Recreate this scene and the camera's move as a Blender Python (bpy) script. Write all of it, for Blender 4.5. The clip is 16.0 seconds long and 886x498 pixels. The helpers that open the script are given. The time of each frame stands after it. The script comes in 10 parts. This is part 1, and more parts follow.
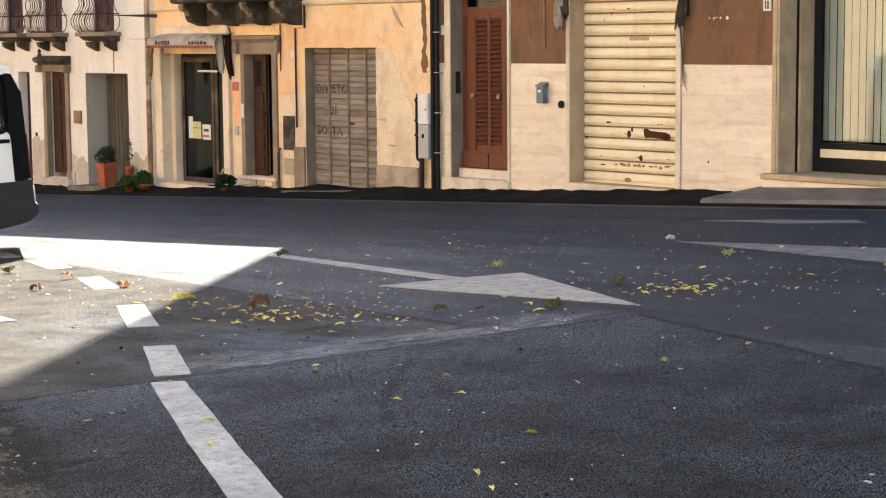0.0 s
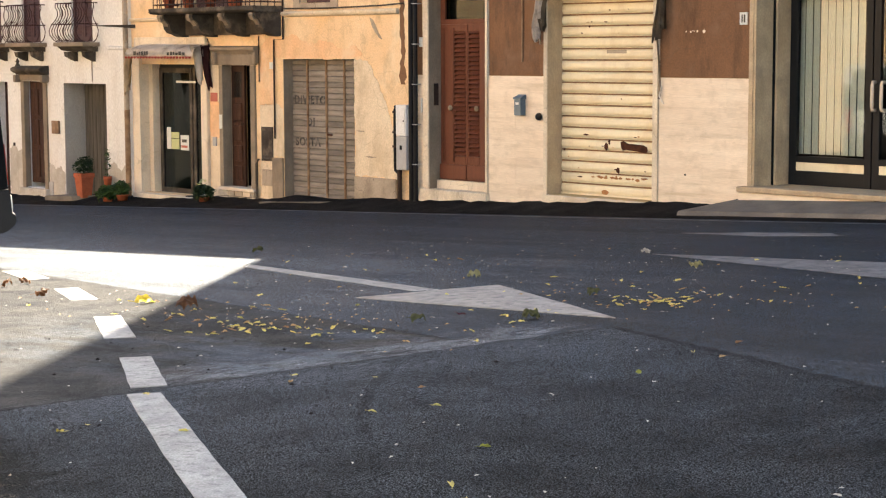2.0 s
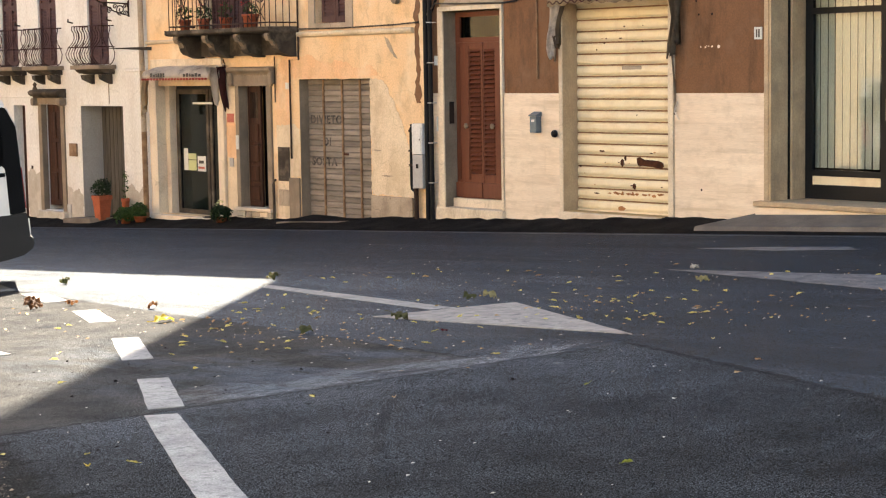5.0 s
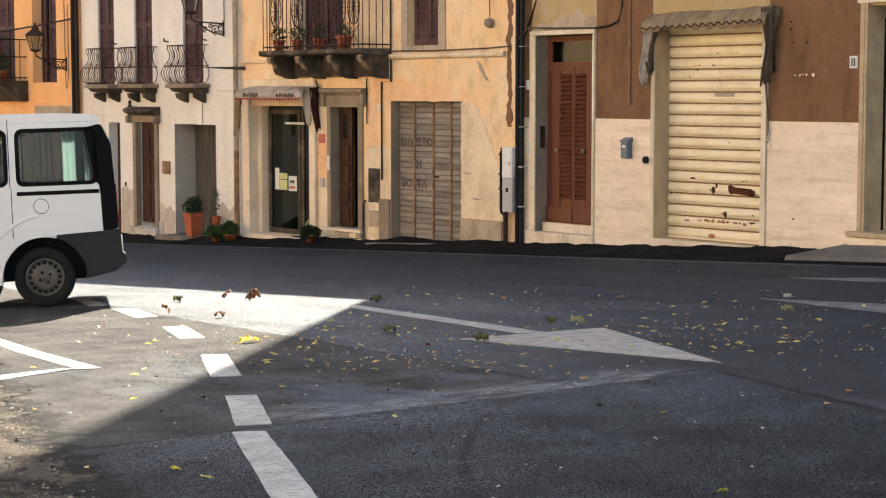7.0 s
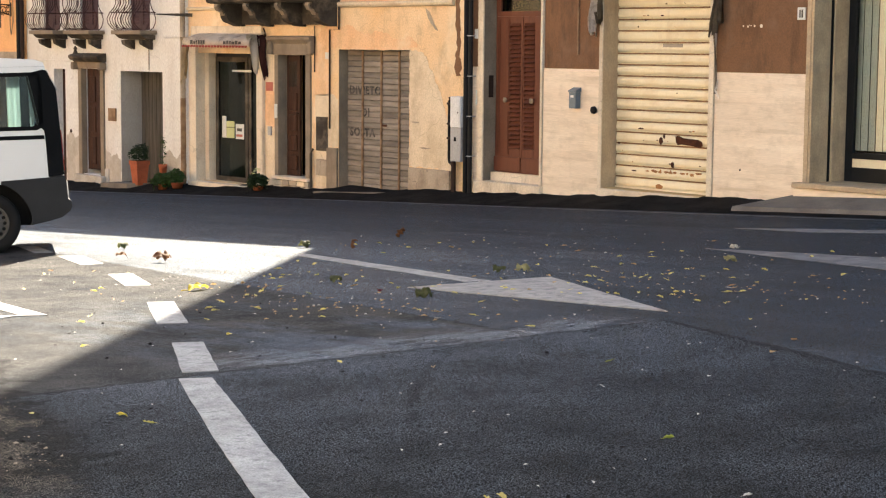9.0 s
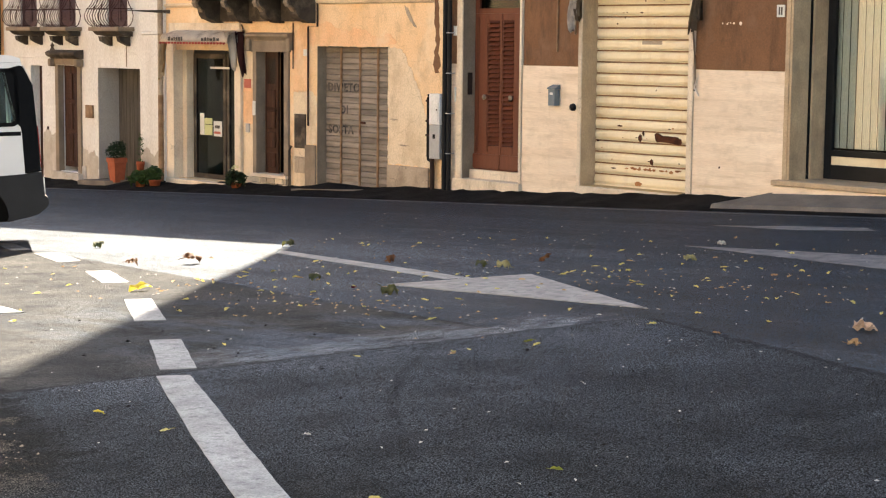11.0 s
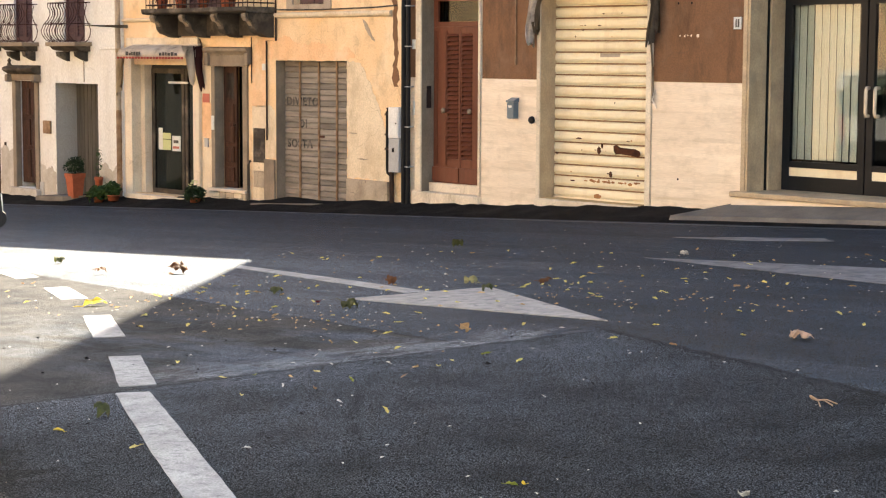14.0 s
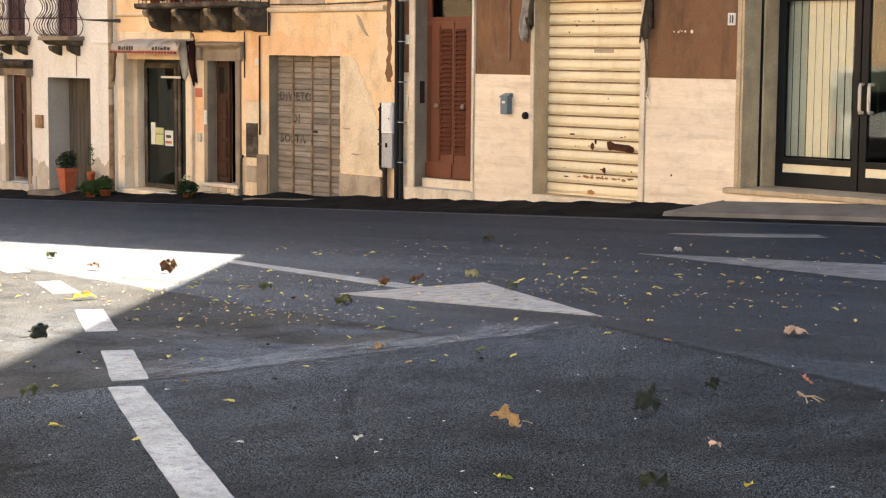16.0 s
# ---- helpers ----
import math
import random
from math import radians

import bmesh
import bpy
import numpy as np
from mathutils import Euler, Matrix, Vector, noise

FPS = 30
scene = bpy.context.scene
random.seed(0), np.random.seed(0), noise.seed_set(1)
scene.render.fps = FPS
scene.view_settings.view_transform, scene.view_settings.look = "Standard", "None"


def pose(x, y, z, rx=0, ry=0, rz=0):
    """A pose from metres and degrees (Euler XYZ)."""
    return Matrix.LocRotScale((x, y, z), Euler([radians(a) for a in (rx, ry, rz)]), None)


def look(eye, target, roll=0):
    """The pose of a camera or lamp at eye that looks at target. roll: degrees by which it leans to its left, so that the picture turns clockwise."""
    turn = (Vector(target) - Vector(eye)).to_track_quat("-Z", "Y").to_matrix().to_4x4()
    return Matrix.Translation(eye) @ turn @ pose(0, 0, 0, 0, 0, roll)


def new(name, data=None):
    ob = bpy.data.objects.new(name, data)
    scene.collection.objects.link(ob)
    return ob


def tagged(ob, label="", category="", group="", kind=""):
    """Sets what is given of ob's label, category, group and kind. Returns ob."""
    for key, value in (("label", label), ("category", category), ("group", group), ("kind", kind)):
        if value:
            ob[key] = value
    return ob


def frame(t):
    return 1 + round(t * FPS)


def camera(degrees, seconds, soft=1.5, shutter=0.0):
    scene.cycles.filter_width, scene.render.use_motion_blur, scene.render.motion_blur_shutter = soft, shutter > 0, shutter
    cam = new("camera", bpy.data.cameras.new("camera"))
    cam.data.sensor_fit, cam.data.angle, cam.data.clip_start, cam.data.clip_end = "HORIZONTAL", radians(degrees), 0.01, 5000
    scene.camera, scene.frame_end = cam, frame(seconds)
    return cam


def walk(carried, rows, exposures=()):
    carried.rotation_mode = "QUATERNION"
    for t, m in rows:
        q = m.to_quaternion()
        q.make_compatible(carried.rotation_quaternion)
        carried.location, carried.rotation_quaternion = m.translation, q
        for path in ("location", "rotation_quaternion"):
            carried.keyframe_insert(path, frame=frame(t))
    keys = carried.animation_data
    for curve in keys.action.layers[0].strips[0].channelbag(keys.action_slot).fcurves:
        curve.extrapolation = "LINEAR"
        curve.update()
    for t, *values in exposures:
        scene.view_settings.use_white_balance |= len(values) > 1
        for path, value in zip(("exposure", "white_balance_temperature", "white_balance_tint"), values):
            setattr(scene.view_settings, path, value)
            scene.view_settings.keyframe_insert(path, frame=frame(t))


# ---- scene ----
EXPOSURE, SUN, SKY, SUN_ELEV = 2.69, 4.6, 0.066, 39.6
cam = camera(27.53, 16.0, soft=1.2)
walk(cam, [
    (0, pose(18.270, -16.548, 1.756, 83.392, 0.458, 48.448)),
    (0.5, pose(18.296, -16.559, 1.765, 83.380, 0.393, 48.374)),
    (1, pose(18.301, -16.566, 1.771, 83.498, 0.285, 48.012)),
    (1.5, pose(18.306, -16.568, 1.771, 83.632, 0.292, 47.815)),
    (2, pose(18.313, -16.567, 1.772, 83.727, 0.209, 47.795)),
    (2.5, pose(18.294, -16.549, 1.767, 83.823, 0.315, 47.545)),
    (3, pose(18.304, -16.557, 1.767, 83.947, 0.621, 47.539)),
    (5.3, pose(18.337, -16.564, 1.775, 84.479, 1.047, 48.706)),
    (5.5, pose(18.329, -16.571, 1.771, 84.527, 0.891, 49.616)),
    (6, pose(18.315, -16.564, 1.769, 84.650, 0.459, 51.612)),
    (6.5, pose(18.343, -16.585, 1.777, 84.853, 0.234, 51.913)),
    (7, pose(18.332, -16.574, 1.771, 85.070, -0.000, 51.183)),
    (7.5, pose(18.331, -16.575, 1.776, 85.029, -0.222, 50.529)),
    (8, pose(18.329, -16.577, 1.773, 84.682, -0.464, 50.008)),
    (8.5, pose(18.314, -16.574, 1.763, 84.163, -0.503, 49.761)),
    (9, pose(18.317, -16.568, 1.754, 83.505, -0.459, 49.549)),
    (9.2, pose(18.318, -16.564, 1.744, 83.308, -0.373, 49.521)),
    (11.3, pose(18.262, -16.535, 1.738, 83.538, -0.571, 48.578)),
    (11.5, pose(18.262, -16.536, 1.738, 83.610, -0.521, 48.311)),
    (12, pose(18.237, -16.529, 1.738, 83.839, -0.608, 48.064)),
    (12.5, pose(18.242, -16.525, 1.736, 83.876, -0.574, 47.990)),
    (13, pose(18.256, -16.534, 1.738, 83.847, -0.465, 47.688)),
    (13.5, pose(18.229, -16.515, 1.729, 83.870, -0.458, 47.518)),
    (14, pose(18.266, -16.533, 1.744, 83.871, -0.276, 47.564)),
    (14.5, pose(18.249, -16.525, 1.736, 83.806, -0.350, 47.535)),
    (15, pose(18.252, -16.522, 1.733, 83.644, -0.324, 47.291)),
    (15.5, pose(18.223, -16.508, 1.726, 83.692, -0.385, 47.280)),
    (16, pose(18.233, -16.517, 1.731, 83.754, -0.467, 47.334)),
], exposures=[(t, EXPOSURE + e, 6850, 9.5) for t, e in ((0.0, 0.16), (3.0, 0.16), (5.5, 0.08), (6.4, -0.13), (7.5, -0.12), (8.5, -0.07), (9.0, 0.07), (11.5, 0.08), (13.0, 0.26), (16.0, 0.24))])

# ---- light: low sun from behind the houses, open sky over the square ----
SUN_DIR = Vector((0.684 * math.cos(radians(SUN_ELEV)), -0.730 * math.cos(radians(SUN_ELEV)), -math.sin(radians(SUN_ELEV))))
world = bpy.data.worlds.new("sky")
scene.world = world
world.use_nodes = True
wn = world.node_tree
sky = wn.nodes.new("ShaderNodeTexSky")
sky.sky_type = "NISHITA"
sky.sun_disc = False
sky.sun_elevation = radians(SUN_ELEV)
sky.sun_rotation = math.atan2(-0.684, 0.730)
sky.air_density, sky.dust_density, sky.ozone_density = 1.0, 2.0, 1.0
bg = wn.nodes["Background"]
bg.inputs["Strength"].default_value = SKY
wn.links.new(sky.outputs["Color"], bg.inputs["Color"])
sun_data = bpy.data.lights.new("sun", "SUN")
sun_data.energy, sun_data.angle, sun_data.color = SUN, radians(0.6), (1.0, 0.91, 0.78)
sun = new("sun", sun_data)
sun.matrix_world = look(-40 * SUN_DIR, (0, 0, 0))

# ---- materials ----
def mat(name, c1, c2=None, rough=0.8, metal=0.0, scale=3.0, fine=60.0, bump=0.2, stain=None, stain_scale=1.2,
        stain_amt=0.5, local=False, spec=0.18, rand=0.0, aniso=(1, 1, 1), dist=0.01, grime=None, grime_amt=0.5, streak=0.25, crack=0.0, grain=0.13):
    """Two scales of variation, optional stains, and a fine relief."""
    m = bpy.data.materials.new(name)
    m.use_nodes = True
    n, l = m.node_tree.nodes, m.node_tree.links
    b = n["Principled BSDF"]
    c2 = c2 or tuple(v * 0.75 for v in c1)
    if local:
        src = n.new("ShaderNodeTexCoord").outputs["Object"]
    else:
        src = n.new("ShaderNodeNewGeometry").outputs["Position"]
    mp = n.new("ShaderNodeMapping")
    mp.inputs["Scale"].default_value = aniso
    l.new(src, mp.inputs["Vector"])
    a = n.new("ShaderNodeTexNoise")
    a.inputs["Scale"].default_value, a.inputs["Detail"].default_value = scale, 6
    f = n.new("ShaderNodeTexNoise")
    f.inputs["Scale"].default_value, f.inputs["Detail"].default_value = fine, 4
    for t in (a, f):
        l.new(mp.outputs[0], t.inputs["Vector"])
    r = n.new("ShaderNodeMapRange")
    r.inputs[1].default_value, r.inputs[2].default_value = 0.35, 0.68
    l.new(a.outputs["Fac"], r.inputs[0])
    x = n.new("ShaderNodeMix")
    x.data_type = "RGBA"
    x.inputs["A"].default_value, x.inputs["B"].default_value = (*c1, 1), (*c2, 1)
    l.new(r.outputs[0], x.inputs["Factor"])
    out = x.outputs["Result"]
    g = n.new("ShaderNodeMapRange")
    g.inputs[1].default_value, g.inputs[2].default_value = 0.3, 0.7
    g.inputs[3].default_value, g.inputs[4].default_value = 1 - grain, 1 + grain
    l.new(f.outputs["Fac"], g.inputs[0])
    v = n.new("ShaderNodeHueSaturation")
    l.new(g.outputs[0], v.inputs["Value"])
    l.new(out, v.inputs["Color"])
    out = v.outputs["Color"]
    if stain:
        s = n.new("ShaderNodeTexNoise")
        s.inputs["Scale"].default_value, s.inputs["Detail"].default_value = stain_scale, 8
        s.inputs["Roughness"].default_value = 0.65
        l.new(mp.outputs[0], s.inputs["Vector"])
        sr = n.new("ShaderNodeMapRange")
        sr.inputs[1].default_value, sr.inputs[2].default_value = 0.52, 0.66
        sr.inputs[4].default_value = stain_amt
        l.new(s.outputs["Fac"], sr.inputs[0])
        y = n.new("ShaderNodeMix")
        y.data_type = "RGBA"
        y.inputs["B"].default_value = (*stain, 1)
        l.new(sr.outputs[0], y.inputs["Factor"])
        l.new(out, y.inputs["A"])
        out = y.outputs["Result"]
    if grime:
        # long weathering streaks and blotches of dirt
        gm = n.new("ShaderNodeMapping")
        gm.inputs["Scale"].default_value = (1, 1, streak)
        l.new(src, gm.inputs["Vector"])
        gt = n.new("ShaderNodeTexNoise")
        gt.inputs["Scale"].default_value, gt.inputs["Detail"].default_value, gt.inputs["Roughness"].default_value = 3.2, 9, 0.7
        l.new(gm.outputs[0], gt.inputs["Vector"])
        gr = n.new("ShaderNodeMapRange")
        gr.inputs[1].default_value, gr.inputs[2].default_value, gr.inputs[4].default_value = 0.50, 0.72, grime_amt
        l.new(gt.outputs["Fac"], gr.inputs[0])
        gy = n.new("ShaderNodeMix")
        gy.data_type = "RGBA"
        gy.inputs["B"].default_value = (*grime, 1)
        l.new(gr.outputs[0], gy.inputs["Factor"])
        l.new(out, gy.inputs["A"])
        out = gy.outputs["Result"]
    if crack:
        # hairline cracks
        cw = n.new("ShaderNodeTexNoise")
        cw.inputs["Scale"].default_value = 2.5
        l.new(src, cw.inputs["Vector"])
        cm = n.new("ShaderNodeVectorMath")
        cm.operation = "MULTIPLY_ADD"
        cm.inputs[1].default_value = (0.5, 0.5, 0.5)
        l.new(cw.outputs["Color"], cm.inputs[0])
        l.new(src, cm.inputs[2])
        cv = n.new("ShaderNodeTexVoronoi")
        cv.feature = "DISTANCE_TO_EDGE"
        cv.inputs["Scale"].default_value = 0.9
        l.new(cm.outputs[0], cv.inputs["Vector"])
        cr = n.new("ShaderNodeMapRange")
        cr.inputs[1].default_value, cr.inputs[2].default_value, cr.inputs[3].default_value, cr.inputs[4].default_value = 0.0, 0.006, crack, 0.0
        l.new(cv.outputs["Distance"], cr.inputs[0])
        cx = n.new("ShaderNodeMix")
        cx.data_type = "RGBA"
        cx.inputs["B"].default_value = (0.10, 0.075, 0.055, 1)
        l.new(cr.outputs[0], cx.inputs["Factor"])
        l.new(out, cx.inputs["A"])
        out = cx.outputs["Result"]
    if rand:
        oi = n.new("ShaderNodeObjectInfo")
        rr = n.new("ShaderNodeMapRange")
        rr.inputs[3].default_value, rr.inputs[4].default_value = 1 - rand, 1 + rand
        l.new(oi.outputs["Random"], rr.inputs[0])
        h = n.new("ShaderNodeHueSaturation")
        l.new(rr.outputs[0], h.inputs["Value"])
        l.new(out, h.inputs["Color"])
        out = h.outputs["Color"]
    l.new(out, b.inputs["Base Color"])
    b.inputs["Roughness"].default_value, b.inputs["Metallic"].default_value = rough, metal
    b.inputs["Specular IOR Level"].default_value = spec
    if bump:
        bp = n.new("ShaderNodeBump")
        bp.inputs["Strength"].default_value, bp.inputs["Distance"].default_value = bump, dist
        hsum = n.new("ShaderNodeMath")
        hsum.operation = "MULTIPLY_ADD"
        hsum.inputs[1].default_value = 2.0
        l.new(a.outputs["Fac"], hsum.inputs[0])
        l.new(f.outputs["Fac"], hsum.inputs[2])
        l.new(hsum.outputs[0], bp.inputs["Height"])
        l.new(bp.outputs[0], b.inputs["Normal"])
    return m


def glass(name, tint=(0.9, 0.95, 0.93), rough=0.02, gloss=1.1):
    """A thin pane: mostly clear, with mirror gloss by angle."""
    m = bpy.data.materials.new(name)
    m.use_nodes = True
    n, l = m.node_tree.nodes, m.node_tree.links
    n.remove(n["Principled BSDF"])
    t, g, mx, fr = (n.new("ShaderNode" + k) for k in ("BsdfTransparent", "BsdfGlossy", "MixShader", "LayerWeight"))
    t.inputs["Color"].default_value = (*tint, 1)
    g.inputs["Roughness"].default_value = rough
    pw = n.new("ShaderNodeMath")
    pw.operation = "POWER"
    pw.inputs[1].default_value = 4.0
    l.new(fr.outputs["Facing"], pw.inputs[0])
    sc = n.new("ShaderNodeMath")
    sc.operation = "MULTIPLY_ADD"
    sc.inputs[1].default_value, sc.inputs[2].default_value = 0.85 * gloss, 0.045 * gloss
    l.new(pw.outputs[0], sc.inputs[0])
    l.new(sc.outputs[0], mx.inputs[0])
    l.new(t.outputs[0], mx.inputs[1])
    l.new(g.outputs[0], mx.inputs[2])
    l.new(mx.outputs[0], n["Material Output"].inputs["Surface"])
    return m


def ground_mat():
    """Smooth dark road, old pale asphalt of the square, newer coarse asphalt in front of it."""
    m = bpy.data.materials.new("asphalt")
    m.use_nodes = True
    n, l = m.node_tree.nodes, m.node_tree.links
    b = n["Principled BSDF"]
    pos = n.new("ShaderNodeNewGeometry").outputs["Position"]
    xyz = n.new("ShaderNodeSeparateXYZ")
    l.new(pos, xyz.inputs[0])

    def noise(scale, detail=6, rough=0.55, stretch=(1, 1, 1)):
        mp = n.new("ShaderNodeMapping")
        mp.inputs["Scale"].default_value = stretch
        l.new(pos, mp.inputs["Vector"])
        t = n.new("ShaderNodeTexNoise")
        t.inputs["Scale"].default_value, t.inputs["Detail"].default_value, t.inputs["Roughness"].default_value = scale, detail, rough
        l.new(mp.outputs[0], t.inputs["Vector"])
        return t.outputs["Fac"]

    def calc(op, *args):
        k = n.new("ShaderNodeMath")
        k.operation = op
        for i, a in enumerate(args):
            if isinstance(a, (int, float)):
                k.inputs[i].default_value = a
            else:
                l.new(a, k.inputs[i])
        return k.outputs[0]

    def ramp(v, lo, hi, a=0.0, c=1.0):
        k = n.new("ShaderNodeMapRange")
        k.inputs[1].default_value, k.inputs[2].default_value, k.inputs[3].default_value, k.inputs[4].default_value = lo, hi, a, c
        l.new(v, k.inputs[0])
        return k.outputs[0]

    def mix(f, a, c):
        k = n.new("ShaderNodeMix")
        k.data_type = "RGBA"
        for s, v in (("Factor", f), ("A", a), ("B", c)):
            if isinstance(v, tuple):
                k.inputs[s].default_value = (*v, 1)
            elif isinstance(v, float):
                k.inputs[s].default_value = v
            else:
                l.new(v, k.inputs[s])
        return k.outputs["Result"]

    X, Y = xyz.outputs["X"], xyz.outputs["Y"]
    wob = calc("MULTIPLY", calc("SUBTRACT", noise(1.6), 0.5), 0.5)
    wob2 = calc("MULTIPLY", calc("SUBTRACT", noise(9.0), 0.5), 0.12)
    seam_x = calc("ADD", calc("SUBTRACT", calc("ADD", X, wob2), calc("MULTIPLY", calc("ADD", Y, 10.0), 0.12)), -10.72)
    south = calc("ADD", calc("ADD", Y, wob2), calc("ADD", calc("MULTIPLY", calc("SUBTRACT", X, 10.99), 0.41), 8.5))
    new_fac = calc("MULTIPLY", ramp(seam_x, -0.02, 0.05), ramp(south, 0.05, -0.03))
    old_fac = calc("MULTIPLY", ramp(calc("ADD", calc("ADD", Y, wob2), calc("MULTIPLY", calc("SUBTRACT", X, 2.72), 0.17)), -8.04, -8.10), ramp(calc("ADD", X, calc("MULTIPLY", wob, 2.0)), 11.1, 10.3))
    grain = noise(135.0, 4, 0.8)
    mid = noise(2.2, 8, 0.6)
    lanes = noise(1.0, 5, 0.6, (0.12, 1.3, 1))
    cloud = noise(0.6, 6, 0.6)
    road = mix(ramp(lanes, 0.35, 0.7), ROAD_A, ROAD_B)
    road = mix(calc("MULTIPLY", ramp(mid, 0.5, 0.75), 0.5), road, ROAD_C)
    # long pale bluish streaks paint the sky's sheen on the road
    thin = ramp(noise(1.0, 7, 0.6, (0.10, 5.0, 1)), 0.52, 0.64)
    road = mix(calc("MULTIPLY", thin, 0.45), road, (0.13, 0.17, 0.215))
    # a paler, bluish stretch of road beside the square
    pale = calc("MULTIPLY", calc("MULTIPLY", ramp(Y, -4.6, -6.2), ramp(X, 10.5, 7.5)), ramp(noise(1.1, 8, 0.68, (0.4, 1.5, 1)), 0.35, 0.62))
    road = mix(calc("MULTIPLY", pale, 0.85), road, (0.215, 0.272, 0.34))
    old = mix(ramp(mid, 0.35, 0.7), OLD_A, OLD_B)
    old = mix(calc("MULTIPLY", ramp(cloud, 0.45, 0.65), 0.5), old, OLD_C)
    fresh = mix(ramp(mid, 0.3, 0.7), NEW_A, NEW_B)
    fresh = mix(calc("MULTIPLY", calc("MULTIPLY", ramp(seam_x, 2.9, 0.2), ramp(noise(0.9, 8, 0.65), 0.30, 0.58)), calc("MULTIPLY", ramp(Y, -13.2, -12.2), 0.9)), fresh, (0.20, 0.228, 0.258))
    # pale dust swept along the seam between the two pavings
    band = calc("MULTIPLY", ramp(calc("ABSOLUTE", calc("ADD", seam_x, 0.2)), 0.46, 0.05), ramp(noise(4.2, 9, 0.8, (1.6, 0.6, 1)), 0.43, 0.57))
    # bluish sky sheen painted into the colour of the shaded old asphalt
    sky_sheen = calc("MULTIPLY", calc("MULTIPLY", ramp(seam_x, -4.2, -0.5), ramp(noise(1.3, 9, 0.7, (0.5, 1.6, 1)), 0.46, 0.59)), calc("MULTIPLY", ramp(Y, -11.7, -10.7), ramp(Y, -7.9, -8.5)))
    old = mix(calc("MULTIPLY", sky_sheen, 0.85), old, (0.235, 0.285, 0.345))
    # oil and dirt blots, and dark stones pressed into the surface
    old = mix(calc("MULTIPLY", ramp(noise(3.4, 9, 0.75), 0.53, 0.66), 0.55), old, (0.045, 0.043, 0.04))
    col = mix(old_fac, road, old)
    col = mix(new_fac, col, fresh)
    col = mix(calc("MULTIPLY", calc("MULTIPLY", calc("MULTIPLY", band, calc("MULTIPLY", ramp(Y, -11.5, -11.1), ramp(Y, -8.4, -8.9))), ramp(new_fac, 0.6, 0.0)), 0.95), col, DUST)
    # dark tar joints
    joint = ramp(calc("ABSOLUTE", seam_x), 0.03, 0.006)
    edge_y = calc("ADD", calc("ADD", calc("ADD", Y, wob2), calc("MULTIPLY", calc("SUBTRACT", X, 2.72), 0.17)), 8.07)
    joint3 = calc("MULTIPLY", ramp(calc("ABSOLUTE", edge_y), 0.03, 0.008), ramp(X, 10.9, 10.7))
    joint2 = calc("MULTIPLY", ramp(calc("ABSOLUTE", south), 0.05, 0.012), ramp(X, 10.8, 11.0))
    col = mix(calc("MULTIPLY", calc("ADD", calc("MULTIPLY", joint, ramp(Y, -8.3, -8.8)), calc("ADD", joint2, calc("MULTIPLY", joint3, 0.7))), 0.6), col, (0.012, 0.012, 0.014))
    # trodden earth with dark ragged stains past the end of the paving
    frayed = calc("ADD", calc("ADD", Y, calc("MULTIPLY", X, 0.35)), calc("MULTIPLY", calc("SUBTRACT", noise(2.6, 9, 0.72), 0.5), 1.5))
    soil = mix(ramp(noise(3.1, 9, 0.72), 0.47, 0.58), (0.19, 0.16, 0.122), (0.035, 0.03, 0.024))
    col = mix(calc("MULTIPLY", calc("MULTIPLY", ramp(calc("ABSOLUTE", calc("ADD", frayed, 8.93)), 0.22, 0.05), ramp(X, 12.7, 12.2)), 0.85), col, (0.022, 0.021, 0.02))
    col = mix(calc("MULTIPLY", ramp(frayed, -8.97, -9.06), ramp(X, 12.8, 12.2)), col, soil)
    # a faint curved tyre mark
    ring = calc("ABSOLUTE", calc("SUBTRACT", calc("SQRT", calc("ADD", calc("POWER", calc("ABSOLUTE", calc("SUBTRACT", X, 16.85)), 2.0), calc("POWER", calc("ABSOLUTE", calc("SUBTRACT", Y, -5.77)), 2.0))), 7.39))
    mark = calc("MULTIPLY", calc("MULTIPLY", ramp(ring, 0.04, 0.012), ramp(noise(3.0), 0.3, 0.55)), calc("MULTIPLY", ramp(X, 10.8, 11.2), ramp(X, 13.2, 12.4)))
    col = mix(calc("MULTIPLY", calc("MULTIPLY", mark, ramp(Y, -9.6, -10.0)), 0.42), col, (0.014, 0.015, 0.018))
    # grit and small stones
    v = n.new("ShaderNodeTexVoronoi")
    v.inputs["Scale"].default_value = 150
    l.new(pos, v.inputs["Vector"])
    hs = n.new("ShaderNodeHueSaturation")
    l.new(col, hs.inputs["Color"])
    spark = ramp(calc("MULTIPLY", grain, calc("SUBTRACT", 1.2, v.outputs["Distance"])), 0.3, 0.68, -0.12, 2.8)
    calm = calc("MULTIPLY", old_fac, ramp(new_fac, 1.0, 0.0))
    l.new(calc("ADD", calc("MULTIPLY", spark, ramp(calm, 0.0, 1.0, 1.0, 0.45)), calc("MULTIPLY", calm, 0.27)), hs.inputs["Value"])
    pit = n.new("ShaderNodeTexVoronoi")
    pit.inputs["Scale"].default_value = 13
    l.new(pos, pit.inputs["Vector"])
    dots = calc("MULTIPLY", ramp(pit.outputs["Distance"], 0.16, 0.10), ramp(noise(2.0, 4), 0.48, 0.56))
    l.new(mix(calc("MULTIPLY", dots, 0.8), hs.outputs[0], (0.016, 0.014, 0.013)), b.inputs["Base Color"])
    worn = calc("MAXIMUM", old_fac, new_fac)
    l.new(calc("ADD", ramp(mid, 0.3, 0.7, 0.60, 0.70), calc("MULTIPLY", worn, 0.26)), b.inputs["Roughness"])
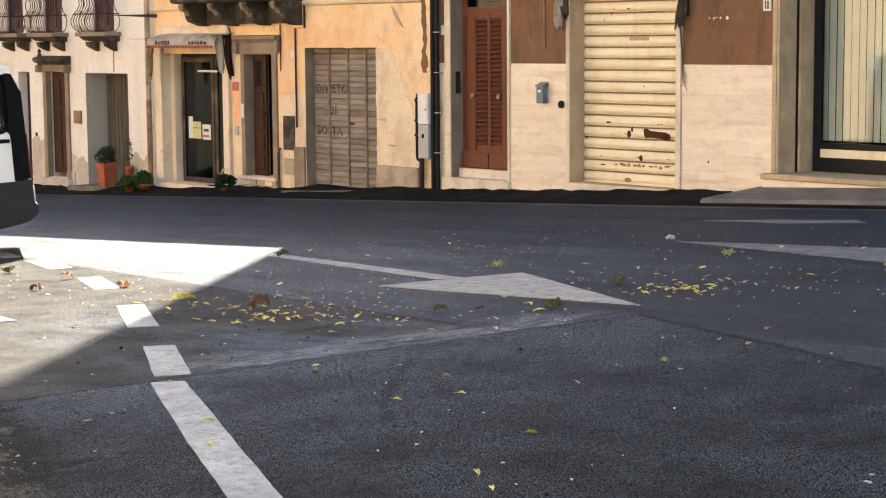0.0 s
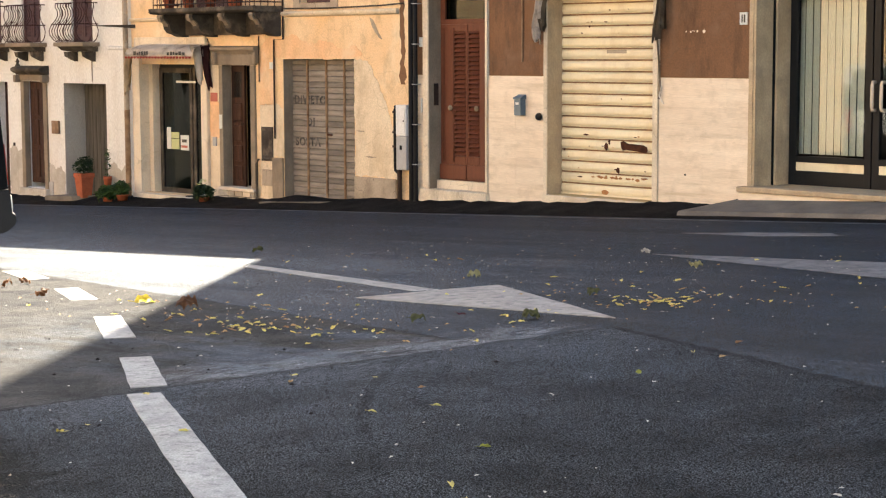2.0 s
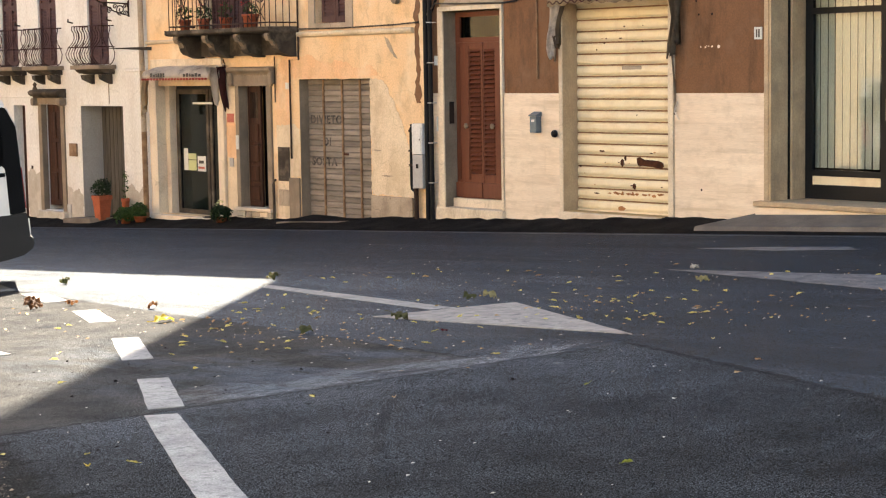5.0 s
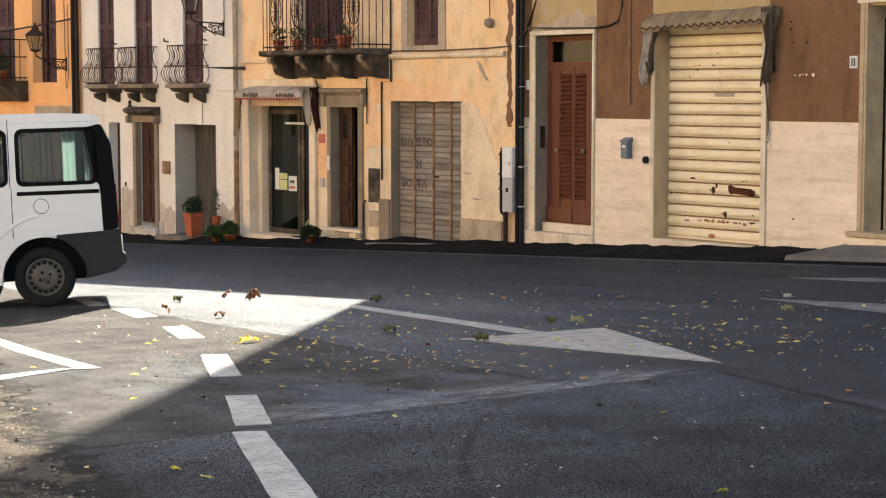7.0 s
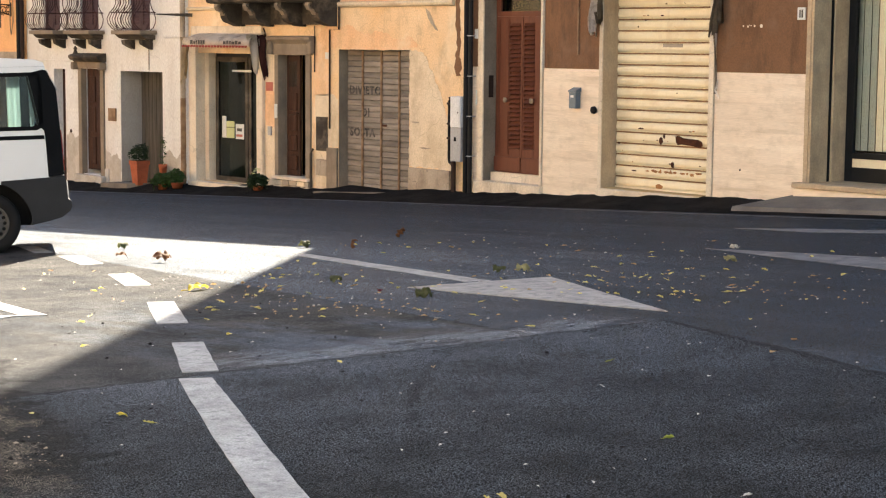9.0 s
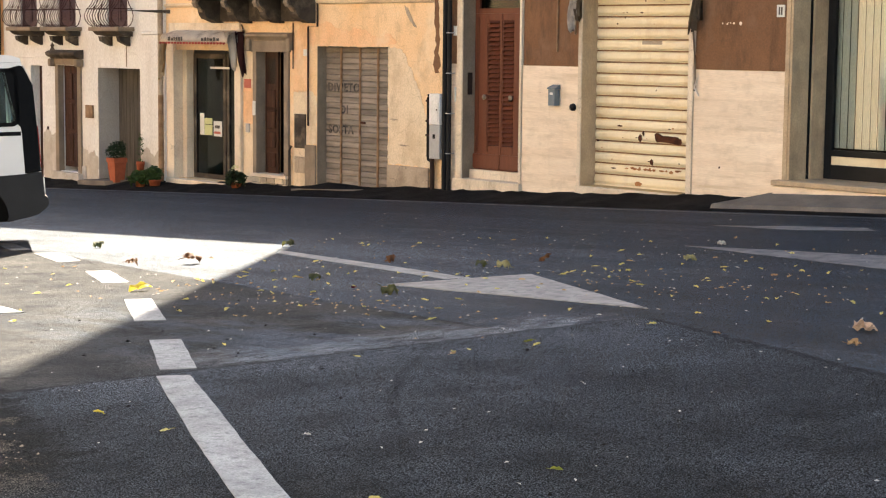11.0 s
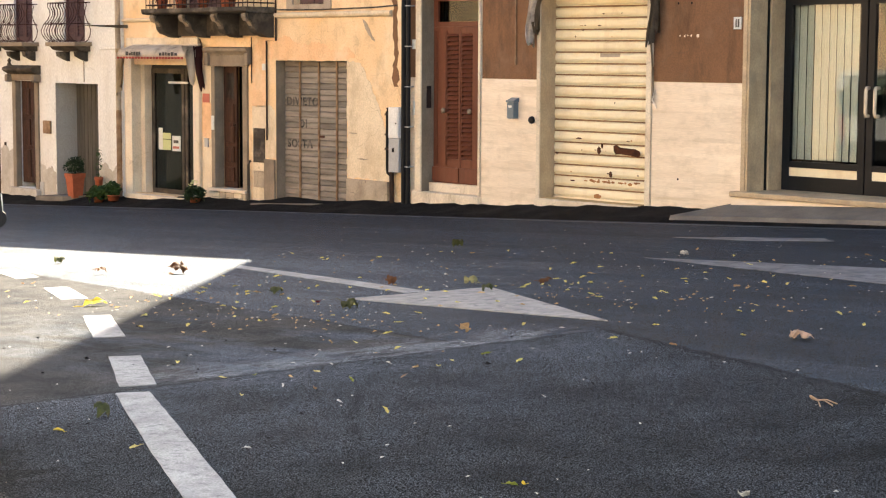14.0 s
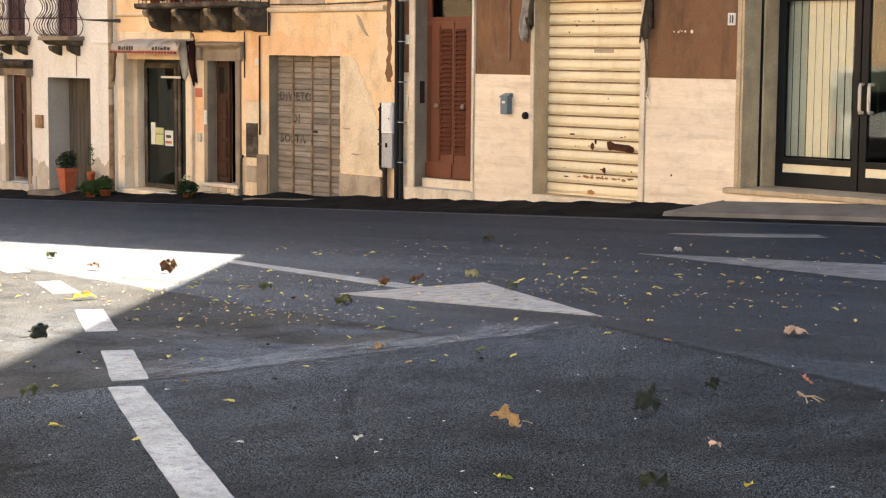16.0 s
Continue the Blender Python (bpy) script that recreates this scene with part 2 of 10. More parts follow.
    l.new(ramp(worn, 0.0, 1.0, 0.15, 0.10), b.inputs["Specular IOR Level"])
    bp = n.new("ShaderNodeBump")
    bp.inputs["Strength"].default_value, bp.inputs["Distance"].default_value = 0.9, 0.010
    l.new(calc("ADD", grain, calc("MULTIPLY", v.outputs["Distance"], -0.6)), bp.inputs["Height"])
    l.new(bp.outputs[0], b.inputs["Normal"])
    return m


ROAD_A, ROAD_B, ROAD_C = (0.020, 0.036, 0.058), (0.070, 0.110, 0.158), (0.115, 0.162, 0.215)
OLD_A, OLD_B, OLD_C = (0.158, 0.152, 0.140), (0.064, 0.070, 0.078), (0.24, 0.225, 0.20)
NEW_A, NEW_B = (0.022, 0.0265, 0.032), (0.112, 0.126, 0.142)
DUST = (0.46, 0.50, 0.55)
M_GROUND = ground_mat()
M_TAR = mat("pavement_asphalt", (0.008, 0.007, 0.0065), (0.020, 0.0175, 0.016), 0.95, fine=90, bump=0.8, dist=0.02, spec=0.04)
M_LINE = mat("worn_road_paint", (0.37, 0.37, 0.355), (0.27, 0.27, 0.255), 0.7, scale=5, fine=110, bump=0.5, stain=(0.10, 0.10, 0.105), stain_scale=22, stain_amt=0.7, grain=0.3, grime=(0.13, 0.13, 0.135), grime_amt=0.75, streak=1.0)
M_LINE_FADED = mat("faded_road_paint", (0.20, 0.20, 0.205), (0.11, 0.113, 0.12), 0.75, scale=6, fine=110, bump=0.5, stain=(0.07, 0.073, 0.08), stain_scale=9, stain_amt=0.85)
M_ARROW = mat("thin_road_paint", (0.37, 0.35, 0.32), (0.26, 0.245, 0.225), 0.75, scale=7, fine=110, bump=0.5, stain=(0.13, 0.13, 0.135), stain_scale=10, stain_amt=0.8)
M_RAMP = mat("ramp_concrete", (0.175, 0.15, 0.122), (0.12, 0.102, 0.083), 0.9, fine=70, bump=0.4, stain=(0.09, 0.08, 0.07), stain_amt=0.5)
M_ORANGE = mat("faded_yellow_orange_plaster", (0.74, 0.55, 0.34), (0.71, 0.47, 0.25), 0.9, scale=1.4, fine=45, bump=0.25, stain=(0.76, 0.62, 0.42), stain_scale=0.9, stain_amt=0.95, grime=(0.36, 0.25, 0.15), grime_amt=0.7, streak=0.6, crack=0.22)
M_TANGERINE = mat("orange_plaster", (0.80, 0.46, 0.215), (0.76, 0.41, 0.18), 0.9, scale=1.1, fine=40, bump=0.2, stain=(0.68, 0.44, 0.22), stain_amt=0.5, grime=(0.45, 0.22, 0.08), grime_amt=0.4)
M_CREAM = mat("greyed_cream_plaster", (0.70, 0.682, 0.635), (0.64, 0.62, 0.565), 0.9, scale=0.9, fine=40, bump=0.1, stain=(0.60, 0.56, 0.49), stain_scale=0.7, stain_amt=0.6, grime=(0.42, 0.36, 0.28), grime_amt=0.4, streak=0.35, crack=0.2, aniso=(1, 1, 0.5))
M_OCHRE = mat("ochre_plaster", (0.44, 0.315, 0.15), (0.37, 0.26, 0.12), 0.9, scale=1.3, fine=40, bump=0.25, stain=(0.44, 0.36, 0.25), stain_amt=0.7, grime=(0.25, 0.19, 0.12), grime_amt=0.5, crack=0.4)
M_BROWN = mat("brown_painted_plaster", (0.195, 0.101, 0.051), (0.15, 0.076, 0.038), 0.8, scale=1.6, fine=60, bump=0.15, stain=(0.21, 0.125, 0.075), stain_scale=1.6, stain_amt=0.7, grime=(0.06, 0.034, 0.02), grime_amt=0.8, streak=0.35, crack=0.25)
M_TRAV = mat("travertine_slabs", (0.78, 0.655, 0.50), (0.71, 0.572, 0.42), 0.55, scale=2.5, fine=35, bump=0.12, stain=(0.53, 0.405, 0.265), stain_scale=3.0, stain_amt=0.6, rand=0.05, aniso=(0.25, 1, 3.2), grime=(0.44, 0.34, 0.22), grime_amt=0.5, streak=1.6, grain=0.08)
M_STONE = mat("grey_brown_stone", (0.27, 0.212, 0.15), (0.20, 0.154, 0.108), 0.85, scale=3, fine=50, bump=0.35, stain=(0.17, 0.135, 0.10), stain_scale=2.5, stain_amt=0.6, grime=(0.12, 0.095, 0.07), grime_amt=0.5, streak=0.3)
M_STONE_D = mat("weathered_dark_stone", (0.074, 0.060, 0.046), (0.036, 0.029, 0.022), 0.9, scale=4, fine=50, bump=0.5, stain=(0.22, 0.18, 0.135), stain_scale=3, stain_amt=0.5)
M_PALE = mat("pale_pilaster_plaster", (0.7, 0.6, 0.45), (0.62, 0.51, 0.37), 0.85, scale=2, fine=50, bump=0.2, stain=(0.46, 0.36, 0.25), stain_scale=2.2, stain_amt=0.5, grime=(0.25, 0.19, 0.13), grime_amt=0.6, streak=0.2, crack=0.3)
M_CEMENT = mat("cement_render", (0.42, 0.34, 0.25), (0.32, 0.26, 0.19), 0.92, scale=2.5, fine=45, bump=0.4, stain=(0.24, 0.19, 0.14), stain_scale=2.5, stain_amt=0.6, grime=(0.16, 0.125, 0.09), grime_amt=0.5, streak=0.5, crack=0.6)
M_REPAIR = mat("repaired_render", (0.7, 0.58, 0.41), (0.62, 0.5, 0.34), 0.92, scale=2.0, fine=45, bump=0.3, stain=(0.52, 0.4, 0.26), stain_scale=2.0, stain_amt=0.6, grime=(0.36, 0.27, 0.17), grime_amt=0.6, streak=0.6, crack=0.3)
M_ROOF = mat("clay_roof_tiles", (0.40, 0.17, 0.09), (0.30, 0.13, 0.07), 0.85)
M_DOOR_RED = mat("red_brown_painted_wood", (0.145, 0.05, 0.028), (0.115, 0.039, 0.021), 0.5, scale=4, fine=40, bump=0.12, aniso=(4, 4, 0.5), stain=(0.175, 0.075, 0.045), stain_scale=2, stain_amt=0.4)
M_WOOD = mat("old_dark_wood", (0.060, 0.026, 0.016), (0.026, 0.012, 0.008), 0.65, scale=5, fine=50, bump=0.3, aniso=(5, 5, 0.5), stain=(0.085, 0.05, 0.03), stain_scale=3, stain_amt=0.4)
M_SHUTTER = mat("aubergine_brown_shutters", (0.088, 0.046, 0.044), (0.060, 0.032, 0.032), 0.6, scale=5, fine=50, bump=0.2, stain=(0.15, 0.10, 0.09), stain_amt=0.3)
M_ROLLER = mat("cream_painted_roller_shutter", (0.8, 0.69, 0.47), (0.76, 0.64, 0.42), 0.5, scale=3, fine=40, bump=0.08, stain=(0.6, 0.43, 0.24), stain_scale=3.0, stain_amt=0.3, grime=(0.42, 0.26, 0.13), grime_amt=0.35, streak=0.12, grain=0.03)
# rust brown that also carries the shadow line between the slats
M_JOINT = mat("rusty_slat_joint", (0.30, 0.165, 0.08), (0.17, 0.085, 0.04), 0.8, scale=9, fine=80, bump=0.2)
M_VALANCE = mat("faded_valance_canvas", (0.50, 0.39, 0.24), (0.36, 0.27, 0.16), 0.9, scale=5, fine=90, bump=0.4, stain=(0.13, 0.10, 0.075), stain_scale=3, stain_amt=0.6, aniso=(2, 1, 0.6))
M_RUST = mat("rust", (0.085, 0.030, 0.014), (0.035, 0.014, 0.008), 0.9, scale=14, fine=90, bump=0.4)
M_RUSTSTAIN = mat("rust_run", (0.42, 0.20, 0.08), (0.30, 0.12, 0.045), 0.85, scale=14, fine=90, bump=0.2)
M_GREYWOOD = mat("weathered_grey_slats", (0.265, 0.228, 0.185), (0.165, 0.14, 0.11), 0.8, scale=4, fine=60, bump=0.3, aniso=(0.6, 1, 4), stain=(0.115, 0.095, 0.08), stain_scale=2.5, stain_amt=0.6, rand=0.2)
M_GREYPLANK = mat("grey_plank_door", (0.098, 0.09, 0.076), (0.055, 0.05, 0.042), 0.8, scale=4, fine=60, bump=0.3, aniso=(5, 5, 0.4), rand=0.1)
M_IRON = mat("dark_iron", (0.026, 0.018, 0.015), (0.045, 0.025, 0.018), 0.7, metal=0.0, spec=0.1, fine=80, bump=0.2)
M_IRONRED = mat("brown_painted_iron", (0.062, 0.028, 0.024), (0.035, 0.018, 0.016), 0.7, spec=0.1, fine=80, bump=0.2)
M_BLACK = mat("black_paint", (0.007, 0.007, 0.008), (0.011, 0.011, 0.012), 0.5, spec=0.12, bump=0.05)
M_BLACKALU = mat("black_aluminium", (0.009, 0.010, 0.011), (0.013, 0.014, 0.016), 0.45, spec=0.15, bump=0.03)
M_REVEAL = mat("pale_brown_stone", (0.50, 0.375, 0.232), (0.40, 0.29, 0.178), 0.85, scale=3, fine=50, bump=0.3, stain=(0.27, 0.21, 0.15), stain_scale=2.5, stain_amt=0.5, grime=(0.18, 0.14, 0.10), grime_amt=0.5, streak=0.2)
# near-black paint for shade in rooms, gaps and holes; also bolts and a dial
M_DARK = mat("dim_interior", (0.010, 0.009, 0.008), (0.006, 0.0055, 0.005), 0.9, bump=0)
M_BOX = mat("grey_meter_box", (0.42, 0.41, 0.385), (0.35, 0.34, 0.32), 0.55, bump=0.08, stain=(0.2, 0.18, 0.15), stain_amt=0.4)
M_WHITEBOX = mat("white_enamel", (0.70, 0.69, 0.65), (0.64, 0.62, 0.58), 0.4, bump=0.05)
M_BLUEGREY = mat("blue_grey_enamel", (0.13, 0.165, 0.19), (0.11, 0.14, 0.165), 0.4, metal=0.2, bump=0.05)
M_CANVAS = mat("grey_brown_awning_canvas", (0.19, 0.145, 0.095), (0.085, 0.062, 0.042), 0.9, scale=5, fine=90, bump=0.4, stain=(0.06, 0.048, 0.038), stain_scale=3, stain_amt=0.7)
M_CANVAS_L = mat("pale_awning_canvas", (0.74, 0.66, 0.55), (0.60, 0.52, 0.43), 0.9, scale=5, fine=90, bump=0.4, stain=(0.2, 0.16, 0.13), stain_scale=4, stain_amt=0.6)
M_MAROON = mat("maroon_canvas", (0.085, 0.028, 0.024), (0.05, 0.018, 0.016), 0.9, scale=6, fine=90, bump=0.3)
M_REDTRIM = mat("red_trim", (0.36, 0.06, 0.05), (0.25, 0.045, 0.04), 0.85)
M_TERRA = mat("terracotta", (0.36, 0.10, 0.045), (0.28, 0.075, 0.034), 0.75, scale=8, fine=60, bump=0.1, local=True)
M_LEAFGREEN = mat("green_foliage", (0.045, 0.085, 0.022), (0.022, 0.048, 0.012), 0.6, scale=10, fine=60, bump=0)
M_LEAFDARK = mat("dark_foliage", (0.022, 0.042, 0.014), (0.012, 0.025, 0.009), 0.6, scale=10, fine=60, bump=0)
M_FLOWER = mat("red_petals", (0.42, 0.02, 0.03), (0.30, 0.015, 0.02), 0.6)
M_BLIND = mat("cream_vertical_blind", (0.74, 0.71, 0.62), (0.68, 0.65, 0.56), 0.8, scale=1.5, fine=60, bump=0.05, rand=0.05)
M_PAPER = mat("paper_notice", (0.62, 0.62, 0.56), (0.55, 0.55, 0.50), 0.8, bump=0)
M_PAPER_Y = mat("yellowed_paper", (0.50, 0.52, 0.26), (0.42, 0.44, 0.22), 0.8, bump=0)
M_REDSIGN = mat("red_sign_paint", (0.42, 0.12, 0.08), (0.36, 0.10, 0.065), 0.5, bump=0)
M_INK = mat("dark_lettering", (0.026, 0.025, 0.024), (0.13, 0.115, 0.095), 0.9, bump=0, scale=11)
M_CHROME = mat("brushed_steel", (0.62, 0.60, 0.56), (0.55, 0.53, 0.5), 0.3, metal=0.9, bump=0)
M_VANWHITE = mat("white_van_paint", (0.62, 0.615, 0.60), (0.58, 0.575, 0.56), 0.22, spec=0.5, scale=0.8, bump=0, local=True, grain=0.01)
M_PLASTIC = mat("dark_grey_bumper_plastic", (0.018, 0.018, 0.019), (0.013, 0.013, 0.014), 0.6, spec=0.2, fine=120, bump=0.1, local=True)
M_VANBLACK = mat("gloss_black_trim", (0.0035, 0.004, 0.005), (0.005, 0.0055, 0.0065), 0.3, spec=0.03, bump=0, local=True)
M_RUBBER = mat("tyre_rubber", (0.010, 0.0095, 0.009), (0.018, 0.017, 0.016), 0.85, spec=0.15, fine=90, bump=0.3, local=True)
M_RIM = mat("dusty_steel_rim", (0.120, 0.106, 0.090), (0.070, 0.061, 0.052), 0.6, metal=0.1, fine=60, bump=0.1, local=True)
M_LAMPRED = mat("red_lamp_lens", (0.35, 0.02, 0.015), (0.3, 0.018, 0.012), 0.15, bump=0, local=True)
M_SEAT = mat("grey_seat_cloth", (0.08, 0.085, 0.095), (0.06, 0.064, 0.072), 0.9, local=True)
G_SHOP = glass("shop_glass", (0.86, 0.89, 0.87), gloss=1.0)
G_VAN = glass("van_glass", (0.60, 0.70, 0.74), gloss=0.35)
G_TRANSOM = glass("dark_transom_glass", (0.45, 0.50, 0.48), gloss=0.55)
G_DOOR = glass("dim_door_glass", (0.46, 0.54, 0.57), gloss=0.8)
M_BAR = mat("light_rust_bar", (0.29, 0.185, 0.105), (0.16, 0.092, 0.05), 0.85, scale=9, fine=80, bump=0.3)
M_OLDPAINT = mat("older_salmon_paint", (0.72, 0.43, 0.235), (0.71, 0.48, 0.28), 0.92, scale=2.2, fine=45, bump=0.25, stain=(0.72, 0.54, 0.35), stain_scale=1.8, stain_amt=0.9, grime=(0.4, 0.24, 0.13), grime_amt=0.5, streak=0.6)
M_DAMP = mat("damp_grey_render", (0.46, 0.42, 0.355), (0.38, 0.34, 0.28), 0.93, scale=2.2, fine=45, bump=0.3, stain=(0.58, 0.53, 0.45), stain_scale=2.4, stain_amt=0.8, grime=(0.25, 0.21, 0.16), grime_amt=0.5, streak=0.8)
# cream plaster darkened to grey, with the recess's shade in its colour
M_SHADEREVEAL = mat("grey_painted_plaster", (0.42, 0.385, 0.335), (0.35, 0.32, 0.275), 0.9, scale=2, fine=40, bump=0.2, stain=(0.28, 0.26, 0.23), stain_amt=0.5, grime=(0.2, 0.18, 0.15), grime_amt=0.4)
M_SUNCURTAIN = bpy.data.materials.new("thin_white_curtain")
M_SUNCURTAIN.use_nodes = True
_n, _l = M_SUNCURTAIN.node_tree.nodes, M_SUNCURTAIN.node_tree.links
_t, _m = _n.new("ShaderNodeBsdfTranslucent"), _n.new("ShaderNodeMixShader")
_t.inputs["Color"].default_value = (0.92, 0.86, 0.74, 1)
_n["Principled BSDF"].inputs["Base Color"].default_value = (0.8, 0.83, 0.81, 1)
_n["Principled BSDF"].inputs["Roughness"].default_value = 0.9
_m.inputs[0].default_value = 0.75
_l.new(_n["Principled BSDF"].outputs[0], _m.inputs[1])
_l.new(_t.outputs[0], _m.inputs[2])
_l.new(_m.outputs[0], _n["Material Output"].inputs["Surface"])
M_CURTAIN = mat("blue_grey_curtain", (0.05, 0.08, 0.11), (0.03, 0.05, 0.07), 0.9, scale=7, fine=90, bump=0.2, aniso=(6, 6, 0.4), local=True)
G_LAMP = glass("lantern_glass", (0.75, 0.76, 0.72), 0.2)

# ---- building helpers ----
def part(name, bm, material, parent=None, label="", smooth=False):
    """Links a bmesh as one mesh object under a thing or a part; an empty one becomes a plain holder."""
    if not bm.verts:
        bm.free()
        ob = new(name)
        ob.parent = parent
        return tagged(ob, label) if label else ob
    me = bpy.data.meshes.new(name)
    bmesh.ops.recalc_face_normals(bm, faces=bm.faces)
    bm.to_mesh(me)
    bm.free()
    for mm in material if isinstance(material, (list, tuple)) else [material]:
        me.materials.append(mm)
    if smooth:
        for p in me.polygons:
            p.use_smooth = True
    ob = new(name, me)
    ob.parent = parent
    return tagged(ob, label) if label else ob


def twin(ob, m, parent):
    """The same mesh again under a parent."""
    o = new(ob.name.split(".")[0], ob.data)
    o.parent = parent
    o.matrix_basis = m
    return o


def group(name, x=0.0, y=0.0, z=0.0, m=None):
    e = new(name)
    e.matrix_basis = m if m is not None else pose(x, y, z)
    return e


def box(bm, x0, x1, y0, y1, z0, z1, bev=0.0):
    r = bmesh.ops.create_cube(bm, size=1.0)
    for v in r["verts"]:
        v.co = Vector((x0 + (v.co.x + 0.5) * (x1 - x0), y0 + (v.co.y + 0.5) * (y1 - y0), z0 + (v.co.z + 0.5) * (z1 - z0)))
    if bev:
        bmesh.ops.bevel(bm, geom=list({e for v in r["verts"] for e in v.link_edges}), offset=bev, segments=2, affect="EDGES", profile=0.6)
    return bm


def nb():
    return bmesh.new()


def bx(*a, bev=0.0):
    return box(nb(), *a, bev=bev)


def prism(bm, pts, y0, y1):
    """A polygon in x and z, drawn out along y."""
    a = [bm.verts.new((x, y0, z)) for x, z in pts]
    b = [bm.verts.new((x, y1, z)) for x, z in pts]
    bm.faces.new(a)
    bm.faces.new(b[::-1])
    for i in range(len(pts)):
        j = (i + 1) % len(pts)
        bm.faces.new((a[j], a[i], b[i], b[j]))
    return bm


def prism_x(bm, pts, x0, x1):
    """A polygon in y and z, drawn out along x."""
    a = [bm.verts.new((x0, y, z)) for y, z in pts]
    b = [bm.verts.new((x1, y, z)) for y, z in pts]
    bm.faces.new(a)
    bm.faces.new(b[::-1])
    for i in range(len(pts)):
        j = (i + 1) % len(pts)
        bm.faces.new((a[j], a[i], b[i], b[j]))
    return bm


def tube(bm, pts, r, n=6):
    """A round bar along a line of points."""
    pts = [Vector(p) for p in pts]
    rings = []
    for i, p in enumerate(pts):
        d = (pts[min(i + 1, len(pts) - 1)] - pts[max(i - 1, 0)]).normalized()
        s = d.cross(Vector((0, 0, 1)) if abs(d.z) < 0.9 else Vector((1, 0, 0))).normalized()
        u = s.cross(d)
        rings.append([bm.verts.new(p + r * (math.cos(2 * math.pi * k / n) * s + math.sin(2 * math.pi * k / n) * u)) for k in range(n)])
    for a, b in zip(rings, rings[1:]):
        for k in range(n):
            bm.faces.new((a[k], a[(k + 1) % n], b[(k + 1) % n], b[k]))
    bm.faces.new(rings[0][::-1])
    bm.faces.new(rings[-1])
    return bm


def lathe(bm, prof, n=16, axis="z", cx=0.0, cy=0.0, cz=0.0, caps=True):
    """Radius and height turned round an axis."""
    rings = []
    for r, h in prof:
        ring = []
        for k in range(n):
            a = 2 * math.pi * k / n
            c = (r * math.cos(a), r * math.sin(a))
            ring.append(bm.verts.new((cx + c[0], cy + c[1], cz + h) if axis == "z" else (cx + c[0], cy + h, cz + c[1])))
        rings.append(ring)
    for a, b in zip(rings, rings[1:]):
        for k in range(n):
            bm.faces.new((a[k], a[(k + 1) % n], b[(k + 1) % n], b[k]))
    for ring in (rings[0], rings[-1]) if caps else ():
        if (ring[0].co - ring[n // 2].co).length > 1e-4:
            bm.faces.new(ring)
    return bm


def wall_mesh(x0, x1, z0, z1, holes, y0=0.0, thick=0.45):
    """An upright wall along x with openings (x0, x1, z0, z1) through it."""
    xs = sorted({x0, x1, *[v for h in holes for v in h[:2]]})
    zs = sorted({z0, z1, *[v for h in holes for v in h[2:]]})
    xs, zs = [v for v in xs if x0 <= v <= x1], [v for v in zs if z0 <= v <= z1]
    bm = nb()
    vs = {}

    def vert(i, j, k):
        if (i, j, k) not in vs:
            vs[i, j, k] = bm.verts.new((xs[i], y0 + k * thick, zs[j]))
        return vs[i, j, k]

    def solid(i, j):
        if not (0 <= i < len(xs) - 1 and 0 <= j < len(zs) - 1):
            return False
        cx, cz = (xs[i] + xs[i + 1]) / 2, (zs[j] + zs[j + 1]) / 2
        return not any(a < cx < b and c < cz < d for a, b, c, d in holes)

    for i in range(len(xs) - 1):
        for j in range(len(zs) - 1):
            if not solid(i, j):
                continue
            for k in (0, 1):
                bm.faces.new([vert(i, j, k), vert(i + 1, j, k), vert(i + 1, j + 1, k), vert(i, j + 1, k)])
            for (di, dj), (p, q) in {(-1, 0): ((0, 0), (0, 1)), (1, 0): ((1, 0), (1, 1)), (0, -1): ((0, 0), (1, 0)), (0, 1): ((0, 1), (1, 1))}.items():
                if not solid(i + di, j + dj):
                    bm.faces.new([vert(i + p[0], j + p[1], 0), vert(i + q[0], j + q[1], 0), vert(i + q[0], j + q[1], 1), vert(i + p[0], j + p[1], 1)])
    return bm


def G(x, y):
    """Height of the sloping street."""
    xc = max(-26.0, min(24.0, x))
    return -0.39 + 0.0495 * xc + 0.0078 * (max(-40.0, min(4.0, y)) + 0.8)


# ---- ground ----
def ground():
    gx = [-300, -120, -60, -40, *[-26 + i for i in range(51)], 40, 60, 120, 300]
    gy = [-300, -120, -60, -40, *[-34 + 2 * i for i in range(20)], 12, 40, 120, 300]
    bm = nb()
    g = [[bm.verts.new((x, y, G(x, y))) for y in gy] for x in gx]
    for i in range(len(gx) - 1):
        for j in range(len(gy) - 1):
            bm.faces.new((g[i][j], g[i + 1][j], g[i + 1][j + 1], g[i][j + 1]))
    o = part("ground", bm, M_GROUND)
    tagged(o, "sloping asphalt street and square, dark road and paler old paving", "ground", kind="structure")


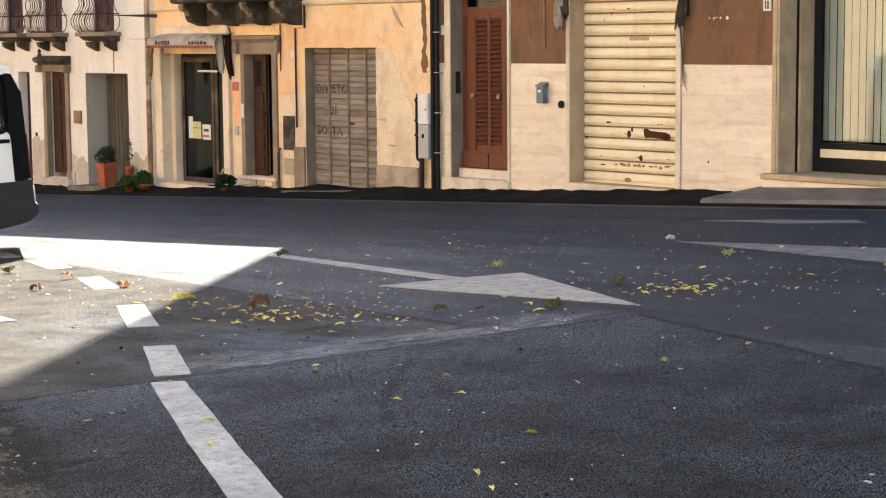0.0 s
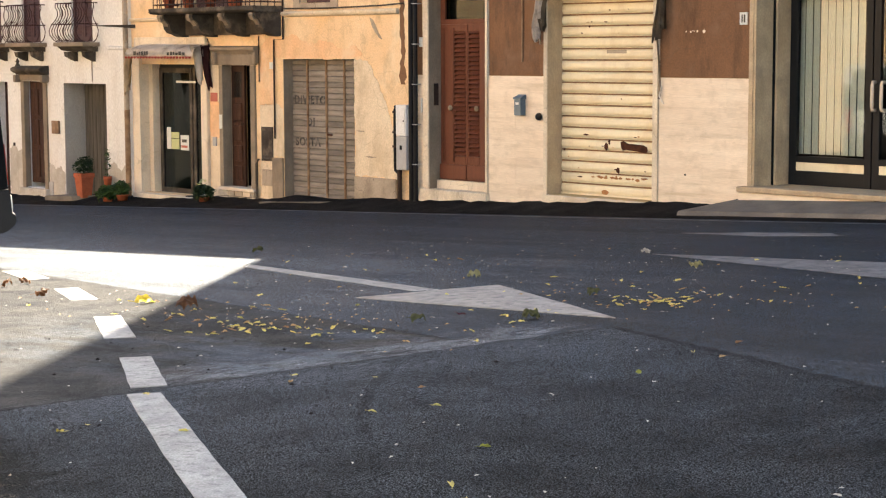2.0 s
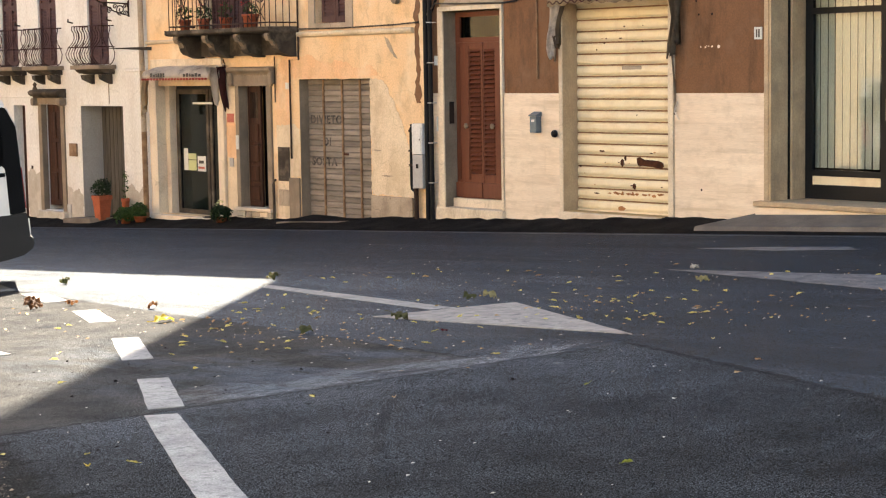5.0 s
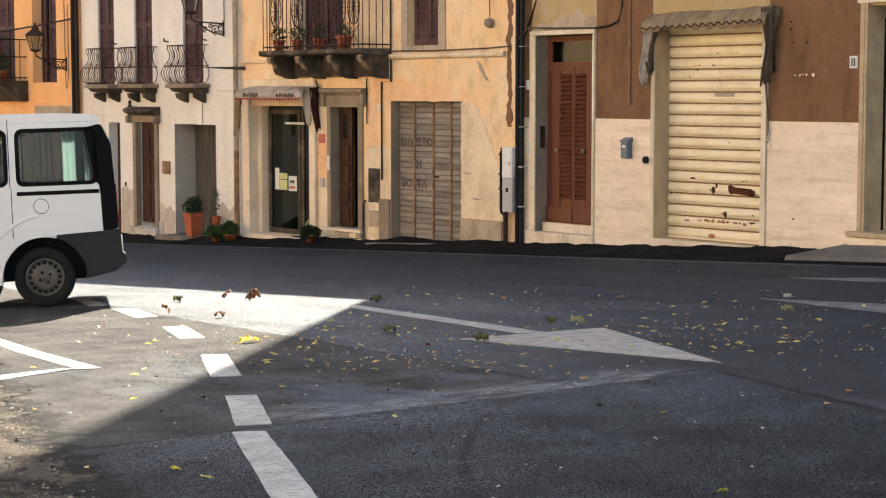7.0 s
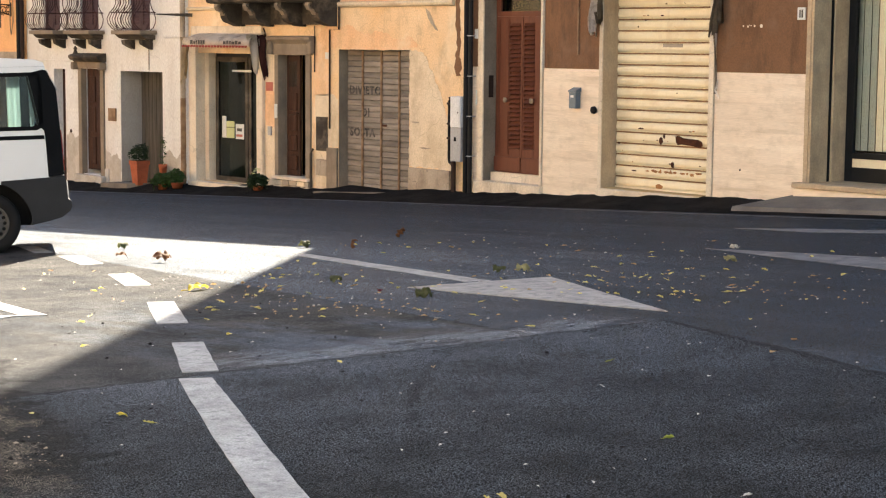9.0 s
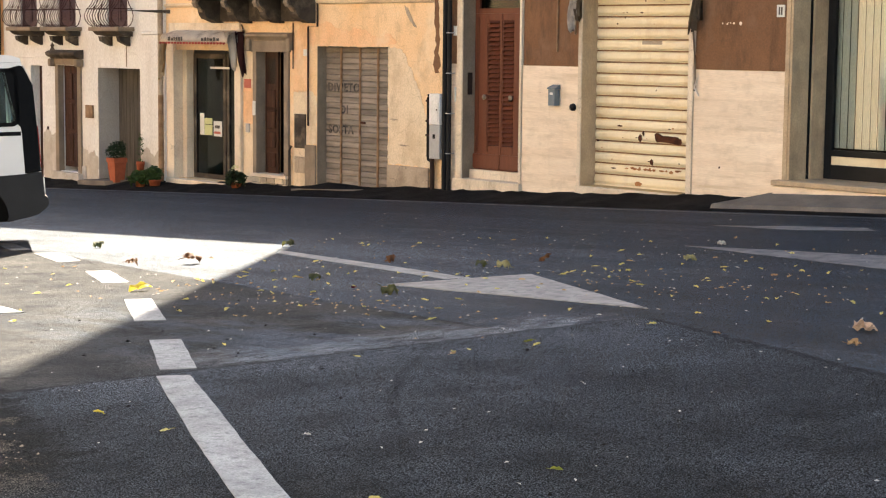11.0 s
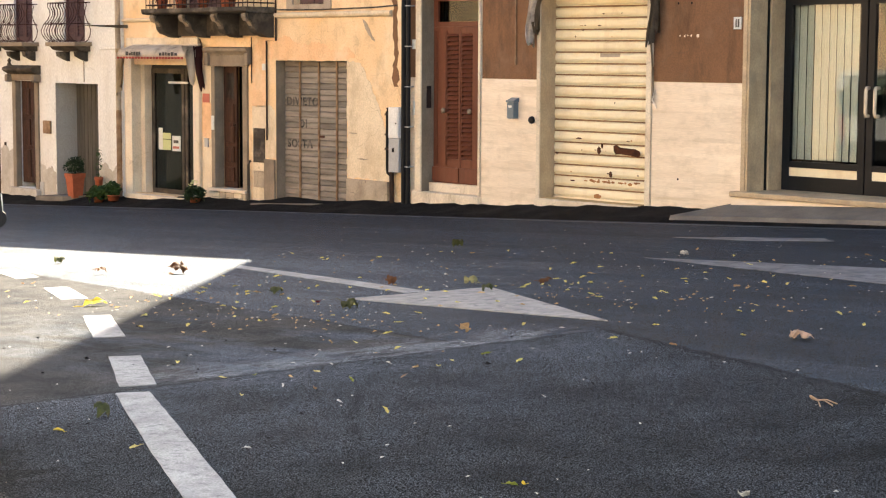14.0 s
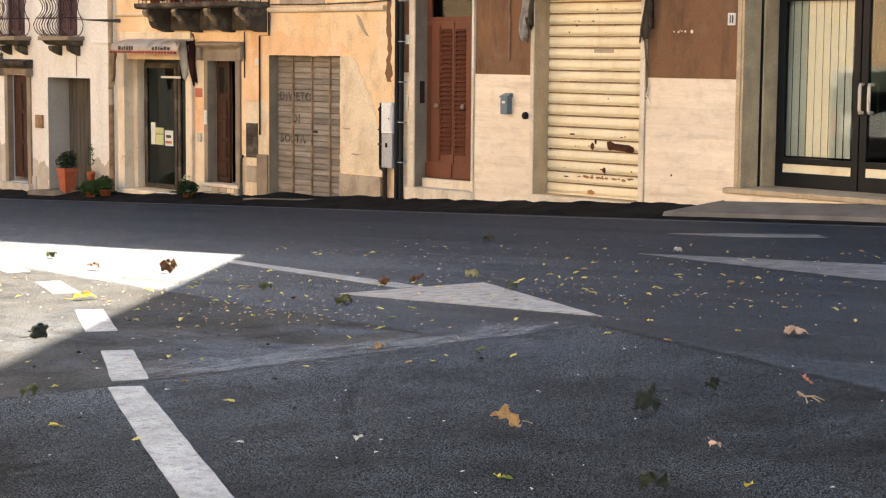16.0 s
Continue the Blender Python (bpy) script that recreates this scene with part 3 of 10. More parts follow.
def flat_shape(name, pts, material, label, lift=0.004, category="road marking", parent=None, wobble=0.0, kind="structure"):
    """A thin painted shape on the street; its outline is cut fine and slightly uneven."""
    rnd = random.Random(len(name) * 7 + int(abs(pts[0][0]) * 100))
    out = []
    for (ax, ay), (bx_, by) in zip(pts, pts[1:] + pts[:1]):
        n = max(2, int(math.hypot(bx_ - ax, by - ay) / 0.12))
        for k in range(n):
            t = k / n
            w = wobble if k else 0
            out.append((ax + (bx_ - ax) * t + rnd.uniform(-w, w), ay + (by - ay) * t + rnd.uniform(-w, w)))
    bm = nb()
    top = [bm.verts.new((x, y, G(x, y) + lift)) for x, y in out]
    low = [bm.verts.new((x, y, G(x, y) - 0.01)) for x, y in out]
    bm.faces.new(top)
    for i in range(len(out)):
        j = (i + 1) % len(out)
        bm.faces.new((top[j], top[i], low[i], low[j]))
    bmesh.ops.triangulate(bm, faces=bm.faces[:])
    o = part(name, bm, material, parent)
    return tagged(o, label, category, kind=kind)


def markings():
    dash = "short dash of worn white road paint across the square"
    for p in ([(1.21, -7.78), (1.48, -7.70), (2.34, -7.98), (2.26, -8.14)],
              [(2.80, -8.19), (3.02, -8.04), (4.02, -8.38), (3.95, -8.57)],
              [(5.00, -8.90), (5.12, -8.74), (6.16, -9.18), (6.02, -9.34)],
              [(7.24, -9.88), (7.36, -9.73), (8.56, -10.37), (8.42, -10.52)],
              [(9.32, -10.97), (9.44, -10.83), (10.50, -11.42), (10.40, -11.58)]):
        flat_shape("road_dash", p, M_LINE, dash, wobble=0.003)
    flat_shape("road_stripe", [(10.57, -11.71), (10.68, -11.58), (11.66, -12.07), (12.42, -12.46), (13.24, -12.87), (15.2, -13.85), (15.08, -13.98), (13.08, -12.99), (12.24, -12.57), (11.28, -12.08)],
               M_LINE, "long stripe of white road paint on new asphalt", wobble=0.003)
    flat_shape("road_stripe", [(4.76, -6.71), (4.96, -6.90), (6.6, -7.28), (8.10, -7.62), (8.22, -7.46), (6.7, -7.12)], M_LINE, "thin white painted line leading to an arrow head", wobble=0.003)
    flat_shape("road_arrow", [(8.05, -8.14), (8.40, -7.01), (10.65, -8.15)], M_ARROW, "large white painted arrow head on the road, worn", lift=0.006, wobble=0.003)
    flat_shape("parking_mark", [(4.60, -10.19), (5.95, -10.48), (7.35, -10.72), (7.25, -10.85), (5.82, -10.605), (4.50, -10.30), (2.03, -9.69), (2.1, -9.6)], M_LINE, "white painted parking bay line", wobble=0.003)
    flat_shape("parking_mark", [(7.36, -10.73), (7.22, -10.9), (7.36, -11.48), (7.6, -12.4), (7.45, -12.4), (7.11, -11.36), (7.12, -10.95)], M_LINE, "white painted parking bay line", lift=0.007, wobble=0.003)
    flat_shape("road_arrow", [(7.72, -4.46), (9.87, -4.40), (13.2, -4.42), (13.9, -6.0), (10.7, -5.37), (9.2, -4.93)], M_LINE_FADED, "faded white painted arrow on the road", wobble=0.012)
    flat_shape("road_arrow", [(6.36, -2.47), (7.2, -2.2), (7.92, -2.06), (8.2, -2.3), (7.4, -2.55)], M_LINE_FADED, "faded white painted mark near the road's edge", wobble=0.012)
    bm = nb()
    n = 90
    rnd = random.Random(5)
    prev = None
    for i in range(n + 1):
        x = -18 + i * 0.36
        y = -0.93 - 0.06 * math.sin(x * 0.4) + rnd.uniform(-0.008, 0.008)
        w = rnd.uniform(0.05, 0.085)
        cur = [bm.verts.new((x, y - w / 2, G(x, y) + 0.004)), bm.verts.new((x, y + w / 2, G(x, y) + 0.004))]
        if prev:
            bm.faces.new((prev[0], cur[0], cur[1], prev[1]))
        prev = cur
    tagged(part("edge_line", bm, M_LINE_FADED), "thin worn white edge line along the houses", "road marking", kind="structure")


def pavement():
    """Rough tarmac banked up against the house fronts."""
    rnd = random.Random(11)
    bm = nb()
    rows = []
    xs = [-19 + i * 0.16 for i in range(180)]
    for x in xs:
        h = 0.07 + 0.05 * noise.noise((x * 1.1, 3.0, 0)) + 0.03 * noise.noise((x * 5, 8.0, 0))
        rows.append([bm.verts.new((x, y, G(x, y) + z)) for y, z in ((-0.80 + 0.05 * noise.noise((x * 3, 0, 0)), -0.01), (-0.72, 0.018), (-0.45, 0.03 + h * 0.3), (-0.16, 0.05 + h * 0.8), (0.05, 0.06 + h))])
    for a, b in zip(rows, rows[1:]):
        for k in range(4):
            bm.faces.new((a[k], b[k], b[k + 1], a[k + 1]))
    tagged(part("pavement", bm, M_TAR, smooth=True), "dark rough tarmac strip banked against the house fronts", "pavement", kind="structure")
    bm = nb()
    pts = [(4.75, -0.62), (7.2, -0.62), (9.5, -0.7), (9.5, 0.02), (5.25, 0.02)]
    top = [bm.verts.new((x, y, G(x, y) + (0.075 if y < -0.5 else 0.20))) for x, y in pts]
    low = [bm.verts.new((x, y - (0.05 if y < -0.5 else 0), G(x, y) - 0.02)) for x, y in pts]
    bm.faces.new(top)
    for i in range(5):
        j = (i + 1) % 5
        bm.faces.new((top[j], top[i], low[i], low[j]))
    tagged(part("pavement_ramp", bm, M_RAMP), "grey concrete ramp before a shop step", "ramp", kind="structure")
    flat_shape("manhole_patch", [(-9.9, -0.45), (-8.9, -0.5), (-8.5, 0.0), (-9.9, 0.0)], M_RAMP, "pale concrete apron before a recessed door", lift=0.13, category="apron")
    flat_shape("manhole_patch", [(-3.62, -0.42), (-2.3, -0.30), (-1.95, 0.1), (-3.5, 0.1)], M_RAMP, "cracked concrete apron before a garage", lift=0.085, category="apron")


ground()
markings()
pavement()

# ---- houses ----
def rough(pts, seed, amp=0.02):
    """A patch outline broken into short uneven steps."""
    rr = random.Random(seed)
    out = []
    for (ax, az), (bx_, bz) in zip(pts, pts[1:] + pts[:1]):
        n = max(1, int(math.hypot(bx_ - ax, bz - az) / 0.05))
        for k in range(n):
            t = k / n
            out.append((ax + (bx_ - ax) * t + rr.uniform(-amp, amp) * (k > 0), az + (bz - az) * t + rr.uniform(-amp, amp) * (k > 0)))
    return out


def shell(house, x0, x1, z1, mat_wall, roof_over=0.45, depth=9.0, floor_z=2.0):
    """Side and back walls, and a shallow tiled roof with eaves."""
    part("side_wall", bx(x0 + 0.01, x0 + 0.3, 0.451, depth - 0.3, -2.2, z1), mat_wall, house)
    part("side_wall", bx(x1 - 0.3, x1 - 0.01, 0.451, depth - 0.3, -2.2, z1), mat_wall, house)
    part("back_wall", bx(x0 + 0.01, x1 - 0.01, depth - 0.299, depth, -2.2, z1), mat_wall, house)
    bm = nb()
    prism_x(bm, [(-roof_over, z1 - 0.12), (-roof_over, z1), (depth / 2, z1 + 1.3), (depth + 0.4, z1), (depth + 0.4, z1 - 0.12), (depth / 2, z1 + 1.1)], x0, x1)
    part("roof", bm, M_ROOF, house, "clay tile roof")
    # near-black sheets paint the shade of the rooms behind the openings
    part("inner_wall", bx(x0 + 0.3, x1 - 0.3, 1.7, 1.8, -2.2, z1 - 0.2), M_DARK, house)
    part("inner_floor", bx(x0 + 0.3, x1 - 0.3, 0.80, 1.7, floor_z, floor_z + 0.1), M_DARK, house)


def louvre_shutter(house, x0, x1, y, z0, z1, material, leaves=2):
    """A window with closed louvred shutter leaves, each with its slats."""
    s = part("shutter", bx(x0, x1, y + 0.035, y + 0.05, z0, z1), material, house)
    w = (x1 - x0) / leaves
    for k in range(leaves):
        a, b = x0 + k * w + 0.006, x0 + (k + 1) * w - 0.006
        bm = nb()
        for q in ((a, a + 0.05, z0, z1), (b - 0.05, b, z0, z1), (a + 0.051, b - 0.051, z0, z0 + 0.09), (a + 0.051, b - 0.051, z1 - 0.09, z1), (a + 0.051, b - 0.051, (z0 + z1) / 2 - 0.05, (z0 + z1) / 2 + 0.05)):
            box(bm, q[0], q[1], y, y + 0.034, q[2], q[3])
        part("shutter_frame", bm, material, s)
        n = int((z1 - z0 - 0.2) / 0.055)
        bm = nb()
        prism_x(bm, [(y + 0.004, 0.0), (y + 0.010, 0.0), (y + 0.032, 0.036), (y + 0.026, 0.038)], a + 0.05, b - 0.05)
        first = None
        for i in range(n):
            z = z0 + 0.10 + i * (z1 - z0 - 0.24) / max(1, n - 1)
            if abs(z - (z0 + z1) / 2 + 0.02) < 0.06:
                continue
            if first is None:
                first = part("slat", bm, material, s)
                first.location.z = z
            else:
                twin(first, pose(0, 0, z), s)


def brown_house():
    h = group("house", 3.0, 0, 0)
    h.matrix_basis = pose(0, 0, 0)
    tagged(h, "tall house with brown plaster over a travertine base", "house")
    DOOR = (-0.21, 0.92, -0.14, 2.55)
    ROLL = (2.06, 3.84, -0.07, 2.60)
    SHOP = (5.36, 8.30, 0.20, 2.75)
    part("wall", wall_mesh(-0.60, 14.0, -2.2, 6.4, [DOOR, ROLL, SHOP]), M_OCHRE, h)
    # unseen upper block, widened over the next roof to cast the square's shadow edge
    part("upper_wall", bx(-1.56, 14.0, 0.0, 9.0, 6.41, 15.9), M_OCHRE, h)
    shell(h, -0.60, 14.0, 6.38, M_OCHRE, roof_over=-0.5, floor_z=3.0)
    # painted plaster fields
    for a, b, c, d in ((0.965, 1.98, 1.44, 3.6), (3.93, 5.292, 1.44, 3.6), (-0.598, -0.325, 1.44, 3.2), (8.4, 14.0, 1.44, 3.6)):
        part("painted_panel", bx(a, b, -0.012, 0.0, c, d), M_BROWN, h, "brown painted plaster field")
    # travertine cladding, slab by slab
    rnd = random.Random(3)
    for a, b in ((-0.598, -0.325), (0.965, 1.985), (3.93, 5.292), (8.42, 14.0)):
        top, z = 1.435, -1.2
        zs = [-1.2, -0.35, 0.02, 0.38, 0.74, 1.09, 1.435]
        for i in range(len(zs) - 1):
            n = max(1, round((b - a) / 0.66))
            cuts = [a] + [a + (b - a) * (k + (0.5 if i % 2 and n > 1 else 0.0)) / n for k in range(1, n)] + [b]
            for u, v in zip(cuts, cuts[1:]):
                part("stone_slab", bx(u + 0.0004, v - 0.0004, -0.026 - rnd.uniform(0, 0.0012), -0.0005, zs[i] + 0.0004, zs[i + 1] - 0.0004), M_TRAV, h)
    # stone surround of the street door
    bm = nb()
    for q in ((-0.318, -0.21, 2.55, -0.2), (0.92, 0.96, 2.55, -0.2)):
        box(bm, q[0], q[1], -0.05, 0.30, q[3], q[2], bev=0.006)
    box(bm, -0.318, 0.96, -0.05, 0.30, 2.551, 2.61, bev=0.006)
    part("door_surround", bm, M_PALE, h, "pale stone door surround")
    part("door_reveal", bx(-0.209, -0.205, -0.03, 0.30, -0.13, 2.54), M_STONE, h)
    part("doorstep", bx(-0.36, 0.98, -0.09, 0.45, -0.36, -0.12, bev=0.02), M_PALE, h, "chipped stone doorstep")
    part("intercom", bx(-0.204, -0.19, 0.05, 0.13, 1.02, 1.32, bev=0.004), M_IRON, h, "dark metal intercom panel")
    part("number_plate", bx(-0.40, -0.33, -0.04, -0.026, 1.82, 1.95), M_PAPER, h, "small white plate with dark bars")
    part("plaque", bx(-0.345, -0.322, -0.062, -0.05, 0.92, 1.12), M_PAPER, h, "small white bell plate")
    # street door: red-brown louvred leaves under a glazed transom
    d = part("door", bx(-0.20, 0.915, 0.235, 0.25, 0.0, 2.12), M_DOOR_RED, h, "red-brown painted louvred double door")
    # black sheet paints the shade between the door slats
    part("dark_gap", bx(-0.198, 0.913, 0.2315, 0.2345, 0.01, 2.11), M_DARK, d)
    for a, b, lw, rw in ((-0.20, 0.335, 0.285, 0.04), (0.345, 0.915, 0.022, 0.345)):
        bm = nb()
        box(bm, a, a + lw, 0.18, 0.231, 0.0, 2.12, bev=0.005)
        box(bm, b - rw, b, 0.18, 0.231, 0.0, 2.12, bev=0.005)
        box(bm, a + lw + 0.001, b - rw - 0.001, 0.18, 0.231, 0.0, 0.33)
        box(bm, a + lw + 0.001, b - rw - 0.001, 0.18, 0.231, 2.03, 2.12)
        part("door_leaf", bm, M_DOOR_RED, d)
        part("kick_board", bx(a + 0.004, b - 0.004, 0.150, 0.179, 0.02, 0.215, bev=0.006), M_DOOR_RED, d)
        bm = nb()
        prism_x(bm, [(0.160, 0.0), (0.170, -0.006), (0.230, 0.040), (0.222, 0.052)], a + lw, b - rw)
        first = part("slat", bm, M_DOOR_RED, d)
        first.location.z = 0.342
        for i in range(1, 28):
            twin(first, pose(0, 0, 0.342 + i * 0.0613), d)
        bm = lathe(nb(), [(0.012, 0.0), (0.018, -0.02), (0.036, -0.032), (0.040, -0.045), (0.028, -0.058), (0.0, -0.062)], 14, "y", 0.035 if lw > 0.1 else 0.555, 0.18, 0.99)
        part("door_knob", bm, M_STONE, d, "round worn brass knob", smooth=True)
    bm = nb()
    for xx in (-0.155, -0.125, 0.045, 0.065):
        box(bm, xx, xx + 0.010, 0.170, 0.18, 0.25, 2.07)
    part("moulding", bm, M_DOOR_RED, d)
    part("threshold", bx(-0.20, 0.915, 0.10, 0.26, -0.119, -0.002), M_PALE, d)
    t = part("transom", nb(), M_DOOR_RED, h)
    bm = nb()
    for q in ((-0.205, -0.12, 2.122, 2.54), (0.84, 0.915, 2.122, 2.54), (-0.119, 0.839, 2.122, 2.19), (-0.119, 0.839, 2.47, 2.54)):
        box(bm, q[0], q[1], 0.185, 0.25, q[2], q[3])
    part("frame", bm, M_DOOR_RED, t)
    part("pane", bx(-0.12, 0.84, 0.215, 0.221, 2.188, 2.472), G_TRANSOM, t)
    # black sheet behind the transom pane stands for the shade inside
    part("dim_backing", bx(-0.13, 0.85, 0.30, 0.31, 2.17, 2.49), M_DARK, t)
    # roller shutter
    s = part("roller_shutter", bx(2.065, 3.835, 0.262, 0.27, -0.06, 2.6), M_ROLLER, h, "cream corrugated roller shutter with rust spots")
    bm = nb()
    P = 0.1425
    prism_x(bm, [(0.261, 0.0), (0.233, 0.006), (0.222, 0.035), (0.224, 0.075), (0.236, 0.105), (0.252, 0.112), (0.252, 0.124), (0.236, 0.130), (0.234, 0.140), (0.261, 0.1415)], 2.068, 3.832)
    first = part("slat", bm, M_ROLLER, s)
    first.location.z = -0.045
    # rusty strip in the joint, darkened to paint its shadow line too
    groove = part("slat_joint", bx(2.068, 3.832, 0.2315, 0.2525, 0.1115, 0.1295), M_JOINT, s)
    groove.location.z = -0.045
    for i in range(1, 19):
        twin(first, pose(0, 0, -0.045 + i * P), s)
        if i < 18:
            twin(groove, pose(0, 0, -0.045 + i * P), s)
    def blotch(name, cx, cz, rx, rz, material, seed, y=0.2205):
        rr = random.Random(seed)
        pts = [(cx + rx * math.cos(a) * rr.uniform(0.75, 1.1), cz + rz * math.sin(a) * rr.uniform(0.7, 1.1)) for a in (i * math.pi / 9 for i in range(18))]
        return part(name, prism(nb(), pts, y, y + 0.003), material, s)
    bm = prism(nb(), [(3.09, 0.625), (3.14, 0.64), (3.22, 0.61), (3.34, 0.605), (3.46, 0.60), (3.53, 0.575), (3.54, 0.53), (3.50, 0.50), (3.40, 0.515), (3.2, 0.53), (3.13, 0.52), (3.10, 0.56)], 0.2195, 0.2225)
    part("rust_hole", bm, M_RUST, s, "ragged rusted hole")
    for i, (x, z, a, b) in enumerate(((2.85, 0.56, 0.035, 0.05), (2.90, 0.62, 0.02, 0.035), (3.05, 0.27, 0.03, 0.045), (2.55, 2.06, 0.012, 0.012), (3.2, 2.07, 0.014, 0.014), (3.7, 1.35, 0.013, 0.02),
                                       (2.42, 1.98, 0.012, 0.012), (2.12, 0.50, 0.02, 0.016), (2.83, -0.02, 0.07, 0.035), (3.1, 1.16, 0.01, 0.01), (2.5, 0.70, 0.05, 0.012), (2.4, 0.16, 0.05, 0.009))):
        blotch("rust_spot", x, z, a, b, M_RUST if i != 8 else M_RUSTSTAIN, 40 + i)
    rr = random.Random(8)
    for i in range(16):
        x, row = rr.uniform(2.15, 3.78), rr.choice((1, 2, 3, 4, 5, 14, 15, 16))
        blotch("rust_spot", x, -0.045 + row * P + rr.uniform(0.022, 0.04), rr.uniform(0.008, 0.035), rr.uniform(0.004, 0.009), M_RUST if i % 3 else M_RUSTSTAIN, 200 + i)
    for i in range(22):
        x = rr.uniform(2.6, 3.8)
        blotch("rust_spot", x, 0.172 + rr.uniform(-0.012, 0.012), rr.uniform(0.015, 0.05), rr.uniform(0.008, 0.022), M_RUSTSTAIN, 90 + i)
    part("label_plate", bx(2.85, 3.18, 0.2195, 0.2215, 1.725, 1.77), M_CEMENT, s, "worn stuck-on strip")
    part("bottom_rail", bx(2.068, 3.832, 0.215, 0.262, -0.075, -0.046), M_ROLLER, s)
    part("jamb", bx(2.0, 2.0592, -0.045, 0.30, -0.16, 2.6, bev=0.004), M_PALE, h)
    part("jamb_face", bx(2.0595, 2.0645, -0.03, 0.26, -0.07, 2.6), M_REVEAL, h)
    part("jamb", bx(3.841, 3.92, -0.045, 0.30, -0.2, 2.6, bev=0.004), M_PALE, h)
    part("threshold", bx(1.98, 3.93, -0.06, 0.45, -0.30, -0.076, bev=0.015), M_PALE, h, "pale stone threshold")
    # shop front: stone jambs, black frame, blinds
    for a, b, c, m_ in ((5.294, 5.352, -0.05, M_REVEAL), (5.3522, 5.385, -0.04, M_REVEAL)):
        part("jamb", bx(a, b, c, 0.62, 0.206, 2.78, bev=0.003), m_, h)
    part("jamb", bx(5.3852, 5.43, 0.30, 0.54, 0.207, 2.62, bev=0.003), M_REVEAL, h)
    # dark strip paints the shade in the groove between the jambs
    part("jamb", bx(5.3852, 5.40, 0.27, 0.299, 0.207, 2.62), M_DARK, h)
    part("lintel", bx(5.25, 8.5, -0.05, 0.3, 2.781, 2.87), M_PALE, h)
    part("shop_step", bx(5.22, 9.0, -0.12, 0.75, -0.4, 0.14, bev=0.01), M_TRAV, h, "travertine shop step")
    part("shop_sill", bx(5.22, 9.0, -0.16, 0.75, 0.145, 0.205, bev=0.012), M_REVEAL, h)
    sh = part("shop_front", bx(5.432, 8.3, 0.55, 0.60, 2.62, 2.75), M_BLACKALU, h, "black aluminium shop front with cream blinds")
    bm = nb()
    for q in ((5.432, 5.53, 0.206, 2.62), (6.47, 6.555, 0.206, 2.62), (6.575, 6.66, 0.206, 2.62), (7.55, 7.70, 0.206, 2.62), (5.531, 6.469, 0.206, 0.37), (5.531, 6.469, 0.47, 0.54), (5.531, 6.469, 2.33, 2.40), (6.661, 7.549, 0.206, 0.37), (6.661, 7.549, 0.47, 0.54), (6.661, 7.549, 2.33, 2.40)):
        box(bm, q[0], q[1], 0.54, 0.60, q[2], q[3])
    part("frame", bm, M_BLACKALU, sh)
    part("pane", bx(5.53, 6.47, 0.565, 0.571, 0.54, 2.62), G_SHOP, sh)
    part("pane", bx(6.66, 7.55, 0.565, 0.571, 0.54, 2.62), G_SHOP, sh)
    part("pane", bx(7.70, 8.3, 0.565, 0.571, 0.206, 2.62), G_SHOP, sh)
    part("kick_panel", bx(5.531, 6.469, 0.55, 0.58, 0.371, 0.469), M_ROLLER, sh, "cream kick panel")
    part("kick_panel", bx(6.661, 7.549, 0.55, 0.58, 0.371, 0.469), M_ROLLER, sh, "cream kick panel")
    vane = None
    for i in range(10):
        z0 = 0.56
        if vane is None:
            vane = part("blind_vane", bx(-0.052, 0.052, -0.002, 0.002, 0.0, 1.98), M_BLIND, sh)
            vane.matrix_basis = pose(5.40, 0.66, z0, 0, 0, -7)
        else:
            twin(vane, pose(5.40 + i * 0.103, 0.66, z0, 0, 0, -6 - (i * 37 % 23) * 0.45), sh)
    bm = nb()
    for x in (6.60, 6.72):
        y = 0.49
        tube(bm, [(x, 0.56, 1.40), (x, y, 1.40), (x, y - 0.012, 1.37), (x, y - 0.012, 1.12), (x, y, 1.09), (x, 0.56, 1.09)], 0.020, 8)
    part("door_pull", bm, M_PALE, sh, "pale bar handles", smooth=True)
    # awning remains over the roller shutter
    a = part("shutter_awning", nb(), M_CANVAS, h, "tattered grey-brown rolled awning")
    bm = nb()
    nx, nz = 40, 6
    grid = []
    for i in range(nx + 1):
        u = i / nx
        col = []
        x = 1.96 + u * 2.06
        for j in range(nz + 1):
            v = j / nz
            sag = 0.012 * math.sin(u * 7) + 0.004 * math.sin(u * 31 + 1)
            drop = 0.23 * v + (0.014 * math.sin(u * 58) * v if v > 0.7 else 0)
            col.append(bm.verts.new((x, -0.03 - 0.17 * math.sin(min(1, v * 1.3) * 1.4) - 0.003 * math.sin(u * 23 + v * 3), 2.76 + 0.05 * u - drop + sag)))
        grid.append(col)
    for p_, q_ in zip(grid, grid[1:]):
        for j in range(nz):
            bm.faces.new((p_[j], q_[j], q_[j + 1], p_[j + 1]))
    bmesh.ops.solidify(bm, geom=bm.faces[:], thickness=0.006)
    part("valance", bm, M_VALANCE, a, smooth=True)
    part("trim_braid", tube(nb(), [(1.98 + 2.02 * i / 160, -0.212, 2.575 + 0.05 * i / 160 + 0.018 * math.sin(i * 0.62)) for i in range(161)], 0.008, 5), M_MAROON, a, "dark wavy braid")
    def rag(name, x, y, z0, z1, w, mat_, seed, parent):
        """A hanging strip of torn cloth in folds."""
        rr = random.Random(seed)
        ph = rr.uniform(0, 6)
        bm = nb()
        rows = []
        for j in range(9):
            v = j / 8
            row = []
            for i in range(9):
                u = i / 8
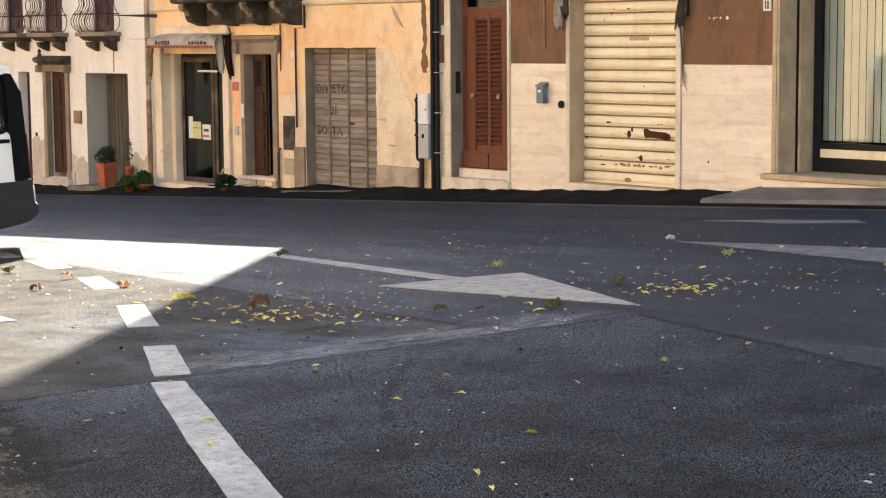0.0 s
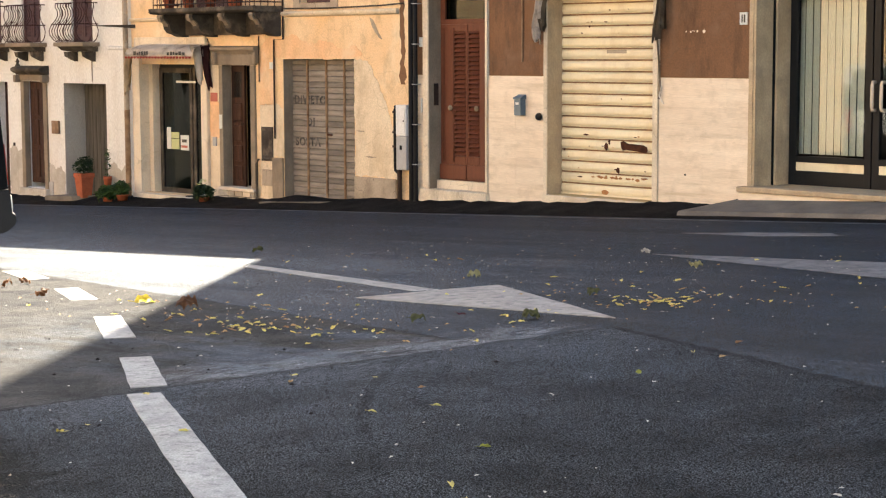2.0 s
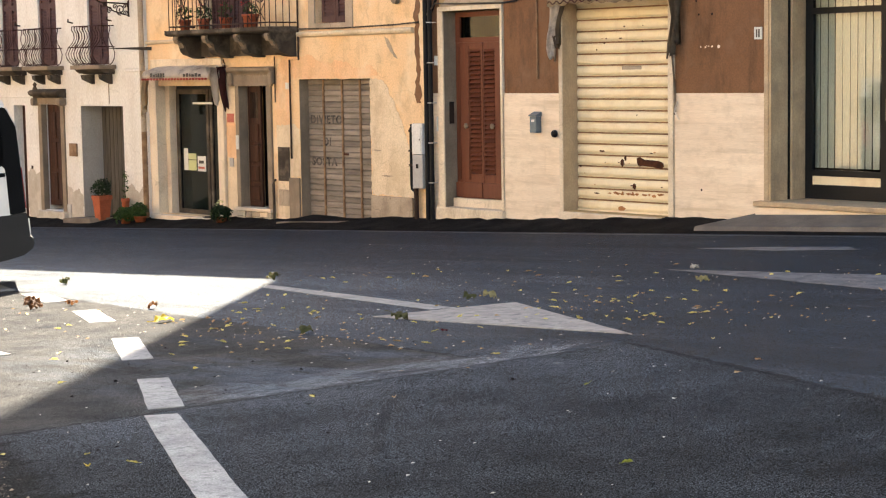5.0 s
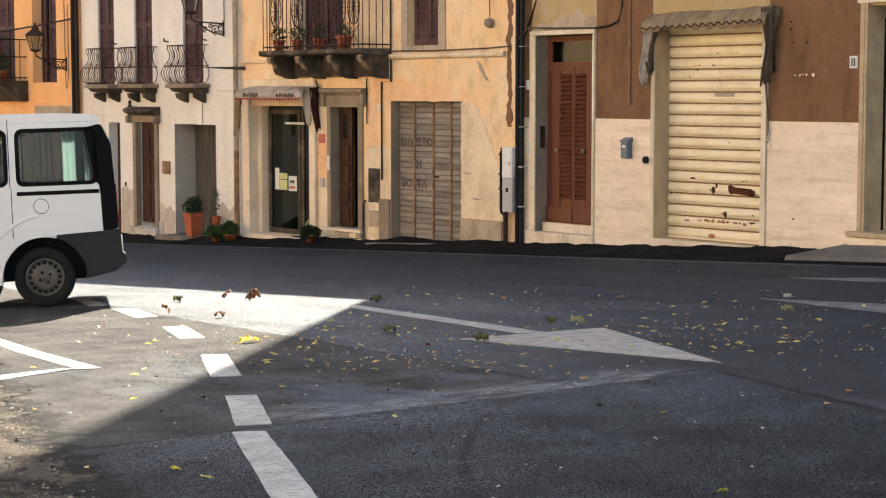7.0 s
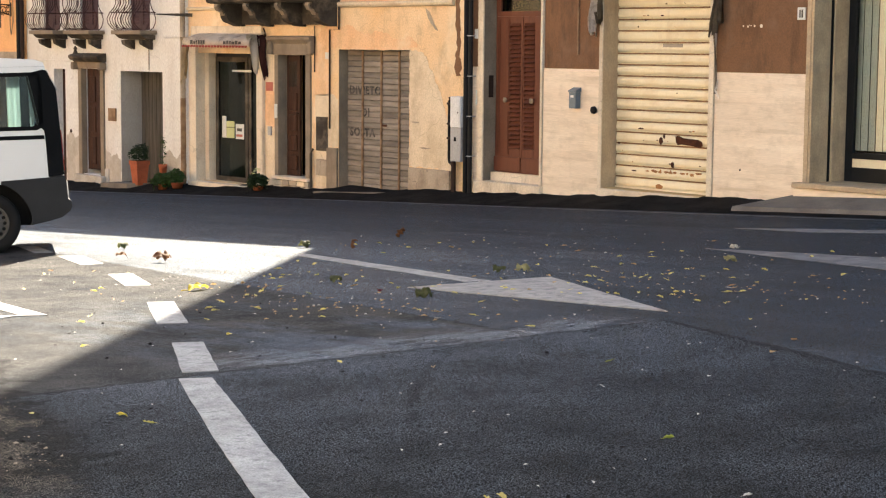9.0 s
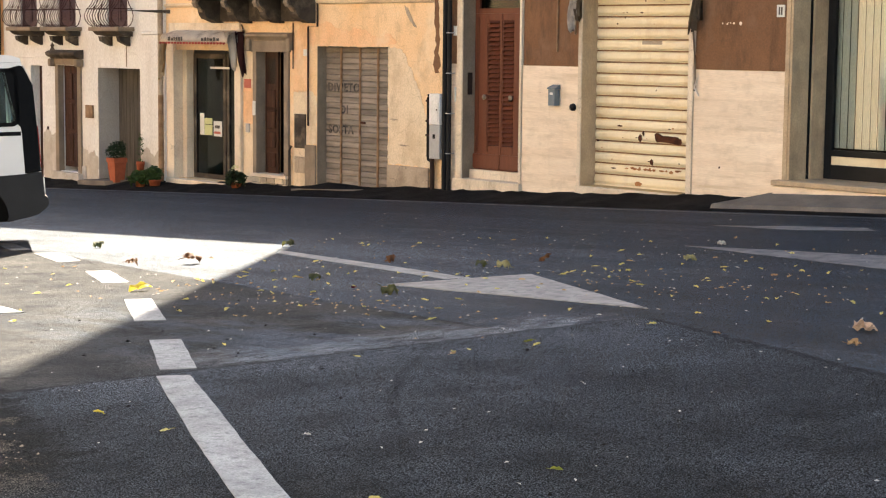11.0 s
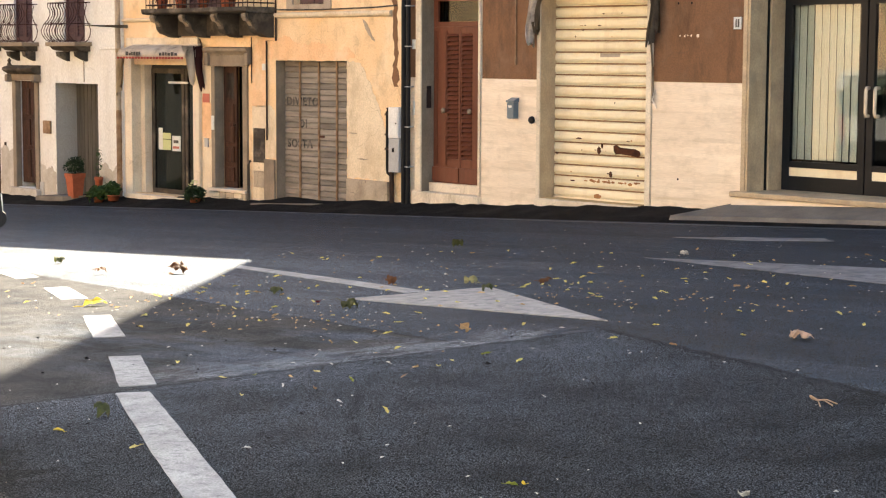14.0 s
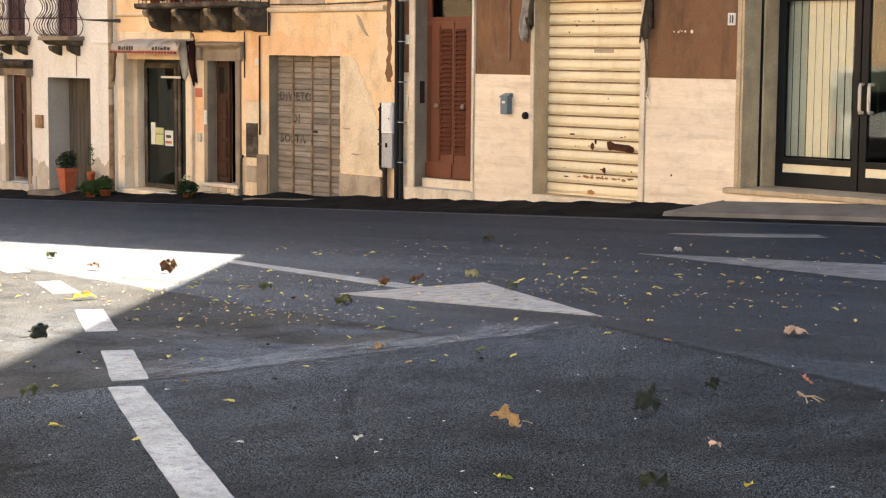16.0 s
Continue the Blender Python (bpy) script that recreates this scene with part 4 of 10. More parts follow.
                width = w * (1 - 0.45 * v + 0.12 * math.sin(v * 9 + ph))
                row.append(bm.verts.new((x + (u - 0.5) * width + 0.03 * math.sin(v * 5 + ph), y + 0.05 * math.sin(u * 13 + ph + v * 2) * (0.4 + v * 0.4), z0 + (z1 - z0) * v + (rr.uniform(-0.06, 0.03) if j == 8 else 0))))
            rows.append(row)
        for p_, q_ in zip(rows, rows[1:]):
            for i in range(8):
                bm.faces.new((p_[i], p_[i + 1], q_[i + 1], q_[i]))
        bmesh.ops.solidify(bm, geom=bm.faces[:], thickness=0.006)
        return part(name, bm, mat_, parent, smooth=True)
    rag("torn_cloth", 1.97, -0.12, 2.66, 1.90, 0.19, M_CANVAS_L, 1, a)
    rag("torn_cloth", 2.05, -0.10, 2.60, 2.05, 0.16, M_CANVAS, 4, a)
    rag("torn_cloth", 3.99, -0.14, 2.78, 1.90, 0.15, M_CANVAS, 2, a)
    rag("torn_cloth", 4.05, -0.10, 2.78, 2.05, 0.13, M_CANVAS, 3, a)
    part("strap", tube(nb(), [(3.95, -0.10, 1.95), (3.955, -0.06, 1.6), (3.965, -0.05, 1.3), (3.95, -0.045, 1.18)], 0.012, 6), M_CANVAS, a, "hanging dark strap")
    part("strap", tube(nb(), [(4.0, -0.06, 1.34), (3.96, -0.06, 1.22), (4.02, -0.05, 1.12)], 0.010, 6), M_CANVAS_L, a)
    # fixings on the wall
    mb = group("mailbox", 0, 0, 0)
    tagged(mb, "blue-grey metal mailbox with sloping lid", "mailbox")
    part("body", bx(1.545, 1.665, -0.125, -0.03, 0.93, 1.14, bev=0.008), M_BLUEGREY, mb)
    bm = prism_x(nb(), [(-0.135, 1.142), (-0.135, 1.158), (-0.03, 1.20), (-0.03, 1.142)], 1.535, 1.675)
    part("lid", bm, M_BLUEGREY, mb)
    part("name_slot", bx(1.578, 1.632, -0.129, -0.1252, 1.07, 1.10), M_WHITEBOX, mb)
    part("doorbell", lathe(nb(), [(0.03, 0.0), (0.05, -0.02), (0.045, -0.05), (0.02, -0.06), (0.0, -0.06)], 12, "y", 1.93, -0.026, 0.92), M_BLACK, h, "small black round bell", smooth=True)
    np_ = part("number_plate", bx(5.135, 5.245, -0.03, -0.012, 2.05, 2.19, bev=0.003), M_PAPER, h, "small white tile with two dark bars")
    part("bar", bx(5.165, 5.182, -0.033, -0.0301, 2.075, 2.165), M_INK, np_)
    part("bar", bx(5.195, 5.218, -0.033, -0.0301, 2.075, 2.165), M_INK, np_)
    bm = tube(nb(), [(1.60, -0.03, 3.4), (1.60, -0.03, 2.4), (1.605, -0.03, 1.62)], 0.012, 8)
    part("conduit", bm, M_BAR, h, "thin pipe down the wall")
    bm = tube(nb(), [(0.98, -0.05, 2.62), (1.25, -0.06, 2.64), (1.42, -0.06, 2.70), (1.48, -0.05, 2.9), (1.48, -0.05, 3.5)], 0.013, 6)
    part("cable", bm, M_BLACK, h)
    bm = tube(nb(), [(-0.55, -0.09, 2.45), (-0.3, -0.1, 2.66), (0.1, -0.06, 2.64), (0.6, -0.06, 2.63), (0.98, -0.05, 2.62)], 0.013, 6)
    part("cable", bm, M_STONE_D, h)
    bm = tube(nb(), [(-0.45, -0.06, 2.5), (-0.25, -0.08, 2.8), (-0.05, -0.06, 3.3)], 0.02, 6)
    part("cable", bm, M_BLACK, h)
    # exposed render above the door
    pts = [(-0.31, 2.615), (0.97, 2.615), (0.99, 2.72), (0.9, 2.80), (0.72, 2.78), (0.62, 2.90), (0.5, 2.81), (0.3, 2.79), (0.05, 2.72), (-0.2, 2.70)]
    part("bare_patch", prism(nb(), rough(pts, 1), -0.006, 0.0), M_CEMENT, h, "patch of bare grey render")
    for x, z, r in ((4.40, 1.975, 0.012), (4.33, 1.98, 0.010), (4.50, 1.982, 0.014), (4.45, 1.985, 0.008), (4.60, 1.98, 0.022), (4.42, 1.99, 0.006)):
        part("plaster_chip", lathe(nb(), [(r, 0), (r * 0.9, -0.002), (0, -0.003)], 9, "y", x, -0.0122, z), M_TRAV, h)
    for x, z in ((4.3, 2.36), (4.5, 2.36), (4.26, 2.52), (4.26, 2.6), (4.35, 0.29)):
        part("screw_hole", lathe(nb(), [(0.014, 0), (0.012, -0.002), (0, -0.003)], 9, "y", x, -0.0125 if z > 1 else -0.0285, z), M_DARK, h)


def orange_house():
    h = group("house")
    tagged(h, "faded yellow-orange plaster house with stone balcony", "house")
    SHOP = (-7.40, -5.62, -0.56, 1.56)
    DOOR = (-5.07, -4.33, -0.37, 1.55)
    GAR = (-3.53, -1.85, -0.62, 1.65)
    WIN = (-3.09, -2.36, 2.47, 4.0)
    FRW = (-5.95, -4.75, 2.46, 4.6)
    part("wall", wall_mesh(-7.70, -0.60, -2.2, 6.4, [SHOP, DOOR, GAR, WIN, FRW]), M_ORANGE, h)
    shell(h, -7.70, -0.60, 6.4, M_ORANGE)
    # string course in two lengths and the balcony
    bm = prism_x(nb(), [(0.0, 2.27), (-0.05, 2.29), (-0.065, 2.325), (-0.05, 2.35), (0.0, 2.36)], -3.5, -0.86)
    part("string_course", bm, M_REPAIR, h)
    bm = prism_x(nb(), [(0.0, 2.25), (-0.04, 2.27), (-0.05, 2.30), (0.0, 2.32)], -7.69, -6.5)
    part("string_course", bm, M_REPAIR, h)
    # slab, corbels and the panel below are dark brown, the corbel noses paler
    bal = part("balcony", prism_x(nb(), [(-0.52, 2.36), (-0.55, 2.385), (-0.55, 2.44), (0.0, 2.44), (0.0, 2.35), (-0.45, 2.35)], -6.32, -3.53), M_STONE_D, h, "dark stone balcony with iron railing")
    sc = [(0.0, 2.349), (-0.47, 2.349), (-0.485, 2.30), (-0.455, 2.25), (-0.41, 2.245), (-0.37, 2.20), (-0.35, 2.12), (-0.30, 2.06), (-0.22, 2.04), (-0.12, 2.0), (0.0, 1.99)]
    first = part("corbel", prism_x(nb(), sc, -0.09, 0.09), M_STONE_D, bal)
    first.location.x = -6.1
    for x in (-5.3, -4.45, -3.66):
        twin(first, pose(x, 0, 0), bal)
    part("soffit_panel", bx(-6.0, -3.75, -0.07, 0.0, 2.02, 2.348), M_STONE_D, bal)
    for x in (-6.1, -5.3, -4.45, -3.66):
        part("corbel_nose", prism_x(nb(), [(-0.472, 2.347), (-0.495, 2.345), (-0.51, 2.30), (-0.475, 2.235), (-0.42, 2.225), (-0.37, 2.16), (-0.36, 2.20), (-0.41, 2.244), (-0.455, 2.249), (-0.486, 2.30)], x - 0.045, x + 0.045), M_STONE, bal, "paler nose of a corbel")
    bm = nb()
    for z in (2.50, 3.34):
        for p_ in ([(-6.27, 0, z), (-6.27, -0.49, z), (-3.57, -0.49, z), (-3.57, 0, z)],):
            tube(bm, p_, 0.012 if z < 3.3 else 0.02, 6)
    part("rail", bm, M_IRON, bal)
    bar = part("baluster", tube(nb(), [(0, 0, 2.43), (0, 0, 3.34)], 0.008, 6), M_IRONRED, bal)
    bar.location = (-6.27, -0.49, 0)
    xs = [-6.27 + i * 0.1125 for i in range(1, 25)]
    for i, x in enumerate(xs):
        twin(bar, pose(x, -0.49, 0), bal)
    for y in (-0.12, -0.24, -0.37):
        twin(bar, pose(-3.57, y, 0), bal)
        twin(bar, pose(-6.27, y, 0), bal)
    # rosette panels
    bm = nb()
    for k in range(14):
        a = 2 * math.pi * k / 14
        tube(bm, [(0, 0, 0), (0.14 * math.cos(a), 0, 0.24 * math.sin(a))], 0.008, 4)
    tube(bm, [(0.15 * math.cos(2 * math.pi * k / 20), 0, 0.26 * math.sin(2 * math.pi * k / 20)) for k in range(21)], 0.009, 5)
    lathe(bm, [(0.0, -0.015), (0.03, -0.012), (0.03, 0.012), (0, 0.015)], 10, "y")
    ros = part("rosette", bm, M_IRON, bal)
    ros.location = (-5.9, -0.49, 3.06)
    for x in (-5.3, -4.72, -4.15, -3.8):
        twin(ros, pose(x, -0.49, 3.06), bal)
    bm = nb()
    for s_ in (1, -1):
        tube(bm, [(-0.10, 0, 0.12 * s_), (0, 0, 0), (0.10, 0, 0.12 * s_)], 0.007, 5)
    lat = part("lattice", bm, M_IRON, bal)
    lat.location = (-5.9, -0.49, 2.66)
    for x in (-5.3, -4.72, -4.15, -3.8):
        twin(lat, pose(x, -0.49, 2.66), bal)
    louvre_shutter(h, -5.93, -4.77, 0.10, 2.47, 4.6, M_SHUTTER)
    # upper window
    louvre_shutter(h, -3.07, -2.38, 0.10, 2.48, 4.0, M_SHUTTER)
    bm = nb()
    for q in ((-3.24, -3.09, 2.38, 4.15), (-2.36, -2.2, 2.38, 4.15), (-3.089, -2.361, 2.38, 2.469), (-3.089, -2.361, 4.001, 4.15)):
        box(bm, q[0], q[1], -0.02, -0.0005, q[2], q[3])
    part("window_surround", bm, M_CEMENT, h)
    # garage with hinged slatted doors
    # the base sheet is near black, painting shade between the slats
    g = part("garage_door", bx(-3.528, -1.852, 0.185, 0.20, -0.6, 1.65), M_DARK, h, "weathered grey slatted garage door with painted letters")
    cols = [-3.525, -3.13, -2.68, -2.26, -1.855]
    for a, b in zip(cols, cols[1:]):
        first = None
        n = 27
        for i in range(n):
            z = -0.60 + i * 0.0831
            if first is None:
                bm = prism_x(nb(), [(0.184, 0.0), (0.161, 0.002), (0.153, 0.012), (0.158, 0.068), (0.166, 0.080), (0.184, 0.082)], a + 0.012, b - 0.012)
                first = part("slat", bm, M_GREYWOOD, g)
                first.location.z = z
            else:
                twin(first, pose(0, 0, z), g)
    for x in (-3.13, -2.68, -2.26):
        part("hinge_bar", tube(nb(), [(x, 0.148, -0.56), (x, 0.148, 1.63)], 0.019, 8), M_BAR, g, "rusty vertical rod")
    part("latch", bx(-2.66, -2.55, 0.135, 0.15, 0.52, 0.55), M_RUST, g)
    for txt, x, z, size in (("DIVIETO", -3.46, 0.99, 0.165), ("DI", -3.16, 0.66, 0.165), ("SOSTA", -3.44, 0.36, 0.165)):
        cu = bpy.data.curves.new("lettering", "FONT")
        cu.body, cu.size, cu.extrude, cu.space_character = txt, size, 0.0008, 1.15
        cu.offset = 0.006
        tmp = bpy.data.objects.new("lettering", cu)
        scene.collection.objects.link(tmp)
        me = bpy.data.meshes.new_from_object(tmp.evaluated_get(bpy.context.evaluated_depsgraph_get()))
        bpy.data.objects.remove(tmp)
        me.materials.append(M_INK)
        o = new("lettering", me)
        o.parent = g
        o.matrix_basis = pose(x, 0.1495, z, 90, 0, 0)
        o.scale = (1.1, 1, 1)
    # stone base, repairs and boxes round the garage
    part("garage_reveal", bx(-3.5285, -3.524, 0.0, 0.183, -0.6, 1.645), M_STONE, h)
    part("plinth", bx(-1.83, -0.92, -0.04, 0.0, -1.4, -0.03, bev=0.012), M_CEMENT, h, "cracked cement plinth")
    part("plinth", bx(-3.80, -3.54, -0.035, 0.0, -1.5, 0.16, bev=0.012), M_STONE, h)
    pts = [(-1.84, 1.66), (-1.55, 1.62), (-1.3, 1.3), (-1.1, 0.9), (-0.98, 0.6), (-0.9, 0.1), (-0.9, -0.02), (-1.84, -0.02)]
    part("bare_patch", prism(nb(), rough(pts, 2), -0.005, 0.0), M_REPAIR, h, "pale repaired render beside the garage")
    pts = [(-4.12, 0.95), (-3.7, 0.98), (-3.545, 0.9), (-3.545, 0.17), (-3.79, 0.17), (-3.79, -1.4), (-4.12, -1.4)]
    part("bare_patch", prism(nb(), rough(pts, 3), -0.004, 0.0), M_REPAIR, h)
    pts = [(-4.12, 1.75), (-3.95, 1.98), (-3.74, 1.98), (-3.74, 0.955), (-4.0, 0.96), (-4.12, 0.955)]
    part("bare_patch", prism(nb(), rough(pts, 4), -0.004, 0.0), M_OLDPAINT, h, "patch of older salmon-orange paint")
    pts = [(-3.735, 1.66), (-1.84, 1.67), (-1.66, 1.72), (-1.8, 1.84), (-2.2, 1.80), (-2.5, 1.92), (-2.9, 1.88), (-3.2, 2.0), (-3.735, 1.97)]
    part("bare_patch", prism(nb(), rough(pts, 14, 0.03), -0.003, 0.0), M_OLDPAINT, h, "patch of older salmon-orange paint")
    pts = [(-5.455, 1.05), (-5.28, 1.10), (-5.20, 0.95), (-5.18, 0.42), (-5.30, 0.36), (-5.455, 0.45)]
    part("bare_patch", prism(nb(), rough(pts, 15), -0.0065, -0.0045), M_OLDPAINT, h, "patch of older salmon-orange paint")
    pts = [(-1.50, 2.24), (-1.42, 2.20), (-1.22, 1.92), (-1.30, 1.95), (-1.44, 2.10)]
    part("bare_patch", prism(nb(), rough(pts, 16, 0.008), -0.003, 0.0), M_CEMENT, h, "slanting grey scrape in the plaster")
    for k, (cx, cz, w, t) in enumerate(((-1.72, 0.62, 0.22, 0.014), (-1.5, 0.26, 0.30, 0.012))):
        pts = [(cx - w / 2, cz), (cx - w / 5, cz + t), (cx + w / 3, cz + t * 0.7), (cx + w / 2, cz - t * 0.2), (cx, cz - t)]
        part("plaster_chip", prism(nb(), rough(pts, 60 + k, 0.008), -0.0075, -0.0052), M_CEMENT, h)
    part("bare_patch", prism(nb(), rough([(-5.45, 1.7), (-5.17, 1.72), (-5.165, 0.75), (-5.17, -0.9), (-5.45, -0.9)], 5), -0.004, 0.0), M_REPAIR, h)
    v = part("vent", bx(-4.08, -3.80, -0.02, -0.0042, 0.10, 0.62), M_STONE_D, h, "brown metal vent grille")
    for i in range(9):
        part("vent_slat", prism_x(nb(), [(-0.02, 0.13 + i * 0.05), (-0.032, 0.13 + i * 0.05), (-0.021, 0.16 + i * 0.05)], -4.05, -3.83), M_STONE_D, v)
    part("meter_door", bx(-4.08, -3.82, -0.018, -0.0042, -0.28, -0.03, bev=0.004), M_CEMENT, h, "grey metal hatch")
    # thin pipes and cables
    part("cable", tube(nb(), [(-3.49, -0.03, 3.6), (-3.49, -0.03, 1.94), (-3.72, -0.03, 1.94), (-3.72, -0.03, 0.45)], 0.015, 6), M_IRON, h)
    part("cable", tube(nb(), [(-4.10, -0.03, 2.0), (-4.10, -0.03, 1.3)], 0.01, 6), M_IRON, h)
    part("gas_pipe", tube(nb(), [(-4.13, -0.04, 0.12), (-4.17, -0.05, 0.05), (-4.17, -0.05, -0.8)], 0.022, 8), M_STONE_D, h)
    part("cable", tube(nb(), [(-5.46, -0.03, 1.97), (-5.42, -0.03, 1.9), (-5.42, -0.03, 1.2)], 0.012, 6), M_IRON, h)
    part("cable", tube(nb(), [(-3.5, -0.03, 2.40), (-2.4, -0.04, 2.385), (-1.2, -0.04, 2.40), (-0.7, -0.05, 2.42)], 0.011, 5), M_STONE_D, h)
    part("cable", tube(nb(), [(-1.2, -0.03, 3.2), (-1.17, -0.04, 2.85), (-1.2, -0.08, 2.78)], 0.008, 5), M_IRON, h)
    lb = part("junction_box", lathe(nb(), [(0.03, 0), (0.07, -0.03), (0.06, -0.09), (0, -0.1)], 10, "y", -1.18, 0, 2.75), M_STONE, h)
    # panelled door in a stone frame
    for a, b in ((-5.16, -5.064), (-4.336, -4.22)):
        part("door_jamb", bx(a, b, -0.035, 0.14, -0.9, 1.55, bev=0.006), M_STONE, h)
    part("lintel", bx(-5.19, -4.19, -0.045, 0.14, 1.552, 1.72, bev=0.006), M_STONE, h)
    bm = prism_x(nb(), [(0.0, 1.721), (-0.05, 1.721), (-0.07, 1.75), (-0.12, 1.79), (-0.13, 1.83), (0.0, 1.85)], -5.27, -4.12)
    part("cornice", bm, M_STONE, h)
    part("scroll", bx(-5.27, -5.17, -0.10, 0.0, 1.56, 1.76, bev=0.02), M_STONE, h)
    part("scroll", bx(-4.2, -4.12, -0.10, 0.0, 1.58, 1.76, bev=0.02), M_STONE, h)
    d = part("door", bx(-5.0625, -4.725, 0.142, 0.18, -0.344, 1.55), M_WOOD, h, "dark brown panelled wooden door, one leaf ajar")
    for z0, z1 in ((-0.25, -0.02), (0.05, 0.30), (0.36, 0.62), (0.68, 0.96)):
        part("panel", bx(-5.01, -4.78, 0.118, 0.1415, z0, z1, bev=0.02), M_WOOD, d)
    part("pane", bx(-4.99, -4.79, 0.132, 0.1415, 1.05, 1.45), G_SHOP, d)
    part("door_knob", lathe(nb(), [(0.012, 0), (0.03, -0.03), (0.0, -0.05)], 10, "y", -4.76, 0.1415, 0.64), M_IRON, d)
    part("reveal", bx(-5.0695, -5.064, 0.1815, 0.29, -0.344, 1.55), M_STONE_D, h)
    part("doorstep", bx(-5.15, -4.2, -0.10, 0.35, -0.395, -0.345, bev=0.01), M_TRAV, h, "white stone doorstep")
    bm = nb()
    rnd = random.Random(2)
    step = group("step_base")
    step.parent = h
    for r in range(4):
        x = -5.13
        while x < -4.23:
            w = rnd.uniform(0.16, 0.24)
            z = -0.40 - r * 0.085
            part("brick", bx(x, min(x + w - 0.012, -4.22), -0.07 - rnd.uniform(0, 0.012), 0.05, z - 0.078, z - 0.003, bev=0.006), M_REPAIR if rnd.random() < 0.6 else M_CEMENT, step)
            x += w
    part("bell_plate", bx(-5.15, -5.08, -0.045, -0.035, 0.56, 0.78), M_PAPER, h)
    part("red_plate", bx(-5.42, -5.24, -0.012, -0.0045, 0.98, 1.12), M_REDSIGN, h, "small red sign plate")
    part("switch_box", bx(-5.36, -5.27, -0.03, -0.004, 0.28, 0.42, bev=0.005), M_BOX, h)
    part("number_plate", bx(-3.86, -3.78, -0.012, -0.0045, 1.50, 1.60), M_PAPER, h)
    # small shop: pilasters, glazed door, tattered awning
    for a, b in ((-7.60, -7.394), (-5.626, -5.46)):
        part("pilaster", bx(a, b, -0.06, 0.26, -1.2, 1.66, bev=0.008), M_PALE, h, "pale rendered pilaster")
    part("pilaster", bx(-7.3935, -7.28, 0.12, 0.26, -0.6, 1.56, bev=0.008), M_PALE, h)
    part("sign_band", bx(-7.55, -5.5, -0.05, 0.0, 1.80, 2.0, bev=0.01), M_PALE, h)
    part("threshold", bx(-7.5, -5.5, -0.16, 0.5, -0.75, -0.565, bev=0.012), M_PALE, h)
    s = part("shop_door", bx(-7.27, -5.62, 0.27, 0.30, 1.50, 1.56), M_BLACKALU, h, "dark framed glass shop door with notices")
    bm = nb()
    for q in ((-7.27, -7.2, -0.56, 1.5), (-6.40, -6.33, -0.56, 1.5), (-6.30, -6.23, -0.56, 1.5), (-7.199, -6.401, -0.56, -0.48), (-7.199, -6.401, 1.42, 1.5), (-5.69, -5.62, -0.56, 1.5), (-6.229, -5.691, -0.56, -0.48)):
        box(bm, q[0], q[1], 0.255, 0.30, q[2], q[3])
    part("frame", bm, M_STONE_D, s)
    part("pane", bx(-7.2, -6.4, 0.275, 0.281, -0.48, 1.42), G_DOOR, s)
    part("pane", bx(-6.23, -5.69, 0.275, 0.281, -0.48, 1.5), G_DOOR, s)
    part("bar", bx(-6.75, -6.2, 0.235, 0.254, 1.255, 1.29), M_PAPER, s)
    for x0, x1, z0, z1, m_ in ((-7.10, -6.98, 0.16, 0.52, M_PAPER), (-6.97, -6.74, 0.34, 0.44, M_PAPER_Y), (-6.97, -6.74, 0.16, 0.33, M_PAPER_Y), (-6.70, -6.46, 0.15, 0.40, M_PAPER)):
        p_ = part("paper_notice", bx(x0, x1, 0.268, 0.2745, z0, z1), m_, s)
    part("bar", bx(-6.68, -6.50, 0.266, 0.2675, 0.19, 0.23), M_REDSIGN, s)
    part("bar", bx(-6.66, -6.52, 0.266, 0.2675, 0.28, 0.33), M_INK, s)
    aw = part("shop_awning", nb(), M_CANVAS_L, h, "small torn pale awning with red scalloped edge")
    bm = nb()
    n = 36
    grid = []
    for i in range(n + 1):
        u = i / n
        x = -7.32 + u * 1.95
        prof = [(-0.02, 1.90), (-0.15, 1.86), (-0.34, 1.80 + 0.01 * math.sin(u * 20)), (-0.37, 1.74), (-0.37 + 0.01 * math.sin(u * 25), 1.665 + 0.022 * abs(math.sin(u * math.pi * 11)))]
        grid.append([bm.verts.new((x, y, z)) for y, z in prof])
    for p_, q_ in zip(grid, grid[1:]):
        for j in range(4):
            bm.faces.new((p_[j], q_[j], q_[j + 1], p_[j + 1]))
    bmesh.ops.solidify(bm, geom=bm.faces[:], thickness=0.008)
    part("canvas", bm, M_CANVAS_L, aw, smooth=True)
    lobe = None
    for i in range(22):
        if lobe is None:
            lobe = part("scallop", prism(nb(), [(0.0, 0.035), (0.0, 0.01), (0.018, 0.0), (0.04, 0.0), (0.058, 0.01), (0.058, 0.035)], -0.388, -0.378), M_REDTRIM, aw)
            lobe.location = (-7.30, 0, 1.655)
        else:
            twin(lobe, pose(-7.30 + i * 0.087, 0, 1.655), aw)
    rnd = random.Random(6)
    for a, b in ((-7.05, -6.62), (-6.08, -5.62)):
        x = a
        while x < b:
            w = rnd.uniform(0.03, 0.08)
            part("bar", bx(x, x + w, -0.384, -0.3792, 1.71, 1.71 + rnd.uniform(0.03, 0.07)), M_INK, aw)
            x += w + 0.025
    for mat_, x_, y_, w_, ph in ((M_CANVAS_L, -5.42, -0.28, 0.24, 0.0), (M_MAROON, -5.38, -0.14, 0.19, 1.7)):
        bm = nb()
        rows = []
        for j in range(10):
            v = j / 9
